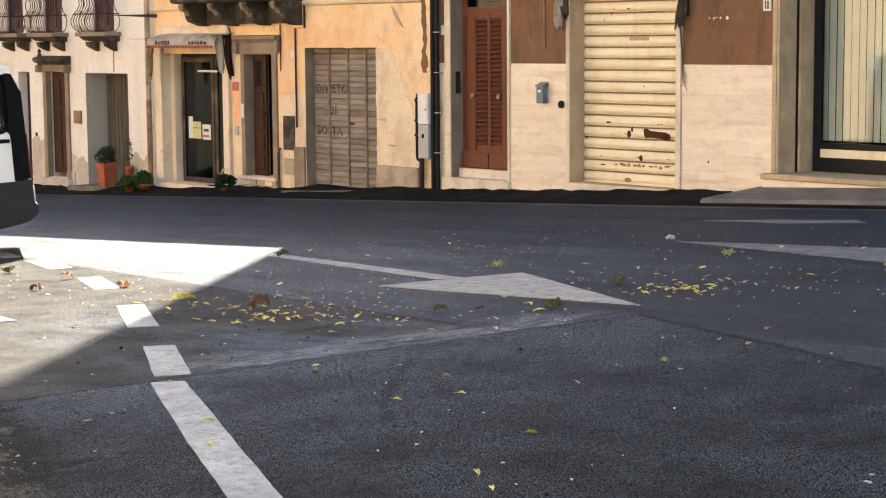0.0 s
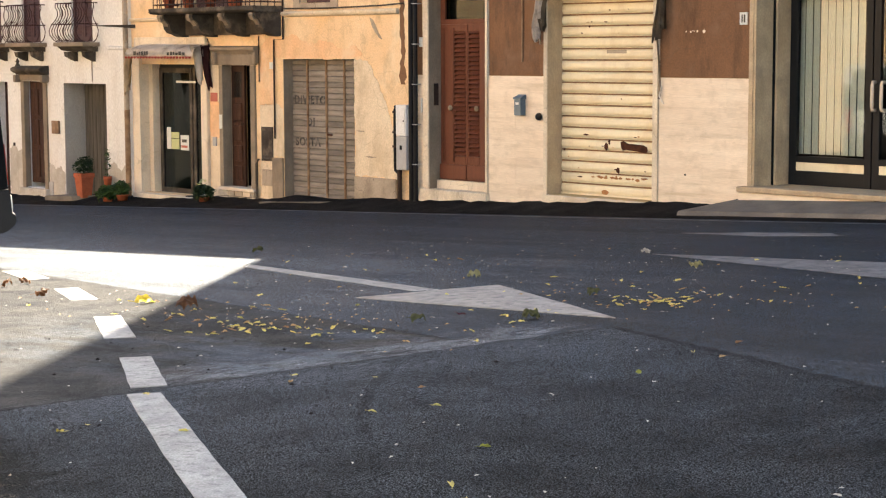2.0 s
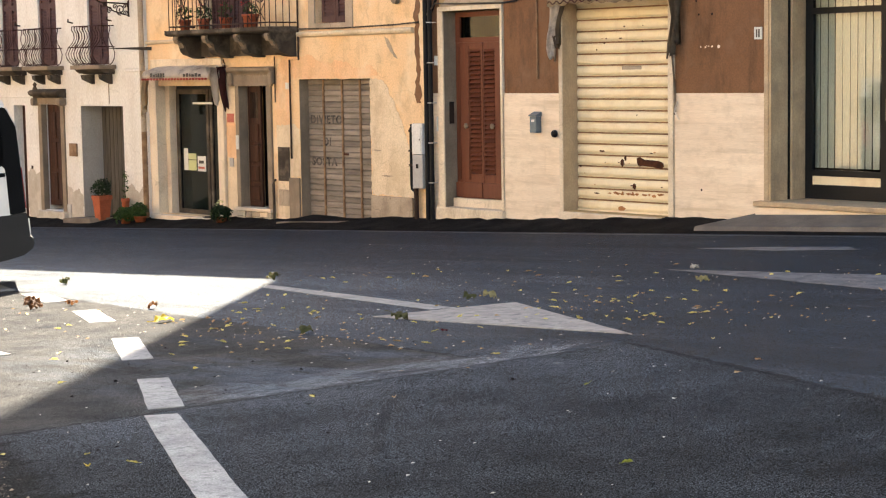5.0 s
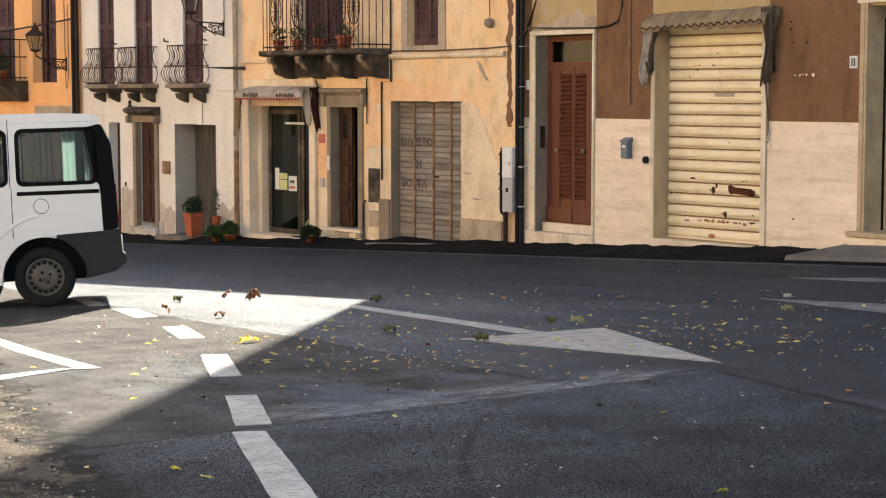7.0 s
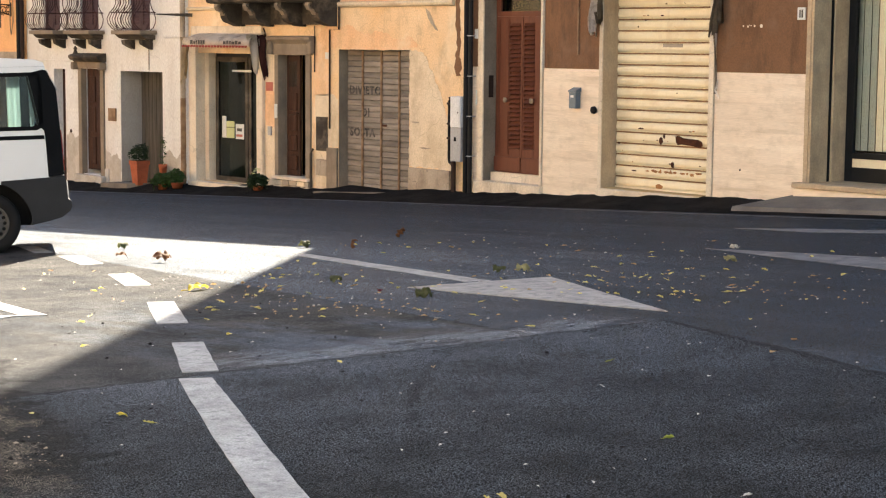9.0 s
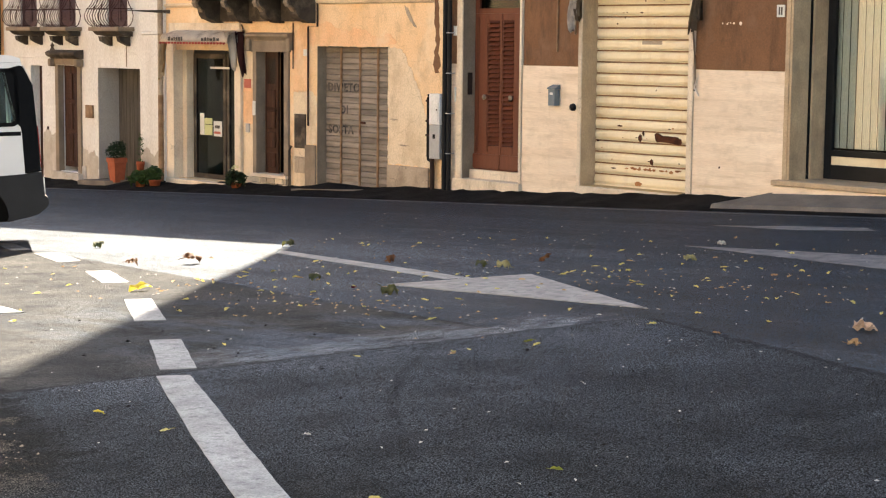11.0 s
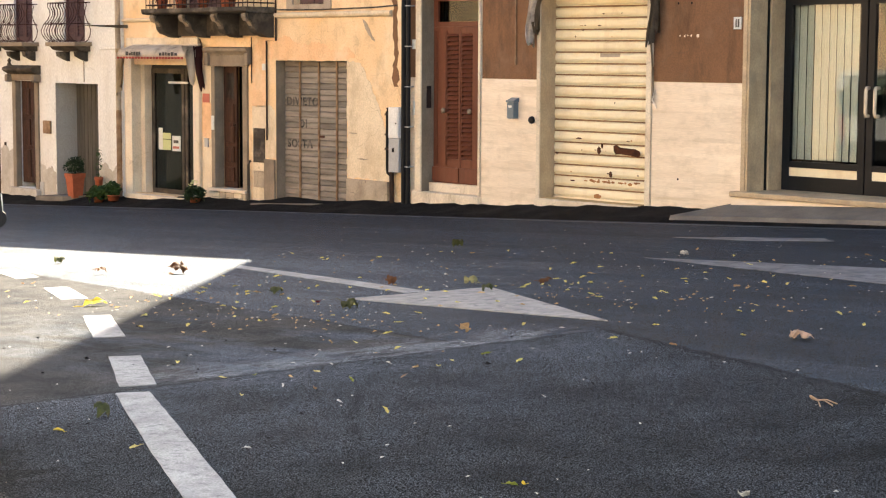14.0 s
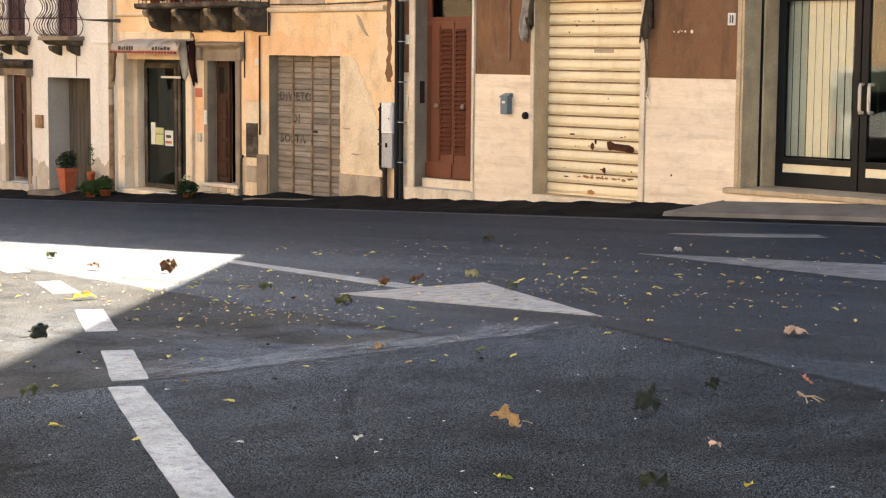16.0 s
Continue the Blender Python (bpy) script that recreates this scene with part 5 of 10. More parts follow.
            rows.append([bm.verts.new((x_ + 0.025 * math.sin(u * 7 + v * 5 + ph), y_ + (u - 0.5) * w_ * (1 - 0.55 * v) + 0.10 * v, 1.86 - (0.58 + 0.10 * math.sin(ph)) * v - 0.04 * math.sin(u * 5 + ph) * v)) for u in [i / 7 for i in range(8)]])
        for p_, q_ in zip(rows, rows[1:]):
            for i in range(7):
                bm.faces.new((p_[i], p_[i + 1], q_[i + 1], q_[i]))
        bmesh.ops.solidify(bm, geom=bm.faces[:], thickness=0.008)
        part("side_flap", bm, mat_, aw, "hanging torn side flap", smooth=True)
    bm = nb()
    rows = []
    for j in range(7):
        v = j / 6
        rows.append([bm.verts.new((-7.36 + (u - 0.5) * 0.26 * (1 - 0.4 * v), -0.30 + 0.05 * math.sin(u * 9 + v * 3), 1.82 - (0.78 - 0.2 * u) * v)) for u in [i / 6 for i in range(7)]])
    for p_, q_ in zip(rows, rows[1:]):
        for i in range(6):
            bm.faces.new((p_[i], p_[i + 1], q_[i + 1], q_[i]))
    bmesh.ops.solidify(bm, geom=bm.faces[:], thickness=0.01)
    part("side_flap", bm, M_VALANCE, aw, smooth=True)
    # downpipes and the meter cabinet
    dp = part("downpipe", tube(nb(), [(-0.505, -0.10, 3.8), (-0.505, -0.10, -0.55)], 0.034, 10), M_BLACK, h, "black downpipe")
    dp2 = part("downpipe", tube(nb(), [(-0.412, -0.10, 3.8), (-0.412, -0.10, -0.45)], 0.032, 10), M_BLACK, h, "black downpipe")
    for z in (0.2, 0.75, 1.3, 1.85, 2.4):
        part("pipe_clip", bx(-0.448, -0.376, -0.134, 0.0, z, z + 0.014), M_BOX, dp2, "pale pipe collar")
    mc = part("meter_cabinet", bx(-0.78, -0.565, -0.14, 0.0, 0.12, 0.59, bev=0.008), M_BOX, h, "grey lower and white upper meter cabinet")
    part("upper_case", bx(-0.775, -0.56, -0.15, 0.0, 0.595, 1.02, bev=0.01), M_WHITEBOX, mc)
    part("cabinet_door", bx(-0.755, -0.58, -0.160, -0.1505, 0.635, 0.985, bev=0.006), M_WHITEBOX, mc)
    part("lock", lathe(nb(), [(0.012, 0), (0.012, -0.004), (0, -0.005)], 10, "y", -0.60, -0.1605, 0.80), M_IRON, mc)
    part("dial", bx(-0.70, -0.655, -0.146, -0.1405, 0.40, 0.46), M_DARK, mc)
    part("conduit", tube(nb(), [(-0.84, -0.05, 1.0), (-0.905, -0.05, 0.99), (-0.91, -0.05, 0.95), (-0.91, -0.05, 0.16), (-0.89, -0.06, 0.10), (-0.83, -0.06, 0.07)], 0.02, 8), M_BLACK, h)
    part("drain_pipe", tube(nb(), [(-0.80, -0.06, 0.12), (-0.80, -0.06, -0.5)], 0.034, 10), M_IRON, h, "short broken black drain pipe")
    for z in (0.42, 0.62, 0.9):
        part("pipe_clip", bx(-0.935, -0.80, -0.075, -0.0062, z, z + 0.03), M_IRON, h)
    # broken plaster down the corner
    rr = random.Random(13)
    left, right = [], []
    for i in range(14):
        z = 1.30 + i * 0.18
        left.append((-0.80 - rr.uniform(0.0, 0.07), z))
        right.append((-0.735 + rr.uniform(-0.02, 0.02), z))
    part("bare_patch", prism(nb(), rough(left + right[::-1], 9, 0.032), -0.005, 0.0), M_BROWN, h, "strip of broken plaster beside the downpipe")


def bow_balcony(h, xc, w):
    """A narrow stone sill balcony with a bowed iron railing."""
    b = part("balcony", bx(xc - w / 2, xc + w / 2, -0.34, 0.0, 1.86, 1.93, bev=0.012), M_STONE, h, "small stone balcony with bowed iron railing")
    part("moulding", prism_x(nb(), [(0, 1.859), (-0.29, 1.859), (-0.25, 1.82), (-0.2, 1.79), (0, 1.77)], xc - w / 2 + 0.06, xc + w / 2 - 0.06), M_STONE_D, b)
    for s in (-1, 1):
        part("corbel", prism_x(nb(), [(0, 1.769), (-0.22, 1.769), (-0.2, 1.69), (-0.1, 1.64), (0, 1.60)], xc + s * w * 0.3 - 0.055, xc + s * w * 0.3 + 0.055), M_STONE_D, b)
    prof = [(0.04, 1.93), (-0.05, 1.97), (-0.12, 2.05), (-0.14, 2.13), (-0.09, 2.23), (-0.01, 2.31), (0.04, 2.40), (0.03, 2.48), (-0.01, 2.54), (0.0, 2.60)]
    first = None
    n = max(6, round(w / 0.095))
    for i in range(n + 1):
        x = xc - w / 2 + 0.05 + i * (w - 0.1) / n
        if first is None:
            first = part("baluster", tube(nb(), [(0, dy, z) for dy, z in prof], 0.0085, 5), M_IRONRED, b)
            first.location = (x, -0.30, 0)
        else:
            twin(first, pose(x, -0.30, 0), b)
    for s in (-1, 1):
        for y in (-0.2, -0.08):
            twin(first, pose(xc + s * (w / 2 - 0.05), y, 0, 0, 0, 90 * s), b)
    bm = nb()
    for z, dy in ((2.60, 0.0), (2.24, -0.085)):
        tube(bm, [(xc - w / 2 + 0.05, 0, z), (xc - w / 2 + 0.05, -0.30 + dy, z), (xc + w / 2 - 0.05, -0.30 + dy, z), (xc + w / 2 - 0.05, 0, z)], 0.009, 5)
    part("rail", bm, M_IRONRED, b)


def cream_house():
    h = group("house")
    tagged(h, "greyed cream plaster house with bowed iron balconies", "house")
    holes = [(-12.36, -11.93, -0.88, 1.22), (-11.29, -10.60, -0.68, 1.24), (-9.93, -8.53, -0.9, 1.22)]
    wins = [(-12.72, -12.10), (-11.33, -10.68), (-9.60, -8.92)]
    holes += [(a, b, 1.935, 4.1) for a, b in wins]
    part("wall", wall_mesh(-13.40, -7.70, -2.4, 6.4, holes), M_CREAM, h)
    shell(h, -13.40, -7.70, 6.4, M_CREAM, floor_z=1.6)
    for a, b in wins:
        louvre_shutter(h, a + 0.01, b - 0.01, 0.03, 1.94, 4.1, M_SHUTTER)
    for xc, w in ((-12.22, 0.92), (-10.92, 0.92), (-9.18, 0.98)):
        bow_balcony(h, xc, w)
    for x in (-12.0, -10.1, -8.8):
        part("shutter_catch", tube(nb(), [(x, 0, 2.68), (x, -0.10, 2.70), (x + 0.05, -0.12, 2.74)], 0.014, 5), M_IRON, h)
    part("string_course", prism_x(nb(), [(0, 1.80), (-0.018, 1.81), (-0.018, 1.85), (0, 1.86)], -8.45, -7.7), M_CREAM, h)
    part("string_course", prism_x(nb(), [(0, 1.36), (-0.012, 1.365), (-0.012, 1.385), (0, 1.39)], -13.39, -11.7), M_CREAM, h)
    # door with a carved hood
    d = part("door", bx(-11.283, -10.607, 0.10, 0.15, -0.60, 1.24), M_WOOD, h, "old brown panelled wooden door under a carved hood")
    for a, b in ((-11.24, -10.98), (-10.92, -10.66)):
        for z0, z1 in ((-0.5, 0.0), (0.08, 0.55), (0.63, 1.1)):
            part("panel", bx(a, b, 0.08, 0.099, z0, z1, bev=0.015), M_WOOD, d)
    for a, b in ((-11.40, -11.284), (-10.606, -10.49)):
        part("door_jamb", bx(a, b, -0.035, 0.08, -1.0, 1.245, bev=0.008), M_STONE, h)
    hd = part("hood", prism_x(nb(), [(0.05, 1.25), (-0.05, 1.25), (-0.06, 1.36), (0.05, 1.36)], -11.40, -10.48), M_STONE, h, "weathered carved stone hood with scrolled ends")
    part("cornice", prism_x(nb(), [(0.05, 1.361), (-0.08, 1.361), (-0.10, 1.385), (-0.15, 1.40), (-0.19, 1.43), (-0.20, 1.47), (-0.15, 1.50), (0.05, 1.53)], -11.46, -10.42), M_STONE_D, hd)
    for x in (-11.42, -10.46):
        part("scroll", bx(x - 0.05, x + 0.05, -0.15, 0.0, 1.22, 1.36, bev=0.03), M_STONE, hd)
    part("finial", lathe(nb(), [(0.05, 0), (0.04, 0.04), (0.02, 0.07), (0.04, 0.10), (0.0, 0.16)], 10, "z", -11.36, -0.1, 1.50), M_STONE_D, hd)
    part("doorstep", bx(-11.45, -10.45, -0.12, 0.2, -1.2, -0.69, bev=0.02), M_DAMP, h)
    part("letter_plate", bx(-10.32, -10.08, -0.04, 0.0, 0.32, 0.55, bev=0.008), M_BAR, h, "brown letter box")
    # narrow door behind
    part("door", bx(-12.355, -11.935, 0.18, 0.23, -0.88, 1.22), M_WOOD, h, "narrow dark wooden door")
    part("wall_patch", bx(-11.76, -11.70, -0.012, 0.0, 0.05, 0.11), M_IRON, h)
    part("meter_hatch", bx(-10.52, -10.36, -0.02, 0.0, -0.8, -0.55), M_BOX, h)
    # deep recess with plank door
    # the base sheet is near black, painting shade between the planks
    r = part("plank_door", bx(-9.925, -8.535, 0.452, 0.47, -0.9, 1.22), M_DARK, h, "grey weathered plank door in a deep recess")
    for i in range(11):
        a = -9.92 + i * 0.126
        part("plank", bx(a + 0.006, a + 0.120, 0.415, 0.451, -0.9, 1.215, bev=0.004), M_GREYPLANK, r)
    # thin sheet puts the recess's shade into the side wall's colour
    part("recess_side", bx(-9.9285, -9.925, 0.0, 0.43, -0.9, 1.215), M_SHADEREVEAL, h)
    # downpipe in the corner
    part("downpipe", tube(nb(), [(-7.74, -0.09, 4.0), (-7.74, -0.09, 0.8)], 0.045, 10), M_CEMENT, h, "grey-brown downpipe, rusty below")
    part("downpipe", tube(nb(), [(-7.74, -0.09, 0.8), (-7.74, -0.09, -0.8)], 0.046, 10), M_BAR, h)
    # flag bracket
    part("wall_spike", prism_x(nb(), [(-0.85, 2.19), (-0.85, 2.195), (0, 2.215), (0, 2.155)], -7.61, -7.57), M_STONE_D, h, "pointed iron bracket")
    part("cable", tube(nb(), [(-8.2, -0.02, 4.0), (-8.2, -0.02, 3.0)], 0.008, 5), M_IRON, h)
    part("cable", tube(nb(), [(-8.95, -0.012, 1.8), (-8.95, -0.012, 1.25)], 0.008, 5), M_STONE, h)
    # damp render along the foot of the wall
    for k, pts in enumerate(([(-8.52, -1.3), (-8.52, -0.22), (-8.34, -0.10), (-8.1, -0.26), (-7.95, -0.12), (-7.8, -0.2), (-7.8, -1.3)],
                             [(-10.48, -1.3), (-10.48, -0.2), (-10.3, -0.32), (-10.1, -0.25), (-9.94, -0.4), (-9.94, -1.3)],
                             [(-11.9, -1.3), (-11.9, 0.0), (-11.75, 0.08), (-11.6, -0.05), (-11.42, 0.02), (-11.42, -1.3)])):
        part("damp_patch", prism(nb(), rough(pts, 30 + k, 0.025), -0.004, 0.0), M_DAMP, h, "grey damp-stained render")


def tangerine_house():
    h = group("house")
    tagged(h, "bright orange plaster house with flowered balcony", "house")
    holes = [(-15.5, -14.45, 1.98, 4.2), (-17.3, -16.3, 1.98, 4.2), (-16.5, -15.2, -0.9, 1.2)]
    part("wall", wall_mesh(-26.0, -13.40, -2.6, 6.4, holes), M_TANGERINE, h)
    shell(h, -26.0, -13.40, 6.4, M_TANGERINE, floor_z=1.6)
    louvre_shutter(h, -17.29, -16.31, 0.08, 1.99, 4.2, M_SHUTTER)
    # one shutter stands half open before a pale curtain
    louvre_shutter(h, -14.86, -14.46, 0.06, 1.99, 4.2, M_SHUTTER, leaves=1)
    # black sheet stands for the shade inside the half-open window
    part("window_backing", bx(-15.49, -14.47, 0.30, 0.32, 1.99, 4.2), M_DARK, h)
    louvre_shutter(h, -15.49, -15.28, 0.20, 1.99, 4.2, M_SHUTTER, leaves=1)
    front = [(-15.16 + 0.02 * i, 0.22 + 0.012 * math.sin(i * 1.7)) for i in range(13)]
    bm = prism(nb(), front + [(x, y + 0.008) for x, y in front[::-1]], 2.0, 4.1)
    for w_ in bm.verts:
        w_.co = Vector((w_.co.x, w_.co.z, w_.co.y))
    part("curtain", bm, M_PAPER, h, "pale curtain in a half-open window")
    part("door", bx(-16.49, -15.21, 0.2, 0.25, -0.9, 1.2), M_WOOD, h)
    bm = prism_x(nb(), [(0, 1.5), (-0.025, 1.51), (-0.025, 1.56), (0, 1.58)], -26.0, -13.42)
    part("string_course", bm, M_TANGERINE, h)
    part("sign_board", bx(-15.4, -13.75, -0.03, 0.0, 1.30, 1.52), M_CEMENT, h, "faded grey painted sign band")
    bal = part("balcony", prism_x(nb(), [(-0.6, 1.94), (-0.6, 2.02), (0, 2.02), (0, 1.6), (-0.2, 1.62), (-0.45, 1.85)], -18.6, -15.72), M_STONE_D, h, "stone balcony with flower pots and iron railing")
    bm = nb()
    for z in (2.08, 2.5, 2.85):
        tube(bm, [(-18.5, 0, z), (-18.5, -0.55, z), (-15.77, -0.55, z), (-15.77, 0, z)], 0.012, 5)
    part("rail", bm, M_IRON, bal)
    bar = part("baluster", tube(nb(), [(0, 0, 2.0), (0, 0, 2.85)], 0.008, 5), M_IRON, bal)
    bar.location = (-18.5, -0.55, 0)
    for i in range(1, 24):
        twin(bar, pose(-18.5 + i * 0.1187, -0.55, 0), bal)
    for y in (-0.15, -0.35):
        twin(bar, pose(-15.77, y, 0), bal)
    part("downpipe", tube(nb(), [(-13.55, -0.09, 4.2), (-13.55, -0.09, 1.3), (-13.5, -0.09, -0.8)], 0.055, 8), M_BLACK, h, "black downpipe")
    part("downpipe", tube(nb(), [(-13.42, -0.09, 4.2), (-13.42, -0.09, -0.8)], 0.04, 8), M_IRON, h)
    part("cable", tube(nb(), [(-26, -0.2, 2.9), (-19, -0.3, 2.98), (-16, -0.3, 3.03), (-14.5, -0.2, 3.12), (-13.6, -0.1, 3.2)], 0.018, 5), M_IRON, h)
    part("cable", tube(nb(), [(-14.05, -0.03, 3.6), (-14.02, -0.03, 2.0), (-13.95, -0.05, 1.85), (-13.9, -0.03, 2.1), (-13.9, -0.03, 3.5)], 0.010, 5), M_STONE, h)


def lantern(x, z):
    """A wrought-iron bracket lamp with a glazed four-sided lantern."""
    e = group("wall_lantern", x, 0, z)
    tagged(e, "wrought-iron wall lantern with scrolled bracket and frosted glass", "street lamp", group="wall lanterns")
    bm = nb()
    tube(bm, [(0, 0, 0.0), (0, -0.55, 0.02), (0, -0.64, 0.06), (0, -0.66, 0.14)], 0.014, 6)
    for cy, r in ((-0.16, 0.095), (-0.37, 0.055)):
        tube(bm, [(0, cy + r * k / 22 * math.cos(k * 0.5), -0.10 + r * k / 22 * math.sin(k * 0.5)) for k in range(4, 23)], 0.011, 5)
    for cy, cz, r in ((-0.07, -0.04, 0.04), (-0.07, -0.16, 0.045), (-0.27, -0.05, 0.045), (-0.47, -0.03, 0.035)):
        tube(bm, [(0, cy - r * k / 16 * math.cos(k * 0.6), cz + r * k / 16 * math.sin(k * 0.6)) for k in range(3, 17)], 0.010, 5)
    tube(bm, [(0, 0, -0.2), (0, -0.28, -0.13), (0, -0.5, 0.0)], 0.012, 5)
    part("bracket", bm, M_IRON, e)
    part("wall_plate", bx(-0.02, 0.02, -0.015, 0.0, -0.22, 0.05), M_IRON, e)
    bm = lathe(nb(), [(0.05, 0.14), (0.11, 0.17), (0.115, 0.19), (0.0, 0.19)], 4, "z", 0, -0.66)
    part("base", bm, M_IRON, e)
    part("glazing", lathe(nb(), [(0.10, 0.192), (0.19, 0.45)], 4, "z", 0, -0.66), G_LAMP, e)
    part("cap", lathe(nb(), [(0.21, 0.452), (0.20, 0.48), (0.08, 0.57), (0.07, 0.62), (0.02, 0.66), (0.02, 0.70), (0.0, 0.71)], 4, "z", 0, -0.66), M_IRON, e)
    bm = nb()
    for k in range(4):
        a = math.pi / 2 * k
        tube(bm, [(0.10 * math.cos(a), -0.66 + 0.10 * math.sin(a), 0.19), (0.19 * math.cos(a), -0.66 + 0.19 * math.sin(a), 0.45)], 0.009, 4)
    part("cage", bm, M_IRON, e)


def unseen_bounce_row():
    """Unseen plain sunlit fronts across the square, behind and beside the camera, added for bounce."""
    h = group("house")
    tagged(h, "plain unseen orange house front across the square, added for bounce light", "house")
    part("wall", bx(-40.0, 5.0, -27.0, -26.4, -3, 11.0), M_ORANGE, h)
    part("roof", prism_x(nb(), [(-26.0, 11.01), (-30.5, 12.6), (-35.0, 11.01)], -40.0, 5.0), M_ROOF, h)
    part("back_wall", bx(-40.0, 5.0, -34.6, -34.0, -3, 11.0), M_ORANGE, h)
    h2 = group("house")
    tagged(h2, "plain unseen pale house front across the square, added for bounce light", "house")
    part("wall", bx(8.0, 44.0, -30.0, -29.4, -2, 12.0), M_CREAM, h2)
    part("roof", prism_x(nb(), [(-29.0, 12.01), (-33.5, 13.6), (-38.0, 12.01)], 8.0, 44.0), M_ROOF, h2)
    part("back_wall", bx(8.0, 44.0, -37.6, -37.0, -2, 12.0), M_CREAM, h2)


brown_house()
orange_house()
cream_house()
tangerine_house()
lantern(-14.03, 2.42)
lantern(-8.24, 2.95)
unseen_bounce_row()

# ---- the parked van ----
def arc(cx, cz, r, a0, a1, n=14):
    return [(cx + r * math.cos(radians(a0 + (a1 - a0) * i / n)), cz + r * math.sin(radians(a0 + (a1 - a0) * i / n))) for i in range(n + 1)]


def rounded_ring(x0, x1, z0, z1, band, r, y0, y1):
    """A flat rubber surround with rounded corners."""
    def loop(d, rad):
        a, b, c, e = x0 + d, x1 - d, z0 + d, z1 - d
        return arc(b - rad, e - rad, rad, 0, 90, 5) + arc(a + rad, e - rad, rad, 90, 180, 5) + arc(a + rad, c + rad, rad, 180, 270, 5) + arc(b - rad, c + rad, rad, 270, 360, 5)
    bm = nb()
    rings = [[bm.verts.new((x, y, z)) for x, z in loop(d, rad)] for y, d, rad in ((y0, 0.0, r), (y0, band, r - band * 0.6), (y1, band, r - band * 0.6), (y1, 0.0, r))]
    for p, q in zip(rings, rings[1:] + rings[:1]):
        for k in range(len(p)):
            m = (k + 1) % len(p)
            bm.faces.new((p[k], p[m], q[m], q[k]))
    return bm


def van():
    ax = Vector((0.45, 0.893, 0.45 * 0.0495 + 0.893 * 0.0078)).normalized()
    up = Vector((-0.0495, -0.0078, 1)).normalized()
    ay = up.cross(ax)
    m = Matrix((ax, ay, up)).transposed().to_4x4()
    m.translation = Vector((1.97, -8.46, G(1.97, -8.46) + 0.002))
    v = group("van", m=m)
    tagged(v, "white people-carrier van with dark grey bumpers, parked in the sun", "van")
    W = 1.66
    # lower body with both wheel arches
    side = [(-0.42, 0.24)] + [(-2.16, 0.24)] + arc(-2.57, 0.29, 0.40, -5, 185)[0:] + [(-3.02, 0.24), (-3.36, 0.34), (-3.40, 0.72), (-3.22, 0.96), (-2.35, 1.12), (-2.05, 1.17), (0.575, 1.17), (0.60, 0.735), (0.13, 0.70)] + arc(0.0, 0.29, 0.41, 72, 186)
    body = part("body", prism(nb(), side, 0.0, W), M_VANWHITE, v)
    # black boxes hung low to block light and paint shade beneath the van
    part("underbody", bx(-2.1, -0.46, 0.06, W - 0.06, 0.11, 0.72), M_DARK, v)
    part("underbody", bx(-0.45, 0.60, 0.27, W - 0.27, 0.29, 0.70), M_DARK, v)
    # black sheet paints the shade inside the wheel arch
    part("inner_arch", bx(-0.40, 0.42, 0.225, 0.262, 0.26, 0.70), M_DARK, v)
    # dark strip in place of the shade where the side tucks under
    part("sill_trim", bx(-2.14, -0.44, 0.02, 0.10, 0.185, 0.2395, bev=0.01), M_PLASTIC, v, "dark grey strip standing for shade under the tucked-in sill")
    # upper sides with window openings
    for y, name in ((0.0, "side_panel"), (W - 0.05, "side_panel")):
        bm = wall_mesh(-1.75, 0.60, 1.1701, 1.83, [(-0.205, 0.53, 1.235, 1.745), (-1.18, -0.335, 1.235, 1.745), (-1.72, -1.28, 1.235, 1.745)], y0=y, thick=0.05)
        part(name, bm, M_VANWHITE, v)
    # roof with rounded rim
    bm = nb()
    rp = [(-2.0, 1.80), (-1.75, 1.84), (-1.2, 1.90), (-0.4, 1.925), (0.2, 1.92), (0.50, 1.90), (0.585, 1.87), (0.60, 1.832), (-1.75, 1.8305)]
    prism(bm, rp, 0.0, W)
    part("roof", bm, M_VANWHITE, v)
    bm = nb()
    for y in (0.0, W - 0.04):
        prism(bm, [(-1.76, 1.80), (-1.70, 1.83), (-2.05, 1.18), (-2.15, 1.17)], y, y + 0.04)
    part("front_pillar", bm, M_VANWHITE, v)
    part("windscreen", prism(nb(), [(-1.90, 1.78), (-1.89, 1.77), (-2.24, 1.16), (-2.25, 1.17)], 0.04, W - 0.04), G_VAN, v)
    # tailgate with pane
    part("tailgate", prism(nb(), [(0.60, 1.83), (0.655, 1.62), (0.70, 1.2), (0.735, 0.77), (0.70, 0.75), (0.60, 0.75), (0.60, 1.18), (0.62, 1.2), (0.575, 1.6), (0.53, 1.82)], 0.14, 0.20), M_VANWHITE, v)
    part("tailgate", prism(nb(), [(0.601, 1.15), (0.70, 1.15), (0.735, 0.77), (0.70, 0.75), (0.601, 0.75)], 0.201, W - 0.14), M_VANWHITE, v)
    part("rear_window", prism(nb(), [(0.625, 1.78), (0.63, 1.78), (0.695, 1.16), (0.69, 1.16)], 0.201, W - 0.14), G_VAN, v)
    # black corner with lamp, both sides
    for y0, y1 in ((-0.006, 0.138), (W - 0.138, W + 0.006)):
        cp = part("corner_panel", prism(nb(), [(0.43, 1.765), (0.575, 1.80), (0.612, 1.79), (0.70, 1.60), (0.722, 1.2), (0.742, 0.76), (0.588, 0.742), (0.575, 1.13), (0.565, 1.20), (0.53, 1.232)], y0, y1), M_VANBLACK, v, "gloss black rear corner panel")
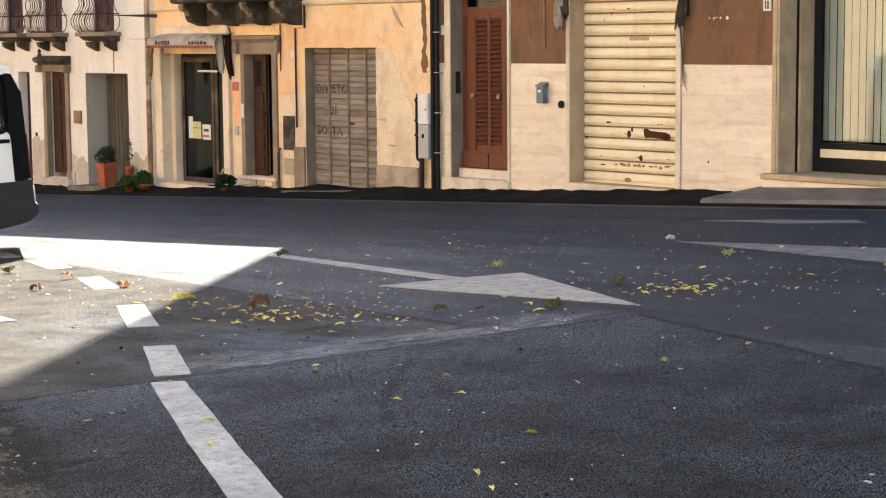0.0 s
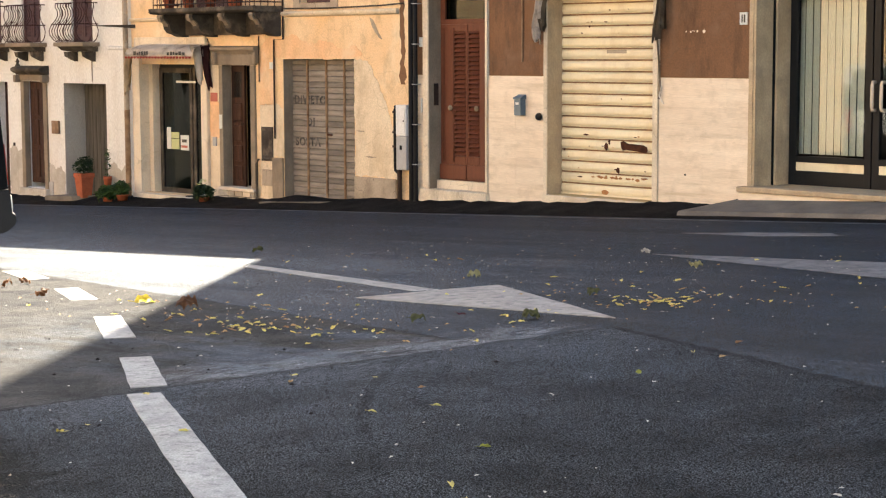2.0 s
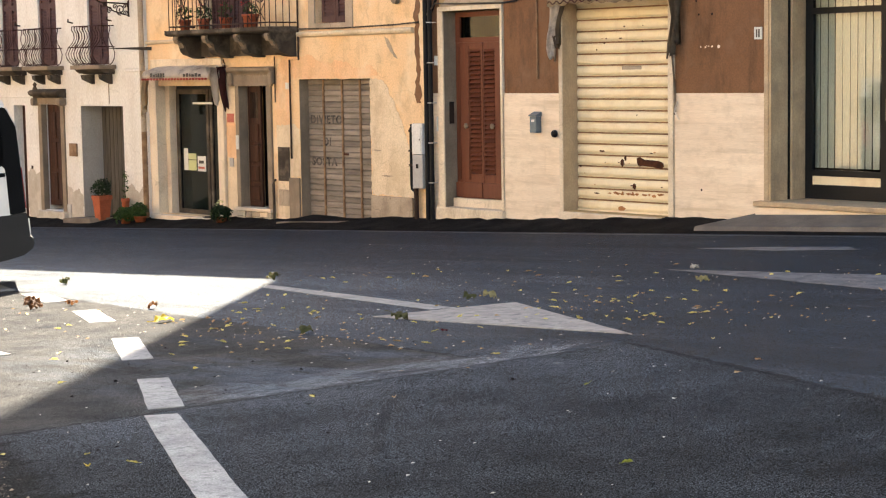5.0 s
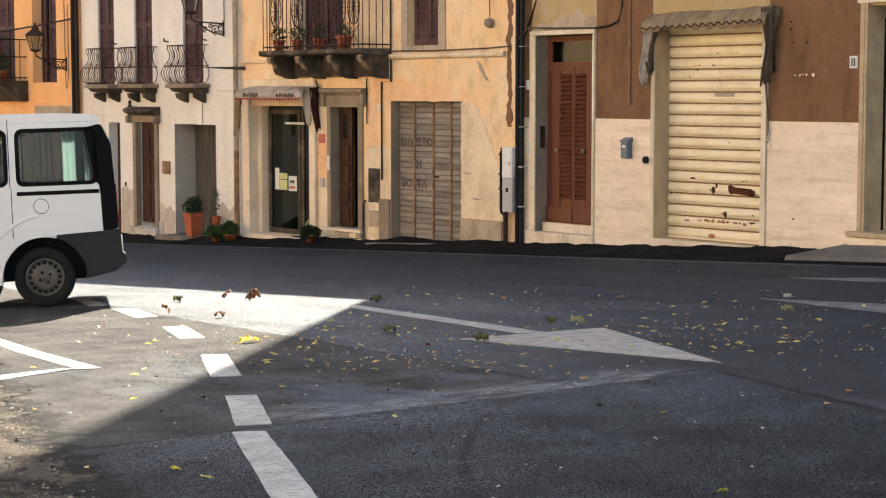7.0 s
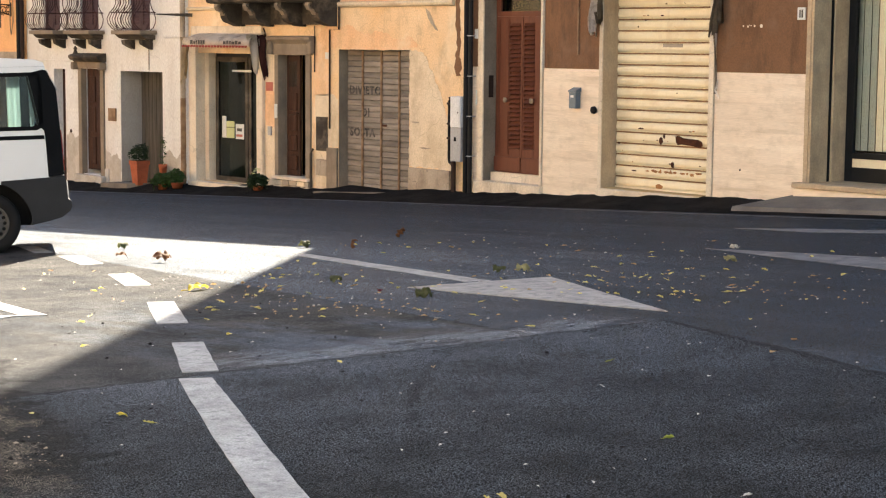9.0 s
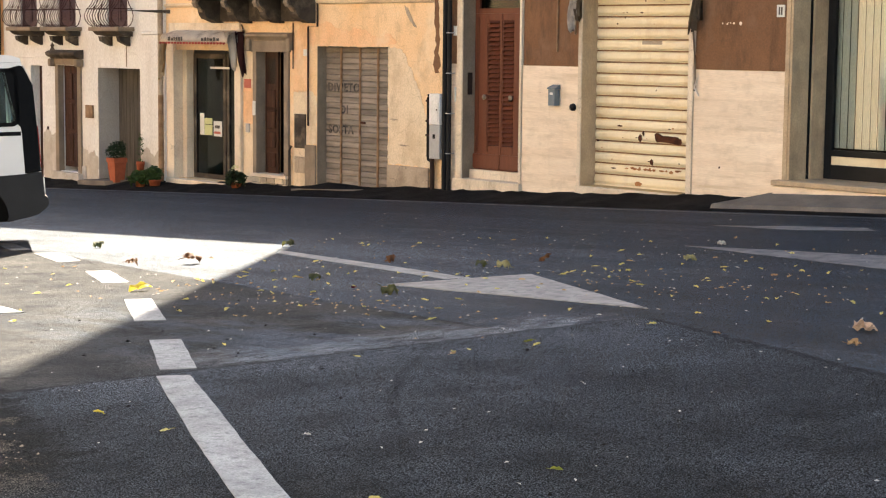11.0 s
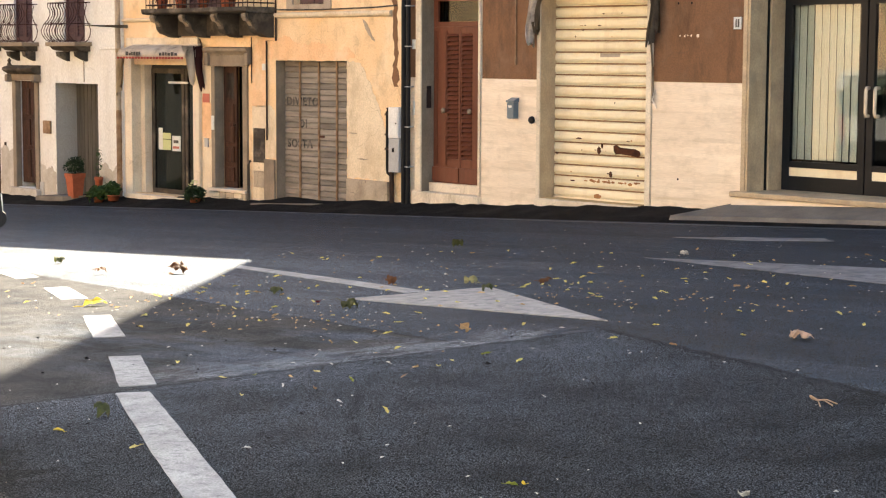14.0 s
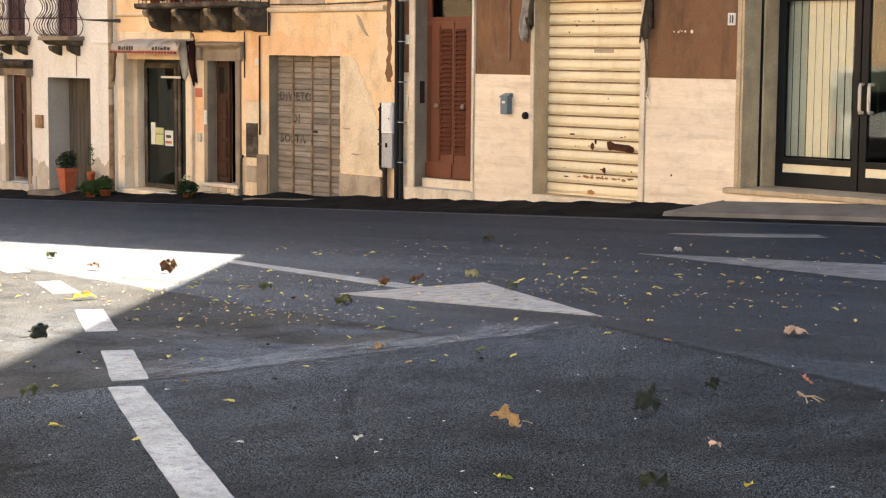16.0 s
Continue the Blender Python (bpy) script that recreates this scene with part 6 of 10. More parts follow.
        part("rear_lamp", prism(nb(), [(0.724, 1.2), (0.732, 1.2), (0.75, 0.80), (0.743, 0.80)], y0 + 0.02, y1 - 0.02), M_LAMPRED, cp)
        part("trim_edge", prism(nb(), [(0.614, 1.80), (0.704, 1.605), (0.712, 1.60), (0.622, 1.80)], y0 + 0.01, y1 - 0.01), M_VANWHITE, cp)
    # bumper
    bp = [(0.13, 0.715), (0.585, 0.737), (0.745, 0.752), (0.757, 0.70), (0.768, 0.52), (0.80, 0.495), (0.805, 0.44), (0.785, 0.40), (0.70, 0.335), (0.55, 0.30), (0.40, 0.27)] + arc(0.0, 0.29, 0.415, 2, 72)
    part("rear_bumper", prism(nb(), bp, -0.018, W + 0.018), M_PLASTIC, v, "dark grey plastic rear bumper")
    part("front_bumper", prism(nb(), [(-3.0, 0.23), (-3.4, 0.32), (-3.45, 0.6), (-3.41, 0.7), (-3.0, 0.66)], -0.01, W + 0.01), M_PLASTIC, v)
    lamp = part("rear_lamp", prism(nb(), [(0.758, 0.70), (0.772, 0.69), (0.776, 0.56), (0.770, 0.52)], 0.0, 0.12), M_CHROME, v)
    # near-side details
    for y, s in ((0.0, -1), (W, 1)):
        ya, yb = (y - 0.006, y + 0.02) if s < 0 else (y - 0.02, y + 0.006)
        for a, b in ((-0.235, 0.56), (-1.21, -0.31), (-1.74, -1.26)):
            bm = rounded_ring(a, b, 1.205, 1.775, 0.04, 0.075, ya, yb)
            w = part("side_window", bm, M_VANBLACK, v, "side window in black rubber surround")
            part("pane", bx(a + 0.035, b - 0.035, y + 0.004 if s < 0 else y - 0.008, y + 0.008 if s < 0 else y - 0.004, 1.24, 1.74), G_VAN, w)
        part("rub_strip", bx(-0.235, 0.566, ya, yb - 0.01, 1.115, 1.155, bev=0.003), M_VANBLACK, v, "black side trim strip")
        part("rub_strip", bx(-1.9, -0.47, ya, yb - 0.01, 0.62, 0.68, bev=0.004), M_PLASTIC, v)
    bm = nb()
    tube(bm, [(-0.005 + 0.073 * math.cos(k * math.pi / 12), -0.001, 1.005 + 0.073 * math.sin(k * math.pi / 12)) for k in range(25)], 0.0035, 5)
    cap = part("fuel_flap", bm, M_PLASTIC, v, "round white fuel flap")
    part("flap", lathe(nb(), [(0.069, 0.0), (0.069, -0.004), (0.0, -0.005)], 24, "y", -0.005, 0.0, 1.005), M_VANWHITE, cap)
    part("catch", bx(0.03, 0.062, -0.012, -0.004, 0.99, 1.012, bev=0.003), M_VANWHITE, cap)
    part("door_gap", bx(-0.292, -0.284, -0.0012, 0.004, 0.70, 1.20), M_DARK, v)
    part("door_gap", bx(-0.302, -0.294, -0.0012, 0.004, 1.20, 1.87), M_DARK, v)
    part("door_gap", bx(-1.245, -1.237, -0.0012, 0.004, 0.30, 1.20), M_DARK, v)
    # swage line above the wheel
    pts = arc(0.05, 0.30, 0.62, 150, 96, 10) + [(0.2, 0.925), (0.42, 0.93)]
    part("swage_line", tube(nb(), [(x, 0.026 + 0.010 * abs(2 * i / (len(pts) - 1) - 1) ** 3, z) for i, (x, z) in enumerate(pts)], 0.034, 10), M_VANWHITE, v, smooth=True)
    pts = arc(0.0, 0.29, 0.415, 75, 183, 14)
    part("arch_lip", tube(nb(), [(x, 0.003, z) for x, z in pts], 0.010, 6), M_VANWHITE, v, smooth=True)
    # inside
    part("seat", bx(-0.9, -0.35, 0.15, W - 0.15, 0.9, 1.24, bev=0.06), M_SEAT, v)
    part("seat_back", bx(-0.42, -0.30, 0.15, W - 0.15, 1.18, 1.50, bev=0.04), M_SEAT, v)
    for yy in (0.35, 1.25):
        part("headrest", bx(-0.40, -0.32, yy - 0.1, yy + 0.1, 1.51, 1.64, bev=0.03), M_SEAT, v)
    for a, b, cloth in ((-0.03, 0.125, M_CURTAIN), (0.225, 0.365, M_SUNCURTAIN), (0.455, 0.50, M_SUNCURTAIN), (-1.05, -0.82, M_CURTAIN), (-0.72, -0.60, M_CURTAIN)):
        k = max(4, int((b - a) / 0.012))
        front = [(a + (b - a) * i / k, W - 0.09 + 0.008 * math.sin(i * 1.4)) for i in range(k + 1)]
        bm = prism(nb(), front + [(x, y + 0.006) for x, y in front[::-1]], 1.19, 1.82)
        for w_ in bm.verts:
            w_.co = Vector((w_.co.x, w_.co.z, w_.co.y))
        bmesh.ops.recalc_face_normals(bm, faces=bm.faces)
        part("curtain", bm, cloth, v, "curtain inside the far window")
    for a, b in ((0.127, 0.22), (0.37, 0.45), (-0.10, -0.05)):
        part("inner_pillar", bx(a, b, W - 0.11, W - 0.055, 1.18, 1.82), M_SEAT, v)
    part("parcel_shelf", bx(-0.28, 0.55, 0.12, W - 0.12, 1.19, 1.225, bev=0.008), M_SEAT, v)
    # wheels
    tyre = [(0.186, 0.02), (0.192, 0.004), (0.225, -0.012), (0.268, -0.010), (0.292, 0.012), (0.300, 0.03), (0.300, 0.14), (0.29, 0.165), (0.21, 0.17), (0.186, 0.15)]
    rim = [(0.190, 0.004), (0.180, -0.008), (0.172, 0.004), (0.164, 0.026), (0.150, 0.030), (0.132, 0.022), (0.122, 0.006), (0.105, 0.0), (0.070, 0.004), (0.040, 0.006), (0.030, -0.004), (0.0, -0.004)]
    for x, y, flip in ((0.0, 0.05, False), (-2.57, 0.05, False), (0.0, W - 0.05, True), (-2.57, W - 0.05, True)):
        w = part("wheel", nb(), M_RUBBER, v)
        w.matrix_basis = pose(x, y, 0.298, 0, 0, 180 if flip else 0)
        part("tyre", lathe(nb(), tyre, 40, "y", caps=False), M_RUBBER, w, "worn black tyre", smooth=True)
        part("rim", lathe(nb(), rim, 40, "y", caps=False), M_RIM, w, "dusty pressed steel rim", smooth=True)
        for k in range(16):
            a = 2 * math.pi * k / 16
            # dark discs paint the shade inside the rim's vent holes
            part("vent_hole", lathe(nb(), [(0.0185, 0.03), (0.018, 0.012), (0.0, 0.012)], 10, "y", 0.146 * math.cos(a), 0.0, 0.146 * math.sin(a)), M_DARK, w)
        for k in range(4):
            a = math.pi / 2 * k + 0.5
            part("wheel_bolt", lathe(nb(), [(0.017, 0.004), (0.017, -0.006), (0.0, -0.008)], 6, "y", 0.056 * math.cos(a), 0.0, 0.056 * math.sin(a)), M_DARK, w)


van()

# ---- pots and plants ----
def foliage(name, parent, c, r, n, size, material, seed, flat=1.0, up=0.3):
    """Many small leaves in an uneven clump."""
    rr = random.Random(seed)
    bm = nb()
    for i in range(n):
        d = Vector((rr.gauss(0, 1), rr.gauss(0, 1), rr.gauss(0, 1) * flat + up)).normalized()
        k = rr.uniform(0.35, 1.0) ** 0.6 * (1 + 0.25 * math.sin(d.x * 5 + seed) * math.cos(d.z * 4))
        p = Vector(c) + Vector((d.x * r[0], d.y * r[1], d.z * r[2])) * k
        s = size * rr.uniform(0.6, 1.3)
        q = Euler((rr.uniform(-0.9, 0.9), rr.uniform(-0.9, 0.9), rr.uniform(0, 6.3))).to_matrix()
        vs = [bm.verts.new(p + q @ Vector(v) * s) for v in ((-1, 0, 0), (-0.2, -0.42, 0.10), (0.55, -0.3, 0.05), (1, 0, -0.18), (0.55, 0.3, 0.05), (-0.2, 0.42, 0.10))]
        bm.faces.new(vs[:4])
        bm.faces.new((vs[0], vs[3], vs[4], vs[5]))
    return tagged(part(name, bm, material, parent), kind="stuff")


def pot(x, y, z, h, rt, rb, label, square=False):
    e = group("plant_pot", x, y, z)
    tagged(e, label, "plant pot")
    n = 4 if square else 20
    k = 1.3 if square else 1
    bm = lathe(nb(), [(rb * k, 0), (rt * 0.95 * k, h * 0.82), (rt * 1.05 * k, h * 0.83), (rt * 1.05 * k, h), (rt * 0.92 * k, h), (rt * 0.88 * k, h * 0.86), (0.0, h * 0.86)], n)
    if square:
        bmesh.ops.rotate(bm, verts=bm.verts[:], cent=(0, 0, 0), matrix=Matrix.Rotation(math.pi / 4, 3, "Z"))
    part("pot", bm, M_TERRA, e, smooth=not square)
    part("soil", lathe(nb(), [(rt * 0.86, h * 0.87), (0, h * 0.9)], 12), M_STONE_D, e)
    return e


def plants():
    e = pot(-8.82, -0.30, G(-8.82, -0.3) + 0.10, 0.42, 0.135, 0.095, "tall square terracotta planter with a clipped dark bush", True)
    foliage("bush", e, (0, 0, 0.53), (0.17, 0.17, 0.17), 620, 0.028, M_LEAFDARK, 3)
    e = pot(-8.35, -0.12, G(-8.35, -0.12) + 0.12, 0.33, 0.07, 0.05, "narrow terracotta pot with thin stems")
    foliage("stems", e, (0, 0, 0.55), (0.06, 0.06, 0.3), 60, 0.03, M_LEAFGREEN, 9)
    e = pot(-7.42, -0.42, G(-7.42, -0.42) + 0.07, 0.10, 0.11, 0.08, "low terracotta bowl with leafy plant")
    foliage("leaves", e, (-0.05, 0, 0.17), (0.17, 0.15, 0.12), 240, 0.06, M_LEAFGREEN, 5)
    e = pot(-7.75, -0.5, G(-7.75, -0.5) + 0.05, 0.09, 0.09, 0.07, "low terracotta bowl with trailing plant")
    foliage("leaves", e, (-0.02, 0, 0.13), (0.19, 0.16, 0.12), 260, 0.055, M_LEAFGREEN, 6)
    e = pot(-5.15, -0.36, G(-5.15, -0.36) + 0.07, 0.08, 0.09, 0.07, "small pot hidden under a spreading grey-green plant")
    foliage("leaves", e, (0, 0, 0.13), (0.19, 0.17, 0.13), 460, 0.04, M_LEAFDARK, 7)
    foliage("flowers", e, (0.05, -0.05, 0.28), (0.1, 0.1, 0.06), 10, 0.03, M_PAPER_Y, 17)
    # balcony pots
    for i, (x, red) in enumerate(((-5.98, 1), (-5.45, 1), (-4.85, 1), (-4.2, 1))):
        e = pot(x, -0.38, 2.441, 0.17 if i < 3 else 0.2, 0.10 if i < 3 else 0.13, 0.07 if i < 3 else 0.10, "terracotta balcony pot with red geranium")
        foliage("leaves", e, (0, 0, 0.26), (0.16, 0.12, 0.12), 90, 0.035, M_LEAFGREEN, 20 + i)
        foliage("flowers", e, (-0.02, -0.04, 0.36), (0.14, 0.1, 0.05), 12, 0.022, M_FLOWER, 30 + i)
    for i, x in enumerate((-18.1, -17.55, -17.1, -16.55, -16.05)):
        e = pot(x, -0.42, 2.021, 0.2, 0.13, 0.09, "terracotta pot on an orange house balcony")
        foliage("leaves", e, (0, 0, 0.36), (0.2, 0.15, 0.2), 110, 0.045, M_LEAFGREEN, 50 + i)
    for i, x in enumerate((-17.5, -16.75, -16.05)):
        e = group("flower_box", x, -0.64, 2.66)
        tagged(e, "long terracotta flower box hung on a rail", "flower box")
        part("trough", bx(-0.26, 0.26, -0.08, 0.08, 0, 0.15, bev=0.01), M_TERRA, e)
        foliage("leaves", e, (0, 0, 0.2), (0.28, 0.1, 0.1), 110, 0.04, M_LEAFGREEN, 70 + i)


plants()

# ---- leaves ----
def leaf_mat(name, c1, c2, rough=0.6):
    m = mat(name, c1, tuple(v * 0.7 for v in c2), rough, scale=34, fine=160, bump=0.4, local=True, rand=0.22, dist=0.003, spec=0.12, stain=tuple(v * 0.3 for v in c2), stain_scale=22, stain_amt=0.5, grain=0.3)
    b = m.node_tree.nodes["Principled BSDF"]
    n, l = m.node_tree.nodes, m.node_tree.links
    t, x = n.new("ShaderNodeBsdfTranslucent"), n.new("ShaderNodeMixShader")
    t.inputs["Color"].default_value = (*[min(0.9, v * 1.5) for v in c1], 1)
    x.inputs[0].default_value = 0.25
    l.new(b.outputs[0], x.inputs[1])
    l.new(t.outputs[0], x.inputs[2])
    l.new(x.outputs[0], n["Material Output"].inputs["Surface"])
    return m


LEAF = {
    "YELLOW": (leaf_mat("yellow_leaf", (0.74, 0.57, 0.15), (0.72, 0.60, 0.28)), "small yellow leaf lying on the asphalt"),
    "ORANGE": (leaf_mat("orange_leaf", (0.50, 0.33, 0.15), (0.42, 0.26, 0.12)), "small orange leaf lying on the asphalt"),
    "PETAL": (leaf_mat("bleached_leaf", (0.55, 0.53, 0.47), (0.45, 0.42, 0.35)), "bleached scrap of leaf on the asphalt"),
    "BROWN": (leaf_mat("light_brown_leaf", (0.40, 0.24, 0.12), (0.28, 0.15, 0.07)), "small light brown leaf on the asphalt"),
    "GREEN": (leaf_mat("green_yellow_leaf", (0.26, 0.28, 0.05), (0.16, 0.19, 0.04)), "small greenish leaf on the asphalt"),
    "BEIGE": (leaf_mat("beige_leaf", (0.62, 0.42, 0.28), (0.48, 0.30, 0.19)), "crumpled dry beige leaf on the road"),
    "TWIG": (leaf_mat("dry_twig", (0.55, 0.40, 0.26), (0.42, 0.29, 0.18)), "forked dry twig on the road"),
    "BROWNLEAF": (leaf_mat("dry_brown_leaf", (0.15, 0.068, 0.028), (0.07, 0.03, 0.013)), "curled dry brown leaf blown by the wind"),
    "TANLEAF": (leaf_mat("tan_leaf", (0.46, 0.29, 0.135), (0.30, 0.17, 0.075)), "curled tan leaf tumbling over the road"),
    "GREENLEAF": (leaf_mat("dark_green_leaf", (0.036, 0.040, 0.028), (0.018, 0.021, 0.014)), "dark green leaf tumbling over the road"),
    "GREENCRUMPLE": (leaf_mat("crumpled_green_leaf", (0.085, 0.092, 0.036), (0.034, 0.038, 0.016)), "crumpled dark green leaf on the road"),
    "DARKLEAF": (leaf_mat("blackened_leaf", (0.085, 0.085, 0.03), (0.032, 0.033, 0.014)), "crumpled blackish green leaf on the road"),
    "BIGYELLOW": (leaf_mat("bright_yellow_leaf", (0.66, 0.50, 0.06), (0.58, 0.42, 0.08)), "bright yellow leaf on the road"),
    "YELLOWGREEN": (leaf_mat("yellow_green_leaf", (0.34, 0.31, 0.14), (0.16, 0.14, 0.06)), "crumpled yellow-green leaf on the road"),
    "PALE": (leaf_mat("pale_leaf", (0.50, 0.47, 0.38), (0.30, 0.27, 0.20)), "pale dry curled leaf on the road"),
    "PINKLEAF": (leaf_mat("reddish_leaf", (0.48, 0.20, 0.14), (0.40, 0.15, 0.10)), "small reddish leaf blown over the road"),
    "REDLEAF": (leaf_mat("dark_red_leaf", (0.12, 0.012, 0.018), (0.08, 0.01, 0.014)), "small dark red leaf on the road"),
}


def lie(x, y, rx=0, ry=0, rz=0, up=0.0):
    """A leaf's pose on the street, or so far above it."""
    return pose(x, y, G(x, y) + 0.004 + up, rx, ry, rz)


def leaf_mesh(name, size, narrow, lobes, crumple, curl, seed, material, dome=0.0):
    """A curled leaf blade with a stalk; its lowest point is at height 0."""
    rr = random.Random(seed)
    bm = nb()
    n, rings = (28, 6) if size > 0.065 else (16, 3)
    ph = rr.uniform(0, 6)
    pts = []
    for k in range(n):
        a = 2 * math.pi * k / n
        r = 1 + (0.16 * math.cos(lobes * a) if lobes else 0) - 0.04 * math.cos(2 * a) * (lobes > 0) + rr.uniform(-0.06, 0.06)
        pts.append((math.cos(a) * r * size / 2, math.sin(a) * r * size / 2 * narrow))
    mid = bm.verts.new((0, 0, 0))
    grid = []
    for j in range(1, rings + 1):
        f = j / rings
        ring = []
        for k, (x, y) in enumerate(pts):
            x, y = x * f, y * f
            z = curl * (y / (size / 2 * narrow)) ** 2 * size * 0.5 + 0.35 * curl * (x / (size / 2)) ** 2 * size * 0.5 * math.sin(ph)
            if lobes or dome:
                z += dome * size * (1 - f ** 2)
            z += crumple * size * noise.noise((x / size * 2.6 + seed, y / size * 2.6, seed * 0.37)) * (0.4 + 0.6 * f)
            z += 0.25 * crumple * size * math.sin(7 * a_k(k, n) + ph) * f * f
            z += 0.22 * crumple * size * noise.noise((x / size * 7 + seed, y / size * 7, seed * 0.7)) + 0.10 * crumple * size * math.sin(11 * abs(y) / size * 2 + 8 * x / size) * f
            ring.append(bm.verts.new((x * (1 - 0.15 * crumple), y * (1 - 0.35 * curl), z)))
        grid.append(ring)
    for k in range(n):
        bm.faces.new((mid, grid[0][k], grid[0][(k + 1) % n]))
    for p_, q_ in zip(grid, grid[1:]):
        for k in range(n):
            bm.faces.new((p_[k], q_[k], q_[(k + 1) % n], p_[(k + 1) % n]))
    s = size / 2
    z0 = grid[-1][n // 2].co.z
    tube(bm, [(-0.9 * s, 0, z0), (-1.25 * s, 0.05 * s, z0 + 0.05 * s), (-1.6 * s, 0.18 * s, z0 + 0.02 * s)], size * 0.016, 4)
    low = min(v.co.z for v in bm.verts)
    for v in bm.verts:
        v.co.z -= low
    me = bpy.data.meshes.new(name)
    bmesh.ops.recalc_face_normals(bm, faces=bm.faces)
    bm.to_mesh(me)
    bm.free()
    for p in me.polygons:
        p.use_smooth = True
    me.materials.append(material)
    return me


def a_k(k, n):
    return 2 * math.pi * k / n


SMALL = {}


def small_leaf(kind, v):
    """A leaflet; six shapes of each colour are shared."""
    material, label = LEAF[kind]
    if (kind, v) not in SMALL:
        size = (0.046, 0.055, 0.040, 0.062, 0.050, 0.035)[v] * (0.66 if kind == "PETAL" else 0.98)
        SMALL[kind, v] = leaf_mesh("leaf", size, (0.48, 0.55, 0.62, 0.42, 0.55, 0.7)[v], 0, 0.14, (0.30, 0.18, 0.4, 0.25, 0.45, 0.2)[v], 10 + v, material)
    return tagged(new("leaf", SMALL[kind, v]), label, "leaf", group="small leaves on the road")


def big_leaf(kind, size, seed):
    material, label = LEAF[kind]
    if kind == "TWIG":
        bm = nb()
        for a, l in ((0.0, 1.0), (0.35, 0.9), (-0.25, 0.8)):
            tube(bm, [(0, 0, 0.012), (-0.5 * l * size, a * 0.5 * size, 0.02), (-l * size, a * size, 0.006)], 0.003, 5)
        tube(bm, [(0, 0, 0.012), (0.12 * size, 0.02, 0.03), (0.2 * size, 0.0, 0.012)], 0.006, 5)
        return tagged(part("twig", bm, material), label, "twig")
    strong = kind in ("BROWNLEAF", "GREENLEAF", "GREENCRUMPLE", "DARKLEAF", "BEIGE", "YELLOWGREEN", "PALE")
    lobes = 5 if kind in ("BROWNLEAF", "BEIGE", "TANLEAF", "YELLOWGREEN") else 0
    me = leaf_mesh("leaf", size, 0.8 if lobes or strong else 0.55, lobes, 0.42 if strong else 0.12 if kind == "BIGYELLOW" else 0.30, -0.06 if strong else 0.3, 100 + seed, material, 0.12 if kind in ("YELLOWGREEN", "PALE") else 0.10 if kind == "BEIGE" else 0.16 if strong else 0.0)
    return tagged(new("leaf", me), label, "leaf", group="large leaves blown over the road")


def specks():
    """Petal scraps and crumbs too small to count."""
    rr = random.Random(21)
    bm = nb()
    for i in range(460):
        if i < 260:
            x, y = rr.gauss(8.0, 2.6), rr.gauss(-5.6, 1.7)
        elif i < 380:
            x, y = rr.gauss(7.5, 1.6), rr.gauss(-8.6, 0.9)
        else:
            x, y = rr.uniform(8, 15), rr.uniform(-13, -7)
        if y > -0.9:
            continue
        s, a = rr.uniform(0.006, 0.015), rr.uniform(0, 3.1)
        z = G(x, y) + 0.002
        c, d = math.cos(a) * s, math.sin(a) * s
        vs = [bm.verts.new(p) for p in ((x - c, y - d, z), (x + d * 0.5, y - c * 0.5, z + s * 0.2), (x + c, y + d, z + s * 0.15), (x - d * 0.5, y + c * 0.5, z + s * 0.45))]
        bm.faces.new(vs)
    o = part("leaf_scraps", bm, LEAF["PETAL"][0])
    tagged(o, "pale petal and leaf scraps scattered over the road", "leaf scraps", kind="stuff")

    bm = nb()
    for i in range(190):
        if i < 80:
            x, y = rr.gauss(8.3, 0.9), rr.gauss(-9.2, 0.35)
        elif i < 140:
            x, y = rr.gauss(10.0, 0.7), rr.gauss(-7.0, 0.5)
        else:
            x, y = rr.uniform(4, 11), rr.uniform(-9.5, -4)
        s, a = rr.uniform(0.008, 0.018), rr.uniform(0, 3.1)
        z = G(x, y) + 0.002
        c, d = math.cos(a) * s, math.sin(a) * s
        vs = [bm.verts.new(p) for p in ((x - c, y - d, z), (x + d * 0.5, y - c * 0.5, z + s * 0.3), (x + c, y + d, z + s * 0.25), (x - d * 0.5, y + c * 0.5, z + s * 0.6))]
        bm.faces.new(vs)
    o = part("leaf_crumbs", bm, LEAF["ORANGE"][0])
    tagged(o, "crumbs of yellow leaves strewn over the asphalt", "leaf crumbs", kind="stuff")


specks()


def stones(name, count, where, sizes, material, label, seed):
    """Loose angular bits of stone, each a dented eight-sided lump half sunk in the ground."""
    rr = random.Random(seed)
    vs, fs = [], []
    for i in range(count):
        x, y = where(rr)
        r = rr.uniform(*sizes) * (0.6 + rr.random() ** 3)
        z = G(x, y) + 0.15 * r
        turn = rr.uniform(0, 6.3)
        k = len(vs)
        for a in range(4):
            q = r * rr.uniform(0.7, 1.2)
            vs.append((x + q * math.cos(turn + a * 1.57), y + q * math.sin(turn + a * 1.57), z + r * rr.uniform(-0.15, 0.15)))
        vs += [(x + rr.uniform(-0.3, 0.3) * r, y + rr.uniform(-0.3, 0.3) * r, z + r * rr.uniform(0.45, 0.8)), (x, y, z - 0.4 * r)]
        for a in range(4):
            fs += [(k + a, k + (a + 1) % 4, k + 4), (k + (a + 1) % 4, k + a, k + 5)]
    me = bpy.data.meshes.new(name)
    me.from_pydata(vs, [], fs)
    me.materials.append(material)
    tagged(new(name, me), label, "stones", kind="stuff")


def verge(rr):
    x = rr.uniform(7.0, 12.2)
    return x, -9.0 - 0.35 * x - abs(rr.gauss(0, 0.55)) + 0.08


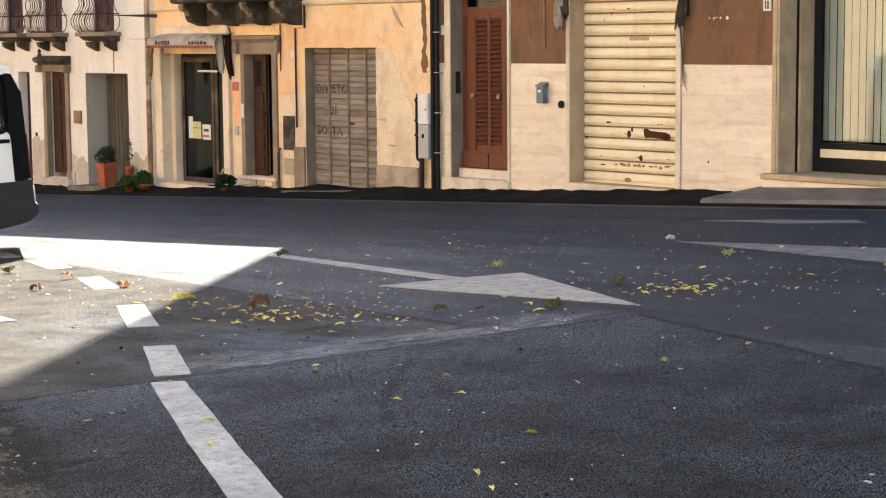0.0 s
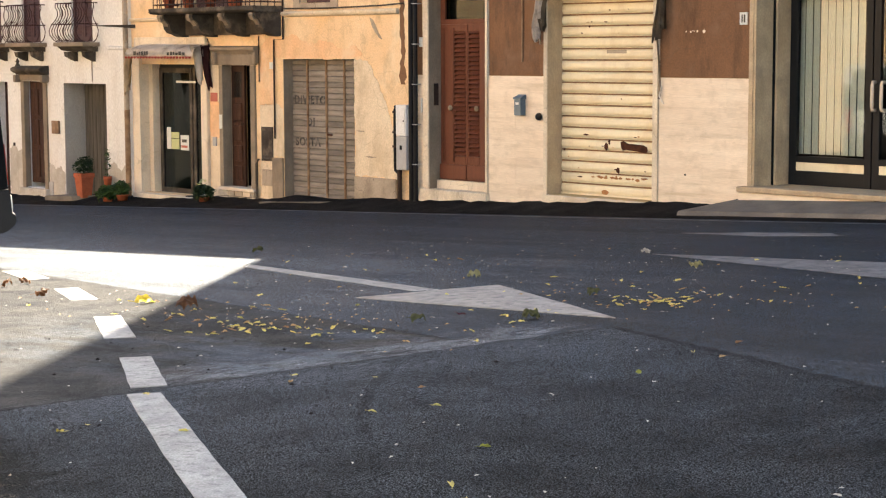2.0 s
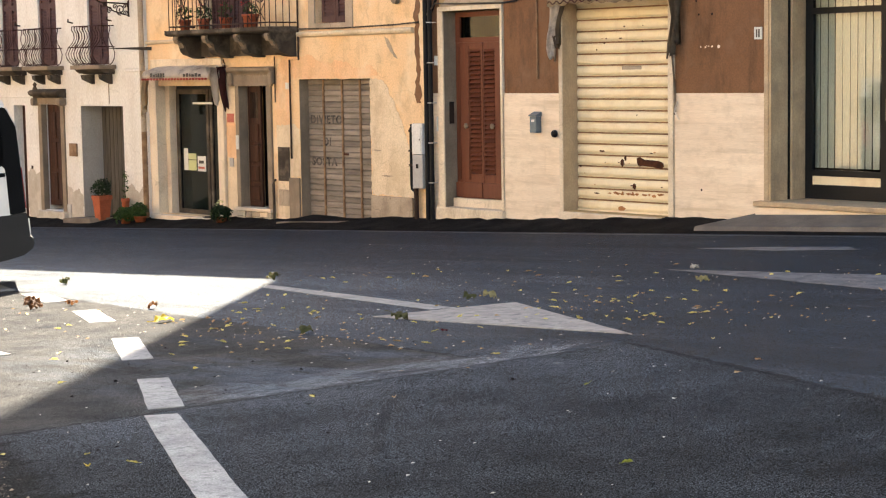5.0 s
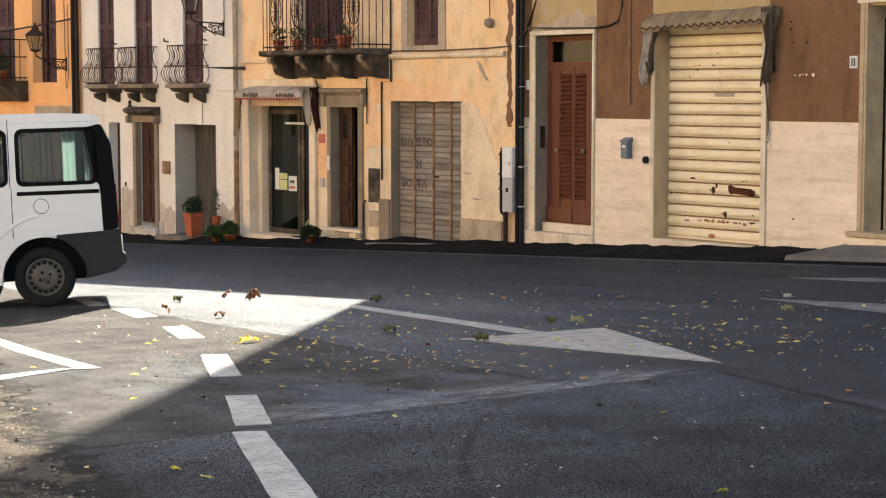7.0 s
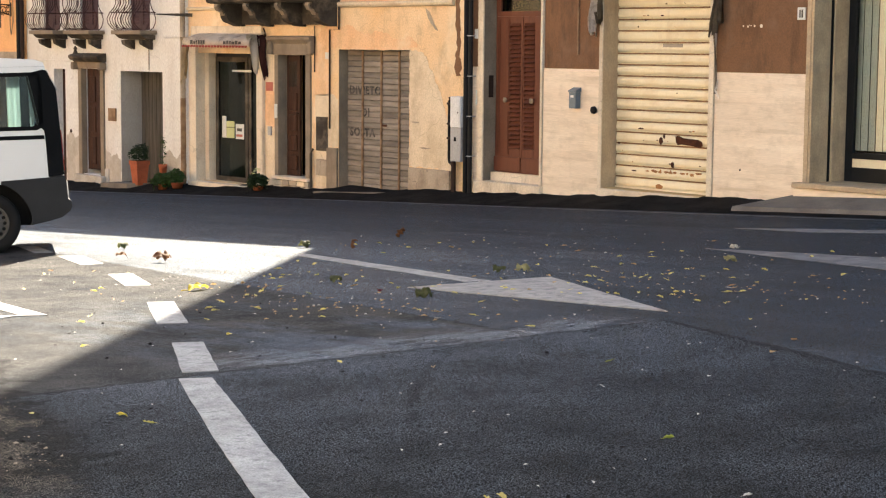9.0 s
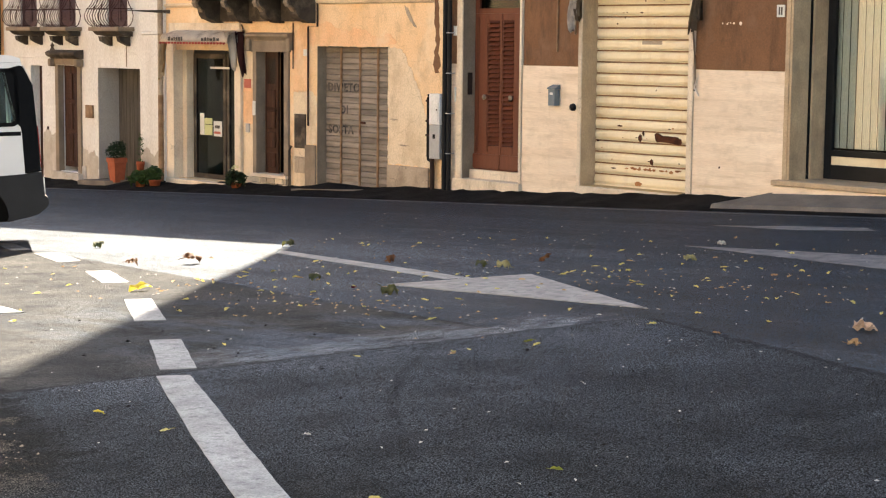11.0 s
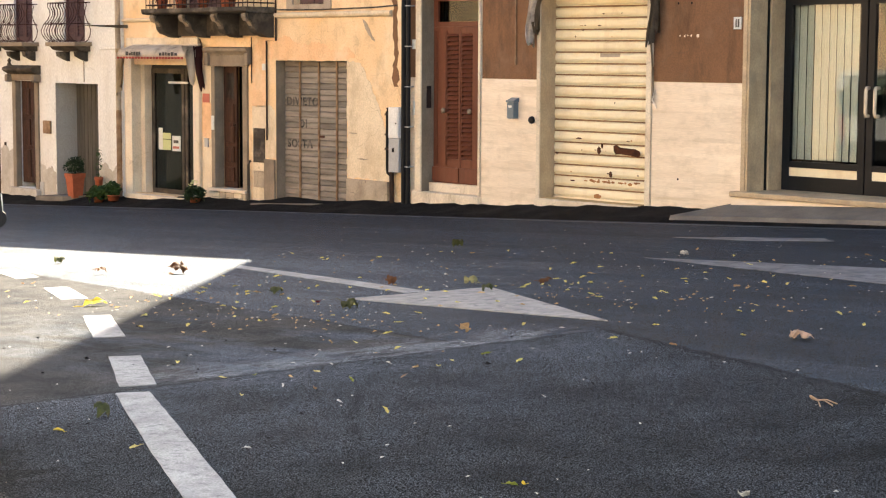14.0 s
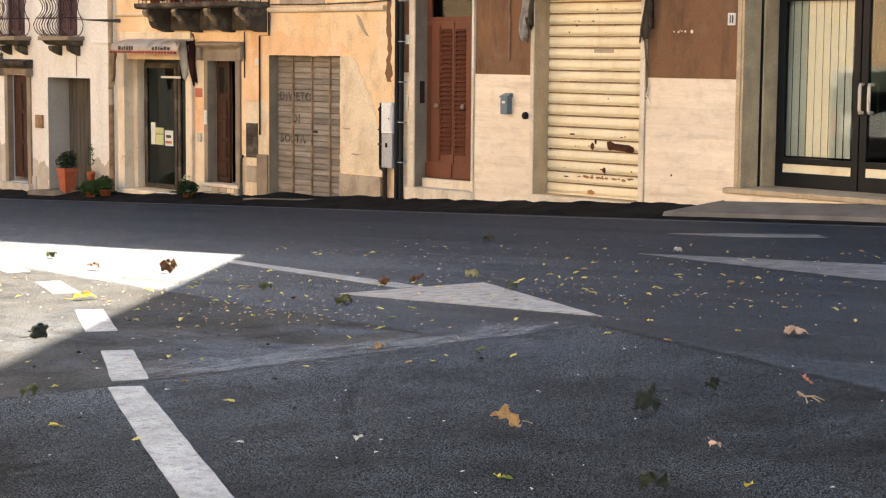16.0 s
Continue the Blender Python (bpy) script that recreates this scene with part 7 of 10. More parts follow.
stones("grit", 110, lambda rr: (rr.gauss(8.7, 1.5), rr.gauss(-11.0, 0.8)), (0.005, 0.011), M_TAR, "black specks of tar and grit on old asphalt", 4)
stones("grit", 60, lambda rr: (rr.uniform(9.5, 14.5), rr.uniform(-13.0, -8.5)), (0.005, 0.010), M_TAR, "black specks of grit on dark asphalt", 6)
stones("rubble", 420, verge, (0.003, 0.009), M_CEMENT, "pale loose rubble at the ragged edge of the paving", 5)
stones("rubble", 300, verge, (0.004, 0.010), M_TAR, "dark loose rubble at the ragged edge of the paving", 8)


def drift():
    """Two small drifts of leaves that lie together, then are blown apart."""
    rr = random.Random(77)
    kinds = ("YELLOW", "YELLOW", "ORANGE", "YELLOW", "PETAL", "ORANGE", "BROWN")
    for i in range(64):
        if i < 36:
            x, y = rr.gauss(8.75, 0.55), rr.gauss(-9.66, 0.14)
        else:
            x, y = rr.gauss(10.35, 0.16), rr.gauss(-7.35, 0.16)
        turn = rr.uniform(0, 360)
        lean = lambda: (rr.uniform(-22, 22), rr.uniform(-22, 22))
        far = (x - abs(rr.gauss(1.0, 1.6)), y + abs(rr.gauss(1.2, 1.3)))
        end = (far[0] - rr.gauss(0.1, 0.3), far[1] + rr.gauss(0.1, 0.3))
        p, q, r = lean(), lean(), lean()
        walk(small_leaf(rr.choice(kinds), rr.randrange(6)), [(0, lie(x, y, *p, turn)), (3.2, lie(x - 0.05, y + 0.02, *p, turn + 8)), (5.3, lie(*far, *q, turn + 55)), (9.2, lie(*far, *q, turn + 55)),
             (11.3, lie(*end, *r, turn + 90)), (16, lie(*end, *r, turn + 90))])


def motions():
    """Everything that moves but the camera: the wind-blown leaves."""
    drift()
    walk(small_leaf("YELLOW", 2), [(0, lie(6.18, -7.89, -8, -5, 269)), (3.2, lie(6.18, -7.89, -8, -5, 269)), (5.3, lie(6.42, -7.85, 10, -11, 321)), (9.2, lie(6.40, -7.83, 10, -11, 309)), (11.3, lie(6.52, -7.54, 13, -6, 342)), (16, lie(6.52, -7.54, 13, -6, 342))])
    walk(small_leaf("YELLOW", 1), [(0, lie(4.92, -6.39, -3, 12, 294)), (3.2, lie(4.92, -6.39, -3, 12, 294)), (5.3, lie(5.46, -6.31, -2, -10, 279)), (9.2, lie(5.46, -6.31, -2, -10, 279)), (11.3, lie(5.06, -5.97, -13, -9, 313)), (16, lie(5.06, -5.97, -13, -9, 313))])
    walk(small_leaf("YELLOW", 1), [(0, lie(7.18, -8.40, -8, -12, 99)), (3.2, lie(7.24, -8.33, -8, -12, 85)), (5.3, lie(7.40, -8.21, -0, -7, 159)), (9.2, lie(7.41, -8.29, -0, -7, 156)), (11.3, lie(7.65, -8.37, 14, -1, 128)), (16, lie(7.65, -8.37, 14, -1, 128))])
    walk(small_leaf("YELLOW", 1), [(0, lie(7.85, -8.91, -2, -8, 196)), (3.2, lie(7.80, -8.92, -2, -8, 204)), (5.3, lie(7.77, -8.84, -2, -7, 175)), (9.2, lie(7.77, -8.84, -2, -7, 175)), (11.3, lie(8.03, -8.79, 2, 13, 193)), (16, lie(8.03, -8.79, 2, 13, 193))])
    walk(small_leaf("ORANGE", 3), [(0, lie(7.87, -8.82, -8, 10, 81)), (3.2, lie(7.87, -8.82, -8, 10, 81)), (5.3, lie(8.60, -8.82, 8, 4, 119)), (9.2, lie(8.60, -8.82, 8, 4, 119)), (11.3, lie(8.43, -9.10, -6, 12, 174)), (16, lie(8.55, -9.13, -6, 12, 179))])
    walk(small_leaf("YELLOW", 0), [(0, lie(7.57, -9.24, 3, 7, 114)), (3.2, lie(7.57, -9.24, 3, 7, 114)), (5.3, lie(7.49, -9.19, -1, -1, 103)), (9.2, lie(7.49, -9.19, -1, -1, 103)), (11.3, lie(7.63, -8.95, -10, 3, 74)), (16, lie(7.63, -8.95, -10, 3, 74))])
    walk(small_leaf("YELLOW", 1), [(0, lie(8.19, -8.93, 11, -8, 219)), (3.2, lie(8.19, -8.93, 11, -8, 219)), (5.3, lie(7.80, -8.04, -1, 1, 162)), (9.2, lie(7.72, -8.03, -1, 1, 173)), (11.3, lie(7.98, -8.40, 3, -10, 145)), (16, lie(7.98, -8.40, 3, -10, 145))])
    walk(small_leaf("YELLOW", 2), [(0, lie(7.66, -9.49, -12, 1, 284)), (3.2, lie(7.66, -9.49, -12, 1, 284)), (5.3, lie(7.11, -8.62, -0, 13, 235)), (9.2, lie(7.17, -8.67, -0, 13, 235)), (11.3, lie(7.06, -8.42, -2, 10, 268)), (16, lie(7.10, -8.32, -2, 10, 262))])
    walk(small_leaf("YELLOW", 3), [(0, lie(7.80, -9.50, 8, -9, 197)), (3.2, lie(7.76, -9.50, 8, -9, 192)), (5.3, lie(8.01, -9.80, 1, 11, 222)), (9.2, lie(7.95, -9.82, 1, 11, 222)), (11.3, lie(8.24, -10.07, 6, -0, 171)), (16, lie(8.17, -9.98, 6, -0, 179))])
    walk(small_leaf("ORANGE", 5), [(0, lie(8.05, -9.47, -13, 11, 6)), (3.2, lie(8.05, -9.47, -13, 11, 6)), (5.3, lie(8.13, -7.90, 12, 0, -1)), (9.2, lie(8.13, -7.90, 12, 0, -1)), (11.3, lie(7.00, -8.37, 3, 14, -20)), (16, lie(7.00, -8.37, 3, 14, -20))])
    walk(small_leaf("YELLOW", 4), [(0, lie(8.18, -9.51, 11, -4, 73)), (3.2, lie(8.18, -9.51, 11, -4, 73)), (5.3, lie(8.26, -9.63, -3, 12, 35)), (9.2, lie(8.26, -9.63, -3, 12, 35)), (11.3, lie(11.47, -9.75, -13, -13, 89)), (16, lie(11.47, -9.75, -13, -13, 89))])
    walk(small_leaf("YELLOW", 0), [(0, lie(8.42, -9.62, 2, -0, 66)), (3.2, lie(8.42, -9.62, 2, -0, 66)), (5.3, lie(6.88, -11.00, -11, 4, 87)), (9.2, lie(6.88, -11.00, -11, 4, 87)), (11.3, lie(7.00, -11.25, -6, 12, 76)), (16, lie(7.00, -11.25, -6, 12, 76))])
    walk(small_leaf("YELLOW", 2), [(0, lie(8.39, -9.54, 7, 1, 136)), (3.2, lie(8.39, -9.54, 7, 1, 136)), (5.3, lie(7.12, -7.84, 13, -5, 129)), (9.2, lie(7.12, -7.84, 13, -5, 129)), (11.3, lie(7.16, -7.80, -1, 2, 168)), (16, lie(7.16, -7.80, -1, 2, 168))])
    walk(small_leaf("YELLOW", 4), [(0, lie(8.33, -9.39, 13, 14, 75)), (3.2, lie(8.33, -9.39, 13, 14, 75)), (5.3, lie(7.33, -8.06, -7, -8, 126)), (9.2, lie(7.33, -8.06, -7, -8, 126)), (11.3, lie(7.03, -7.91, -7, -6, 180)), (16, lie(6.99, -8.00, -7, -6, 181))])
    walk(small_leaf("YELLOW", 4), [(0, lie(8.64, -9.51, 1, -10, 46)), (3.2, lie(8.69, -9.47, 1, -10, 33)), (5.3, lie(8.71, -9.41, 14, -6, 93)), (9.2, lie(8.71, -9.41, 14, -6, 93)), (11.3, lie(8.66, -9.39, 13, 11, 119)), (16, lie(8.66, -9.39, 13, 11, 119))])
    walk(small_leaf("YELLOW", 4), [(0, lie(8.83, -9.57, -2, -8, 32)), (3.2, lie(8.83, -9.57, -2, -8, 32)), (5.3, lie(6.60, -8.34, 11, 0, 36)), (9.2, lie(6.60, -8.34, 11, 0, 36)), (11.3, lie(6.63, -8.48, -12, 13, 10)), (16, lie(6.63, -8.48, -12, 13, 10))])
    walk(small_leaf("YELLOW", 0), [(0, lie(9.03, -9.63, 10, 9, 24)), (3.2, lie(9.03, -9.63, 10, 9, 24)), (5.3, lie(9.04, -9.66, -9, 9, 84)), (9.2, lie(9.04, -9.66, -9, 9, 84)), (11.3, lie(9.07, -9.14, -3, 10, 124)), (16, lie(9.07, -9.14, -3, 10, 124))])
    walk(small_leaf("YELLOW", 2), [(0, lie(9.13, -9.68, 4, 11, 122)), (3.2, lie(9.13, -9.59, 4, 11, 133)), (5.3, lie(6.38, -8.27, 5, -5, 169)), (9.2, lie(6.38, -8.27, 5, -5, 169)), (11.3, lie(6.44, -7.99, 11, 11, 215)), (16, lie(6.44, -7.99, 11, 11, 215))])
    walk(small_leaf("YELLOW", 4), [(0, lie(9.14, -9.49, 13, 12, 133)), (3.2, lie(9.17, -9.56, 13, 12, 139)), (5.3, lie(6.67, -7.95, -13, 5, 113)), (9.2, lie(6.67, -7.95, -13, 5, 113)), (11.3, lie(6.60, -7.86, 0, 11, 152)), (16, lie(6.60, -7.86, 0, 11, 152))])
    walk(small_leaf("YELLOW", 2), [(0, lie(9.26, -9.53, -13, 7, 168)), (3.2, lie(9.26, -9.53, -13, 7, 168)), (5.3, lie(6.46, -8.07, 11, 7, 206)), (9.2, lie(6.41, -8.11, 11, 7, 192)), (11.3, lie(6.62, -8.42, -2, 13, 237)), (16, lie(6.62, -8.42, -2, 13, 237))])
    walk(small_leaf("ORANGE", 1), [(0, lie(9.35, -9.51, -2, -9, 196)), (3.2, lie(9.35, -9.51, -2, -9, 196)), (5.3, lie(9.43, -9.04, 7, -3, 211)), (9.2, lie(9.43, -9.04, 7, -3, 211)), (11.3, lie(8.71, -10.03, -7, 0, 155)), (16, lie(8.76, -10.05, -7, 0, 144))])
    walk(small_leaf("YELLOW", 2), [(0, lie(8.70, -9.10, 14, -9, -18)), (3.2, lie(8.65, -9.19, 14, -9, -6)), (5.3, lie(8.18, -7.32, -0, -11, -37)), (9.2, lie(8.18, -7.32, -0, -11, -37)), (11.3, lie(8.13, -7.42, -7, 10, -83)), (16, lie(8.13, -7.42, -7, 10, -83))])
    walk(small_leaf("PETAL", 5), [(0, lie(8.93, -9.08, 7, 5, 114)), (3.2, lie(8.93, -9.08, 7, 5, 114)), (5.3, lie(8.52, -9.83, 8, 5, 85)), (9.2, lie(8.52, -9.83, 8, 5, 85)), (11.3, lie(10.44, -9.78, 8, 10, 143)), (16, lie(10.54, -9.75, 8, 10, 130))])
    walk(small_leaf("YELLOW", 1), [(0, lie(8.48, -8.48, 13, -12, 295)), (3.2, lie(8.48, -8.48, 13, -12, 295)), (5.3, lie(8.19, -8.01, -11, -8, 251)), (9.2, lie(8.19, -8.01, -11, -8, 251)), (11.3, lie(7.92, -7.30, -4, 7, 292)), (16, lie(7.92, -7.30, -4, 7, 292))])
    walk(small_leaf("YELLOW", 1), [(0, lie(9.63, -9.36, -4, 10, 159)), (3.2, lie(9.63, -9.36, -4, 10, 159)), (5.3, lie(9.69, -9.02, -11, -8, 219)), (9.2, lie(9.77, -9.01, -11, -8, 208)), (11.3, lie(9.53, -8.93, -6, 5, 198)), (16, lie(9.53, -8.93, -6, 5, 198))])
    walk(small_leaf("YELLOW", 5), [(0, lie(9.74, -9.39, -9, 14, 303)), (3.2, lie(9.74, -9.39, -9, 14, 303)), (5.3, lie(5.54, -9.96, -1, 7, 354)), (9.2, lie(5.54, -9.96, -1, 7, 354)), (11.3, lie(5.44, -9.84, 3, -12, 303)), (16, lie(5.53, -9.80, 3, -12, 313))])
    walk(small_leaf("YELLOW", 1), [(0, lie(9.86, -9.42, 3, 6, 159)), (3.2, lie(9.86, -9.42, 3, 6, 159)), (5.3, lie(5.44, -7.25, -13, -9, 133)), (9.2, lie(5.44, -7.25, -13, -9, 133)), (11.3, lie(5.57, -7.48, -9, -4, 154)), (16, lie(5.57, -7.48, -9, -4, 154))])
    walk(small_leaf("YELLOW", 2), [(0, lie(9.67, -9.49, 13, -13, 173)), (3.2, lie(9.67, -9.49, 13, -13, 173)), (5.3, lie(6.34, -8.14, 9, -12, 188)), (9.2, lie(6.30, -8.16, 9, -12, 178)), (11.3, lie(6.12, -8.01, 9, 1, 170)), (16, lie(6.12, -8.01, 9, 1, 170))])
    walk(small_leaf("YELLOW", 4), [(0, lie(8.70, -10.06, -9, 3, 29)), (3.2, lie(8.70, -10.06, -9, 3, 29)), (5.3, lie(7.89, -10.77, 7, 1, 60)), (9.2, lie(7.93, -10.79, 7, 1, 46)), (11.3, lie(7.77, -11.04, -4, 3, 110)), (16, lie(7.77, -11.04, -4, 3, 110))])
    walk(small_leaf("YELLOW", 3), [(0, lie(8.93, -10.06, -13, -8, 305)), (3.2, lie(8.92, -10.11, -13, -8, 313)), (5.3, lie(9.29, -10.55, -12, -11, 352)), (9.2, lie(9.29, -10.55, -12, -11, 352)), (11.3, lie(9.91, -10.85, -12, 1, 333)), (16, lie(9.89, -10.89, -12, 1, 319))])
    walk(small_leaf("YELLOW", 0), [(0, lie(8.82, -9.74, -2, -10, -24)), (3.2, lie(8.82, -9.74, -2, -10, -24)), (5.3, lie(6.88, -7.82, -6, 2, -70)), (9.2, lie(6.88, -7.82, -6, 2, -70)), (11.3, lie(7.08, -7.65, -10, 7, -65)), (16, lie(7.08, -7.65, -10, 7, -65))])
    walk(small_leaf("YELLOW", 1), [(0, lie(8.50, -10.05, 1, -7, 204)), (3.2, lie(8.46, -10.11, 1, -7, 205)), (5.3, lie(8.51, -10.20, 2, 2, 167)), (9.2, lie(8.51, -10.20, 2, 2, 167)), (11.3, lie(10.09, -9.75, 13, -1, 147)), (16, lie(10.09, -9.75, 13, -1, 147))])
    walk(small_leaf("YELLOW", 2), [(0, lie(9.86, -10.00, 1, 3, 226)), (3.2, lie(9.86, -10.00, 1, 3, 226)), (5.3, lie(8.97, -11.38, -7, 11, 243)), (9.2, lie(9.04, -11.39, -7, 11, 237)), (11.3, lie(11.25, -10.14, 1, -13, 296)), (16, lie(11.25, -10.14, 1, -13, 296))])
    walk(small_leaf("YELLOW", 1), [(0, lie(6.33, -6.62, 4, -3, 150)), (3.2, lie(6.33, -6.62, 4, -3, 150)), (5.3, lie(5.81, -7.34, -4, -13, 112)), (9.2, lie(5.81, -7.34, -4, -13, 112)), (11.3, lie(6.03, -7.25, 5, -13, 79)), (16, lie(6.03, -7.25, 5, -13, 79))])
    walk(small_leaf("PETAL", 1), [(0, lie(5.92, -6.51, -4, 7, 9)), (3.2, lie(5.92, -6.51, -4, 7, 9)), (5.3, lie(5.45, -5.80, 6, -3, -41)), (9.2, lie(5.45, -5.80, 6, -3, -41)), (11.3, lie(6.33, -3.38, -6, -10, -46)), (16, lie(6.33, -3.38, -6, -10, -46))])
    walk(small_leaf("ORANGE", 2), [(0, lie(7.32, -7.71, -5, 8, 192)), (3.2, lie(7.32, -7.71, -5, 8, 192)), (5.3, lie(7.81, -7.13, -3, 0, 141)), (9.2, lie(7.81, -7.13, -3, 0, 141)), (11.3, lie(7.64, -7.46, -8, 10, 101)), (16, lie(7.64, -7.46, -8, 10, 101))])
    walk(small_leaf("PETAL", 4), [(0, lie(7.80, -8.01, 4, 5, 285)), (3.2, lie(7.85, -8.06, 4, 5, 280)), (5.3, lie(7.14, -6.20, -2, -2, 326)), (9.2, lie(7.24, -6.19, -2, -2, 332)), (11.3, lie(6.06, -7.37, 7, -1, 355)), (16, lie(6.03, -7.34, 7, -1, 348))])
    walk(small_leaf("YELLOW", 5), [(0, lie(5.73, -5.37, 12, 13, 340)), (3.2, lie(5.73, -5.37, 12, 13, 340)), (5.3, lie(5.29, -5.06, -3, -1, 354)), (9.2, lie(5.29, -5.06, -3, -1, 354)), (11.3, lie(5.53, -4.76, -13, 8, 346)), (16, lie(5.53, -4.76, -13, 8, 346))])
    walk(small_leaf("YELLOW", 4), [(0, lie(6.24, -5.72, -14, 13, 108)), (3.2, lie(6.24, -5.72, -14, 13, 108)), (5.3, lie(6.21, -4.96, 8, -10, 146)), (9.2, lie(6.21, -4.96, 8, -10, 146)), (11.3, lie(6.00, -4.46, -12, -12, 139)), (16, lie(6.00, -4.46, -12, -12, 139))])
    walk(small_leaf("PETAL", 4), [(0, lie(4.93, -5.26, 3, -9, -37)), (3.2, lie(4.95, -5.16, 3, -9, -51)), (5.3, lie(4.24, -5.56, -0, -4, -28)), (9.2, lie(4.24, -5.56, -0, -4, -28)), (11.3, lie(4.12, -5.70, -5, 4, -74)), (16, lie(4.15, -5.73, -5, 4, -78))])
    walk(small_leaf("YELLOW", 5), [(0, lie(10.87, -10.89, 8, -12, 46)), (3.2, lie(10.81, -10.82, 8, -12, 59)), (5.3, lie(10.87, -10.87, 7, 6, -4)), (9.2, lie(10.77, -10.83, 7, 6, 3)), (11.3, lie(10.87, -10.64, 0, -3, 20)), (16, lie(10.85, -10.67, 0, -3, 21))])
    walk(small_leaf("ORANGE", 4), [(0, lie(10.99, -10.99, -2, 12, 162)), (3.2, lie(10.99, -10.99, -2, 12, 162)), (5.3, lie(11.32, -10.65, -7, 5, 142)), (9.2, lie(11.32, -10.65, -7, 5, 142)), (11.3, lie(11.18, -10.24, -11, 0, 104)), (16, lie(11.18, -10.24, -11, 0, 104))])
    walk(small_leaf("YELLOW", 5), [(0, lie(11.26, -10.65, 4, 3, 158)), (3.2, lie(11.26, -10.65, 4, 3, 158)), (5.3, lie(5.22, -4.92, -5, -12, 154)), (9.2, lie(5.20, -4.84, -5, -12, 164)), (11.3, lie(5.43, -4.82, 8, -9, 191)), (16, lie(5.43, -4.82, 8, -9, 191))])
    walk(small_leaf("YELLOW", 0), [(0, lie(12.06, -11.34, -4, 9, 65)), (3.2, lie(12.06, -11.34, -4, 9, 65)), (5.3, lie(4.47, -5.70, 7, 10, 64)), (9.2, lie(4.53, -5.60, 7, 10, 71)), (11.3, lie(4.89, -5.85, 12, -9, 69)), (16, lie(4.89, -5.85, 12, -9, 69))])
    walk(small_leaf("BROWN", 2), [(0, lie(11.72, -10.74, -2, 7, 192)), (3.2, lie(11.72, -10.74, -2, 7, 192)), (5.3, lie(4.27, -9.11, -12, -1, 165)), (9.2, lie(4.27, -9.02, -12, -1, 163)), (11.3, lie(4.46, -8.79, 13, 3, 183)), (16, lie(4.46, -8.79, 13, 3, 183))])
    walk(small_leaf("YELLOW", 5), [(0, lie(11.22, -12.33, 3, 3, 155)), (3.2, lie(11.22, -12.33, 3, 3, 155)), (5.3, lie(10.95, -12.73, -9, -5, 171)), (9.2, lie(10.95, -12.73, -9, -5, 171)), (11.3, lie(11.15, -9.95, 5, -6, 143)), (16, lie(11.15, -9.95, 5, -6, 143))])
    walk(small_leaf("YELLOW", 5), [(0, lie(11.29, -12.50, 8, 1, 236)), (3.2, lie(11.29, -12.50, 8, 1, 236)), (5.3, lie(11.32, -12.48, 7, 14, 182)), (9.2, lie(11.32, -12.48, 7, 14, 182)), (11.3, lie(11.31, -12.46, 8, -7, 175)), (16, lie(11.31, -12.46, 8, -7, 175))])
    walk(small_leaf("YELLOW", 1), [(0, lie(11.73, -12.15, 14, 7, 196)), (3.2, lie(11.73, -12.15, 14, 7, 196)), (5.3, lie(11.66, -12.49, 8, -11, 228)), (9.2, lie(11.58, -12.50, 8, -11, 236)), (11.3, lie(11.95, -12.52, -12, 5, 267)), (16, lie(11.94, -12.43, -12, 5, 274))])
    walk(small_leaf("YELLOW", 0), [(0, lie(10.67, -11.66, -6, -9, 195)), (3.2, lie(10.67, -11.66, -6, -9, 195)), (5.3, lie(8.91, -11.99, 13, 9, 168)), (9.2, lie(8.91, -11.99, 13, 9, 168)), (11.3, lie(8.77, -12.06, -12, -5, 173)), (16, lie(8.77, -12.06, -12, -5, 173))])
    walk(small_leaf("YELLOW", 0), [(0, lie(6.39, -9.14, -7, -7, 296)), (3.2, lie(6.39, -9.14, -7, -7, 296)), (5.3, lie(6.03, -9.56, 2, -7, 248)), (9.2, lie(6.03, -9.56, 2, -7, 248)), (11.3, lie(5.97, -9.61, 6, 13, 241)), (16, lie(5.97, -9.61, 6, 13, 241))])
    walk(small_leaf("YELLOW", 1), [(0, lie(7.23, -9.71, -1, -9, 284)), (3.2, lie(7.23, -9.71, -1, -9, 284)), (5.3, lie(7.67, -10.58, 5, 3, 311)), (9.2, lie(7.67, -10.58, 5, 3, 311)), (11.3, lie(7.25, -10.73, 6, 1, 346)), (16, lie(7.18, -10.74, 6, 1, 333))])
    walk(small_leaf("YELLOW", 4), [(0, lie(6.02, -9.74, 1, 10, 123)), (3.2, lie(6.07, -9.71, 1, 10, 116)), (5.3, lie(6.18, -9.70, 11, 10, 98)), (9.2, lie(6.18, -9.70, 11, 10, 98)), (11.3, lie(6.31, -10.07, -8, -3, 72)), (16, lie(6.31, -10.07, -8, -3, 72))])
    walk(small_leaf("ORANGE", 3), [(0, lie(6.31, -5.56, -8, -11, 338)), (3.2, lie(6.27, -5.60, -8, -11, 328)), (5.3, lie(6.46, -4.92, -3, -4, 392)), (9.2, lie(6.39, -4.91, -3, -4, 381)), (11.3, lie(5.87, -4.81, -4, -4, 375)), (16, lie(5.87, -4.81, -4, -4, 375))])
    walk(small_leaf("BROWN", 3), [(0, lie(6.38, -5.55, 5, -9, 210)), (3.2, lie(6.38, -5.55, 5, -9, 210)), (5.3, lie(6.92, -5.25, 9, 13, 205)), (9.2, lie(6.92, -5.25, 9, 13, 205)), (11.3, lie(9.38, -3.48, -9, -9, 232)), (16, lie(9.38, -3.48, -9, -9, 232))])
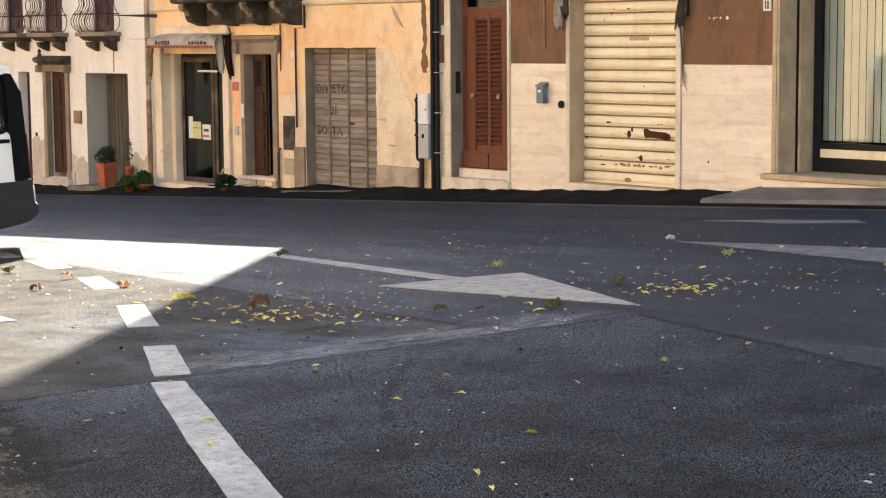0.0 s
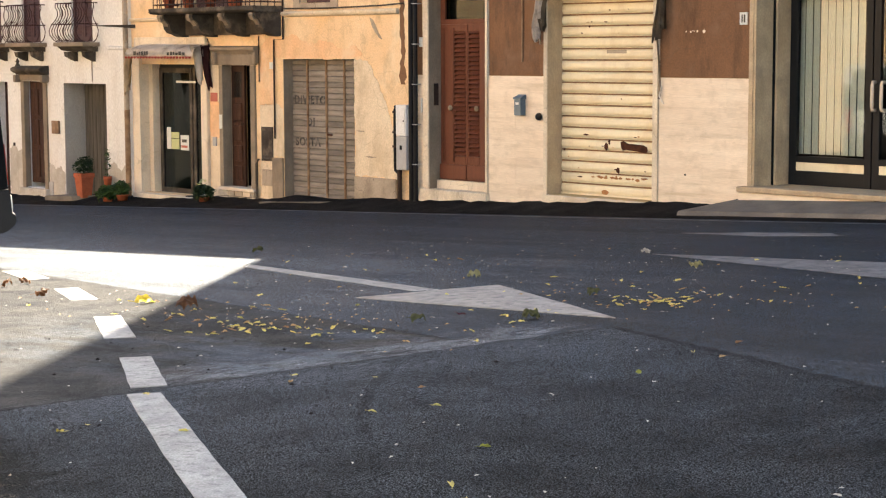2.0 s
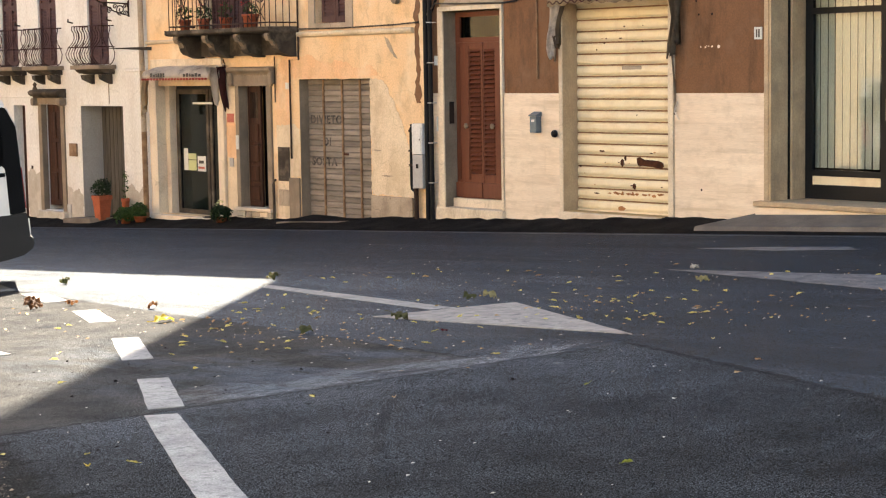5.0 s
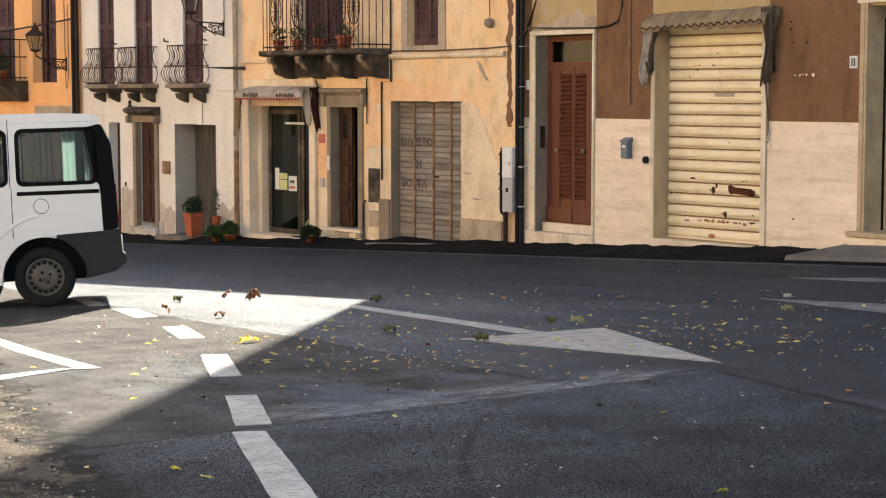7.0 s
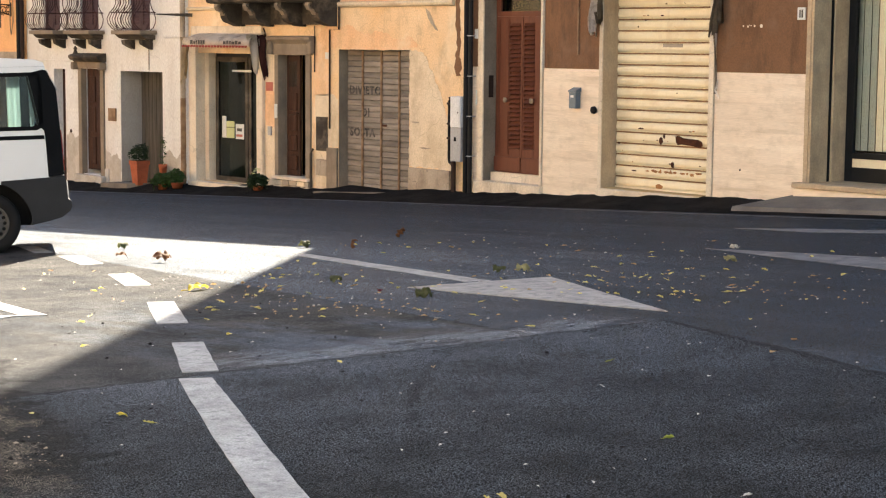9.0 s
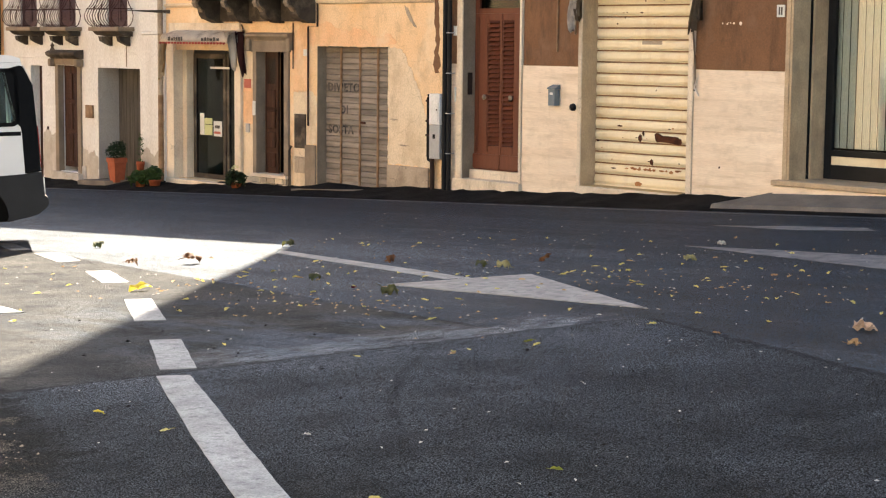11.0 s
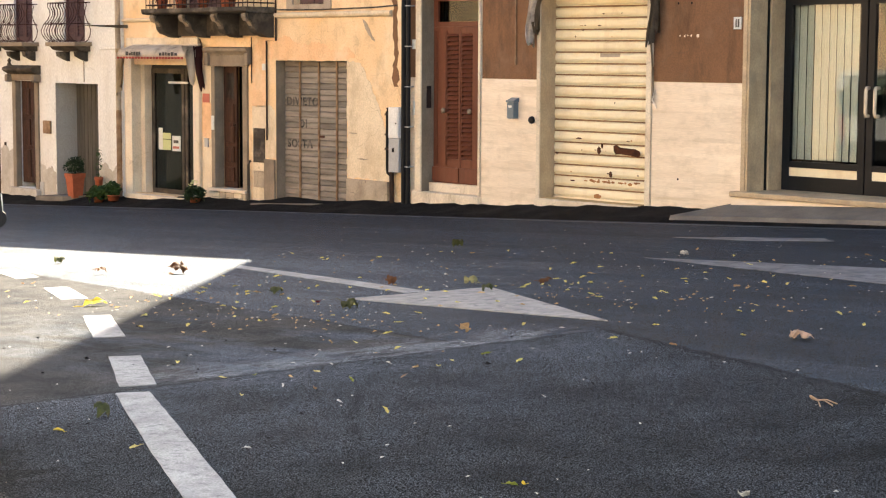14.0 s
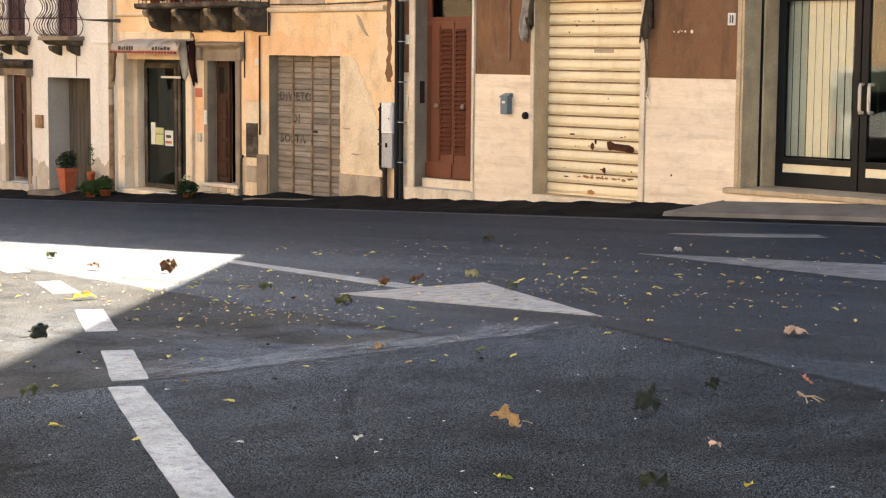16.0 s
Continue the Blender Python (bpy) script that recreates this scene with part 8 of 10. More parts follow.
    walk(small_leaf("YELLOW", 4), [(0, lie(8.76, -6.84, -10, 1, -20)), (3.2, lie(8.76, -6.84, -10, 1, -20)), (5.3, lie(8.62, -6.82, 11, 5, 30)), (9.2, lie(8.62, -6.82, 11, 5, 30)), (11.3, lie(8.65, -6.91, 0, -6, 23)), (16, lie(8.65, -6.91, 0, -6, 23))])
    walk(small_leaf("YELLOW", 1), [(0, lie(8.41, -6.33, 1, 5, 197)), (3.2, lie(8.33, -6.41, 1, 5, 208)), (5.3, lie(8.18, -6.37, -9, -7, 243)), (9.2, lie(8.13, -6.27, -9, -7, 237)), (11.3, lie(8.41, -6.30, -1, 7, 197)), (16, lie(8.41, -6.30, -1, 7, 197))])
    walk(small_leaf("PETAL", 5), [(0, lie(7.85, -5.22, -12, -14, 295)), (3.2, lie(7.85, -5.22, -12, -14, 295)), (5.3, lie(7.67, -5.14, -4, 6, 312)), (9.2, lie(7.74, -5.17, -4, 6, 314)), (11.3, lie(7.86, -5.20, 8, -12, 302)), (16, lie(7.86, -5.20, 8, -12, 302))])
    walk(small_leaf("YELLOW", 3), [(0, lie(9.03, -6.39, -13, -8, 135)), (3.2, lie(9.12, -6.39, -13, -8, 139)), (5.3, lie(9.03, -6.34, -0, -13, 93)), (9.2, lie(9.03, -6.34, -0, -13, 93)), (11.3, lie(8.53, -6.73, -11, -8, 84)), (16, lie(8.53, -6.73, -11, -8, 84))])
    walk(small_leaf("YELLOW", 0), [(0, lie(9.48, -6.68, -11, 6, 84)), (3.2, lie(9.48, -6.68, -11, 6, 84)), (5.3, lie(9.61, -6.40, -10, 2, 52)), (9.2, lie(9.65, -6.34, -10, 2, 61)), (11.3, lie(9.78, -6.58, -9, -7, 82)), (16, lie(9.79, -6.64, -9, -7, 84))])
    walk(small_leaf("YELLOW", 0), [(0, lie(8.79, -5.81, 14, 10, 155)), (3.2, lie(8.79, -5.81, 14, 10, 155)), (5.3, lie(8.89, -6.01, -3, -1, 186)), (9.2, lie(8.89, -6.01, -3, -1, 186)), (11.3, lie(8.88, -5.80, 7, 13, 158)), (16, lie(8.88, -5.80, 7, 13, 158))])
    walk(small_leaf("YELLOW", 3), [(0, lie(9.94, -7.27, -10, -4, 82)), (3.2, lie(9.82, -7.25, -10, -4, 84)), (5.3, lie(10.06, -7.28, 3, -7, 142)), (9.2, lie(9.98, -7.26, 3, -7, 150)), (11.3, lie(11.60, -7.18, 1, -13, 157)), (16, lie(11.66, -7.10, 1, -13, 171))])
    walk(small_leaf("YELLOW", 1), [(0, lie(9.90, -7.21, -9, -9, 150)), (3.2, lie(9.90, -7.21, -9, -9, 150)), (5.3, lie(10.01, -7.24, 10, 13, 181)), (9.2, lie(9.92, -7.28, 10, 13, 174)), (11.3, lie(9.63, -7.13, 8, -5, 222)), (16, lie(9.63, -7.13, 8, -5, 222))])
    walk(small_leaf("YELLOW", 1), [(0, lie(9.48, -6.17, 10, -11, 60)), (3.2, lie(9.48, -6.17, 10, -11, 60)), (5.3, lie(9.38, -6.37, -9, 6, 102)), (9.2, lie(9.38, -6.37, -9, 6, 102)), (11.3, lie(9.48, -5.99, 6, 13, 141)), (16, lie(9.48, -5.99, 6, 13, 141))])
    walk(small_leaf("ORANGE", 1), [(0, lie(9.92, -6.65, -3, 13, 235)), (3.2, lie(9.92, -6.65, -3, 13, 235)), (5.3, lie(10.09, -6.85, -3, 3, 280)), (9.2, lie(10.09, -6.85, -3, 3, 280)), (11.3, lie(10.26, -6.98, 13, -13, 280)), (16, lie(10.26, -6.98, 13, -13, 280))])
    walk(small_leaf("YELLOW", 3), [(0, lie(10.32, -7.07, -4, 1, 44)), (3.2, lie(10.30, -7.04, -4, 1, 54)), (5.3, lie(10.30, -7.01, -7, -7, 0)), (9.2, lie(10.30, -7.01, -7, -7, 0)), (11.3, lie(11.04, -7.31, 9, -14, -46)), (16, lie(11.13, -7.26, 9, -14, -39))])
    walk(small_leaf("ORANGE", 1), [(0, lie(10.18, -7.20, -2, 5, 263)), (3.2, lie(10.18, -7.20, -2, 5, 263)), (5.3, lie(8.99, -6.77, 10, -13, 262)), (9.2, lie(8.92, -6.76, 10, -13, 273)), (11.3, lie(9.54, -7.09, 3, -3, 309)), (16, lie(9.54, -7.09, 3, -3, 309))])
    walk(small_leaf("YELLOW", 2), [(0, lie(10.29, -7.28, 3, -0, 58)), (3.2, lie(10.28, -7.31, 3, -0, 51)), (5.3, lie(10.02, -7.35, 0, 2, 90)), (9.2, lie(10.03, -7.42, 0, 2, 95)), (11.3, lie(10.36, -5.38, -1, 4, 124)), (16, lie(10.36, -5.38, -1, 4, 124))])
    walk(small_leaf("ORANGE", 1), [(0, lie(10.25, -7.22, 7, 12, 132)), (3.2, lie(10.26, -7.18, 7, 12, 140)), (5.3, lie(8.55, -6.45, -7, 9, 163)), (9.2, lie(8.50, -6.50, -7, 9, 148)), (11.3, lie(9.51, -7.77, 8, 8, 162)), (16, lie(9.51, -7.77, 8, 8, 162))])
    walk(small_leaf("YELLOW", 4), [(0, lie(10.38, -7.32, 11, 9, 322)), (3.2, lie(10.38, -7.32, 11, 9, 322)), (5.3, lie(10.05, -7.57, 5, 12, 376)), (9.2, lie(10.05, -7.57, 5, 12, 376)), (11.3, lie(11.26, -8.77, -2, -3, 430)), (16, lie(11.26, -8.77, -2, -3, 430))])
    walk(small_leaf("YELLOW", 0), [(0, lie(10.49, -7.41, -10, 2, 94)), (3.2, lie(10.49, -7.41, -10, 2, 94)), (5.3, lie(11.34, -8.17, -14, 10, 137)), (9.2, lie(11.34, -8.17, -14, 10, 137)), (11.3, lie(11.06, -8.17, 7, 3, 188)), (16, lie(11.06, -8.17, 7, 3, 188))])
    walk(small_leaf("ORANGE", 0), [(0, lie(10.36, -7.27, 1, -10, 352)), (3.2, lie(10.34, -7.18, 1, -10, 361)), (5.3, lie(8.44, -6.93, 4, 0, 350)), (9.2, lie(8.33, -6.97, 4, 0, 363)), (11.3, lie(9.37, -7.32, -11, -13, 311)), (16, lie(9.37, -7.32, -11, -13, 311))])
    walk(small_leaf("YELLOW", 4), [(0, lie(10.04, -7.07, -12, -7, 344)), (3.2, lie(10.04, -7.07, -12, -7, 344)), (5.3, lie(9.77, -7.49, 11, 2, 310)), (9.2, lie(9.75, -7.46, 11, 2, 313)), (11.3, lie(8.96, -4.42, -13, -9, 322)), (16, lie(8.93, -4.38, -13, -9, 316))])
    walk(small_leaf("YELLOW", 0), [(0, lie(9.88, -6.95, -1, 6, 175)), (3.2, lie(9.88, -6.95, -1, 6, 175)), (5.3, lie(9.58, -7.59, 0, 10, 156)), (9.2, lie(9.58, -7.59, 0, 10, 156)), (11.3, lie(9.63, -5.67, 8, -13, 174)), (16, lie(9.63, -5.67, 8, -13, 174))])
    walk(small_leaf("YELLOW", 2), [(0, lie(10.06, -6.85, 4, 1, 306)), (3.2, lie(10.07, -6.88, 4, 1, 297)), (5.3, lie(9.12, -6.67, 13, 4, 321)), (9.2, lie(9.12, -6.67, 13, 4, 321)), (11.3, lie(9.10, -6.89, -12, -10, 360)), (16, lie(9.10, -6.89, -12, -10, 360))])
    walk(small_leaf("YELLOW", 0), [(0, lie(10.72, -7.53, -5, 10, 154)), (3.2, lie(10.64, -7.52, -5, 10, 162)), (5.3, lie(10.66, -7.61, -14, 12, 128)), (9.2, lie(10.66, -7.61, -14, 12, 128)), (11.3, lie(10.96, -7.31, 0, 12, 91)), (16, lie(11.05, -7.36, 0, 12, 90))])
    walk(small_leaf("YELLOW", 4), [(0, lie(10.53, -7.74, 3, 5, 114)), (3.2, lie(10.53, -7.74, 3, 5, 114)), (5.3, lie(10.42, -7.61, 5, 10, 76)), (9.2, lie(10.42, -7.61, 5, 10, 76)), (11.3, lie(10.31, -7.55, 13, -4, 129)), (16, lie(10.31, -7.55, 13, -4, 129))])
    walk(small_leaf("PETAL", 5), [(0, lie(10.70, -7.76, 12, -7, 212)), (3.2, lie(10.70, -7.76, 12, -7, 212)), (5.3, lie(10.21, -8.41, 2, -2, 241)), (9.2, lie(10.21, -8.41, 2, -2, 241)), (11.3, lie(10.78, -8.14, -10, -9, 215)), (16, lie(10.85, -8.23, -10, -9, 227))])
    walk(small_leaf("YELLOW", 3), [(0, lie(10.41, -7.15, 2, -8, 76)), (3.2, lie(10.38, -7.11, 2, -8, 66)), (5.3, lie(10.24, -7.09, 13, -4, 30)), (9.2, lie(10.24, -7.09, 13, -4, 30)), (11.3, lie(10.06, -7.02, 9, 6, -21)), (16, lie(10.06, -7.02, 9, 6, -21))])
    walk(small_leaf("YELLOW", 5), [(0, lie(10.18, -6.81, 6, 6, 191)), (3.2, lie(10.18, -6.81, 6, 6, 191)), (5.3, lie(9.98, -6.48, -4, 7, 189)), (9.2, lie(9.98, -6.48, -4, 7, 189)), (11.3, lie(9.88, -6.69, -13, -2, 186)), (16, lie(9.88, -6.69, -13, -2, 186))])
    walk(small_leaf("PETAL", 1), [(0, lie(10.19, -6.73, -10, 9, 3)), (3.2, lie(10.19, -6.73, -10, 9, 3)), (5.3, lie(10.06, -6.87, -10, 6, 37)), (9.2, lie(10.06, -6.87, -10, 6, 37)), (11.3, lie(10.36, -6.77, -10, -4, 89)), (16, lie(10.36, -6.77, -10, -4, 89))])
    walk(small_leaf("YELLOW", 1), [(0, lie(10.41, -6.82, -5, 12, 264)), (3.2, lie(10.41, -6.82, -5, 12, 264)), (5.3, lie(9.03, -6.67, -10, 11, 268)), (9.2, lie(9.03, -6.67, -10, 11, 268)), (11.3, lie(8.63, -6.68, 8, -4, 326)), (16, lie(8.63, -6.68, 8, -4, 326))])
    walk(small_leaf("PETAL", 4), [(0, lie(10.56, -6.90, -7, 10, -17)), (3.2, lie(10.56, -6.90, -7, 10, -17)), (5.3, lie(11.00, -7.09, 1, 7, -70)), (9.2, lie(11.00, -7.09, 1, 7, -70)), (11.3, lie(9.96, -7.20, 9, -14, -68)), (16, lie(9.96, -7.20, 9, -14, -68))])
    walk(small_leaf("YELLOW", 5), [(0, lie(10.94, -7.03, 8, 4, 113)), (3.2, lie(10.92, -7.00, 8, 4, 115)), (5.3, lie(10.93, -7.11, -14, -11, 133)), (9.2, lie(10.95, -7.14, -14, -11, 120)), (11.3, lie(10.92, -7.00, 7, -13, 177)), (16, lie(10.92, -7.00, 7, -13, 177))])
    walk(small_leaf("YELLOW", 3), [(0, lie(10.98, -6.99, 2, -5, 112)), (3.2, lie(10.98, -6.99, 2, -5, 112)), (5.3, lie(5.20, -5.79, 9, 8, 87)), (9.2, lie(5.20, -5.79, 9, 8, 87)), (11.3, lie(5.05, -5.91, 2, -13, 120)), (16, lie(5.05, -5.91, 2, -13, 120))])
    walk(small_leaf("YELLOW", 1), [(0, lie(10.53, -6.25, 5, -7, 216)), (3.2, lie(10.50, -6.27, 5, -7, 208)), (5.3, lie(9.16, -5.86, 11, -1, 182)), (9.2, lie(9.16, -5.86, 11, -1, 182)), (11.3, lie(9.32, -5.83, 6, 2, 230)), (16, lie(9.32, -5.83, 6, 2, 230))])
    walk(small_leaf("ORANGE", 2), [(0, lie(10.62, -6.09, -13, -12, 77)), (3.2, lie(10.62, -6.09, -13, -12, 77)), (5.3, lie(8.86, -6.18, 7, -1, 104)), (9.2, lie(8.86, -6.18, 7, -1, 104)), (11.3, lie(9.03, -6.22, 2, -8, 87)), (16, lie(9.03, -6.22, 2, -8, 87))])
    walk(small_leaf("YELLOW", 0), [(0, lie(10.86, -5.82, -4, 2, -35)), (3.2, lie(10.86, -5.82, -4, 2, -35)), (5.3, lie(7.58, -6.37, 7, -8, -7)), (9.2, lie(7.58, -6.37, 7, -8, -7)), (11.3, lie(6.80, -6.99, 6, -9, -62)), (16, lie(6.90, -7.01, 6, -9, -66))])
    walk(small_leaf("YELLOW", 4), [(0, lie(10.63, -5.50, 4, 11, 315)), (3.2, lie(10.63, -5.50, 4, 11, 315)), (5.3, lie(8.69, -6.53, 0, -12, 308)), (9.2, lie(8.69, -6.53, 0, -12, 308)), (11.3, lie(8.63, -6.43, -3, 12, 336)), (16, lie(8.63, -6.43, -3, 12, 336))])
    walk(small_leaf("YELLOW", 3), [(0, lie(9.71, -4.46, -1, -3, 94)), (3.2, lie(9.71, -4.46, -1, -3, 94)), (5.3, lie(7.77, -4.82, 6, 6, 101)), (9.2, lie(7.77, -4.82, 6, 6, 101)), (11.3, lie(7.58, -5.16, 13, -6, 84)), (16, lie(7.54, -5.18, 13, -6, 96))])
    walk(small_leaf("PETAL", 2), [(0, lie(9.99, -6.00, 4, 13, 243)), (3.2, lie(10.05, -5.95, 4, 13, 249)), (5.3, lie(7.27, -5.26, -2, 4, 191)), (9.2, lie(7.27, -5.26, -2, 4, 191)), (11.3, lie(6.41, -4.41, 4, 13, 221)), (16, lie(6.41, -4.41, 4, 13, 221))])
    walk(small_leaf("PETAL", 4), [(0, lie(9.38, -5.50, -5, -13, 239)), (3.2, lie(9.29, -5.49, -5, -13, 225)), (5.3, lie(8.40, -6.44, 11, 6, 192)), (9.2, lie(8.40, -6.44, 11, 6, 192)), (11.3, lie(9.47, -5.75, 13, -13, 206)), (16, lie(9.47, -5.75, 13, -13, 206))])
    walk(small_leaf("YELLOW", 1), [(0, lie(9.01, -4.62, 9, -1, 84)), (3.2, lie(9.01, -4.62, 9, -1, 84)), (5.3, lie(8.99, -4.63, 6, -13, 101)), (9.2, lie(9.06, -4.67, 6, -13, 110)), (11.3, lie(9.04, -4.64, -6, 12, 61)), (16, lie(9.04, -4.64, -6, 12, 61))])
    walk(small_leaf("YELLOW", 2), [(0, lie(8.56, -7.69, -6, -12, 218)), (3.2, lie(8.56, -7.69, -6, -12, 218)), (5.3, lie(8.85, -7.82, 7, 5, 233)), (9.2, lie(8.85, -7.82, 7, 5, 233)), (11.3, lie(9.00, -7.91, 6, -11, 249)), (16, lie(9.00, -7.91, 6, -11, 249))])
    walk(small_leaf("YELLOW", 5), [(0, lie(9.49, -8.23, 11, 4, 61)), (3.2, lie(9.46, -8.33, 11, 4, 58)), (5.3, lie(9.40, -8.30, -12, 8, 28)), (9.2, lie(9.40, -8.30, -12, 8, 28)), (11.3, lie(8.84, -8.91, -1, -6, 29)), (16, lie(8.84, -8.91, -1, -6, 29))])
    walk(small_leaf("YELLOW", 5), [(0, lie(8.82, -7.36, 11, -2, 302)), (3.2, lie(8.82, -7.36, 11, -2, 302)), (5.3, lie(9.30, -7.76, -8, -13, 247)), (9.2, lie(9.30, -7.76, -8, -13, 247)), (11.3, lie(12.13, -7.54, -8, 13, 294)), (16, lie(12.09, -7.51, -8, 13, 300))])
    walk(small_leaf("ORANGE", 2), [(0, lie(9.03, -7.48, -4, 8, 192)), (3.2, lie(9.09, -7.43, -4, 8, 178)), (5.3, lie(8.96, -7.76, 3, 2, 210)), (9.2, lie(8.96, -7.76, 3, 2, 210)), (11.3, lie(9.05, -7.49, 10, 13, 186)), (16, lie(9.09, -7.40, 10, 13, 173))])
    walk(small_leaf("YELLOW", 5), [(0, lie(9.33, -7.41, -13, 4, 183)), (3.2, lie(9.33, -7.41, -13, 4, 183)), (5.3, lie(9.21, -7.60, 4, 12, 223)), (9.2, lie(9.21, -7.60, 4, 12, 223)), (11.3, lie(9.76, -5.35, 6, 4, 279)), (16, lie(9.80, -5.33, 6, 4, 277))])
    walk(small_leaf("YELLOW", 4), [(0, lie(9.87, -8.08, -2, -11, 281)), (3.2, lie(9.87, -8.08, -2, -11, 281)), (5.3, lie(9.68, -7.61, -6, -13, 253)), (9.2, lie(9.68, -7.61, -6, -13, 253)), (11.3, lie(10.33, -8.54, 9, 11, 299)), (16, lie(10.31, -8.57, 9, 11, 296))])
    walk(small_leaf("YELLOW", 1), [(0, lie(9.97, -8.06, -10, 5, 123)), (3.2, lie(9.97, -8.06, -10, 5, 123)), (5.3, lie(9.46, -7.74, 6, 7, 95)), (9.2, lie(9.46, -7.74, 6, 7, 95)), (11.3, lie(11.81, -8.27, 5, 9, 149)), (16, lie(11.81, -8.27, 5, 9, 149))])
    walk(small_leaf("YELLOW", 5), [(0, lie(10.15, -8.17, -2, 8, 120)), (3.2, lie(10.07, -8.09, -2, 8, 110)), (5.3, lie(8.91, -6.64, -5, -13, 170)), (9.2, lie(8.93, -6.64, -5, -13, 164)), (11.3, lie(8.83, -6.57, 3, -4, 151)), (16, lie(8.83, -6.57, 3, -4, 151))])
    walk(small_leaf("YELLOW", 1), [(0, lie(9.89, -8.41, 10, -2, 269)), (3.2, lie(9.89, -8.41, 10, -2, 269)), (5.3, lie(9.20, -8.59, 3, 6, 271)), (9.2, lie(9.25, -8.48, 3, 6, 274)), (11.3, lie(9.23, -8.49, -5, -13, 239)), (16, lie(9.23, -8.49, -5, -13, 239))])
    walk(small_leaf("YELLOW", 4), [(0, lie(9.94, -8.42, 7, 7, 325)), (3.2, lie(9.94, -8.42, 7, 7, 325)), (5.3, lie(7.35, -7.14, 11, -11, 329)), (9.2, lie(7.35, -7.14, 11, -11, 329)), (11.3, lie(7.46, -7.56, -11, -5, 301)), (16, lie(7.35, -7.59, -11, -5, 310))])
    walk(small_leaf("YELLOW", 1), [(0, lie(10.29, -9.06, 8, -11, 162)), (3.2, lie(10.29, -9.06, 8, -11, 162)), (5.3, lie(4.48, -9.22, 6, -10, 150)), (9.2, lie(4.48, -9.22, 6, -10, 150)), (11.3, lie(4.13, -9.19, 0, 10, 152)), (16, lie(4.13, -9.19, 0, 10, 152))])
    walk(small_leaf("YELLOW", 3), [(0, lie(10.65, -9.40, -10, 2, 150)), (3.2, lie(10.69, -9.36, -10, 2, 147)), (5.3, lie(10.53, -9.22, -5, 12, 95)), (9.2, lie(10.51, -9.20, -5, 12, 91)), (11.3, lie(9.91, -9.34, -5, -9, 73)), (16, lie(9.91, -9.34, -5, -9, 73))])
    walk(small_leaf("YELLOW", 4), [(0, lie(10.22, -8.61, 4, -3, 243)), (3.2, lie(10.25, -8.52, 4, -3, 253)), (5.3, lie(7.12, -8.09, -14, 14, 205)), (9.2, lie(7.12, -8.09, -14, 14, 205)), (11.3, lie(6.97, -8.20, 8, 12, 193)), (16, lie(6.92, -8.22, 8, 12, 191))])
    walk(small_leaf("YELLOW", 0), [(0, lie(10.23, -8.66, 2, 10, 255)), (3.2, lie(10.23, -8.66, 2, 10, 255)), (5.3, lie(6.59, -8.25, -5, -1, 274)), (9.2, lie(6.59, -8.25, -5, -1, 274)), (11.3, lie(6.79, -8.85, -10, 11, 334)), (16, lie(6.79, -8.85, -10, 11, 334))])
    walk(small_leaf("BROWN", 4), [(0, lie(12.04, -8.64, 9, 5, 281)), (3.2, lie(12.07, -8.70, 9, 5, 267)), (5.3, lie(12.12, -8.74, 11, -8, 275)), (9.2, lie(12.12, -8.74, 11, -8, 275)), (11.3, lie(11.74, -8.81, 13, -12, 235)), (16, lie(11.74, -8.81, 13, -12, 235))])
    walk(small_leaf("YELLOW", 4), [(0, lie(12.08, -9.10, 11, -12, 308)), (3.2, lie(12.08, -9.10, 11, -12, 308)), (5.3, lie(5.07, -5.30, -7, -7, 350)), (9.2, lie(5.07, -5.30, -7, -7, 350)), (11.3, lie(5.37, -5.54, 9, -7, 397)), (16, lie(5.37, -5.54, 9, -7, 397))])
    walk(small_leaf("ORANGE", 2), [(0, lie(12.32, -9.15, -7, 9, 250)), (3.2, lie(12.32, -9.15, -7, 9, 250)), (5.3, lie(12.33, -9.18, -7, 3, 267)), (9.2, lie(12.33, -9.18, -7, 3, 267)), (11.3, lie(11.33, -7.18, 7, -5, 244)), (16, lie(11.33, -7.18, 7, -5, 244))])
    walk(small_leaf("PETAL", 2), [(0, lie(12.58, -9.99, 5, -8, 263)), (3.2, lie(12.58, -9.99, 5, -8, 263)), (5.3, lie(12.61, -10.00, -9, -3, 283)), (9.2, lie(12.61, -10.00, -9, -3, 283)), (11.3, lie(12.41, -9.19, 7, -11, 285)), (16, lie(12.41, -9.19, 7, -11, 285))])
    walk(small_leaf("GREEN", 1), [(0, lie(12.31, -9.80, 6, 7, 332)), (3.2, lie(12.31, -9.80, 6, 7, 332)), (5.3, lie(11.86, -9.86, 6, 7, 279)), (9.2, lie(11.88, -9.94, 6, 7, 265)), (11.3, lie(11.11, -9.66, 11, 11, 223)), (16, lie(11.11, -9.66, 11, 11, 223))])
    walk(small_leaf("GREEN", 4), [(0, lie(13.15, -11.55, 1, 3, 61)), (3.2, lie(13.10, -11.64, 1, 3, 56)), (5.3, lie(13.54, -11.30, 10, -14, 25)), (9.2, lie(13.54, -11.30, 10, -14, 25)), (11.3, lie(13.74, -12.05, -2, 6, 53)), (16, lie(13.71, -12.02, -2, 6, 54))])
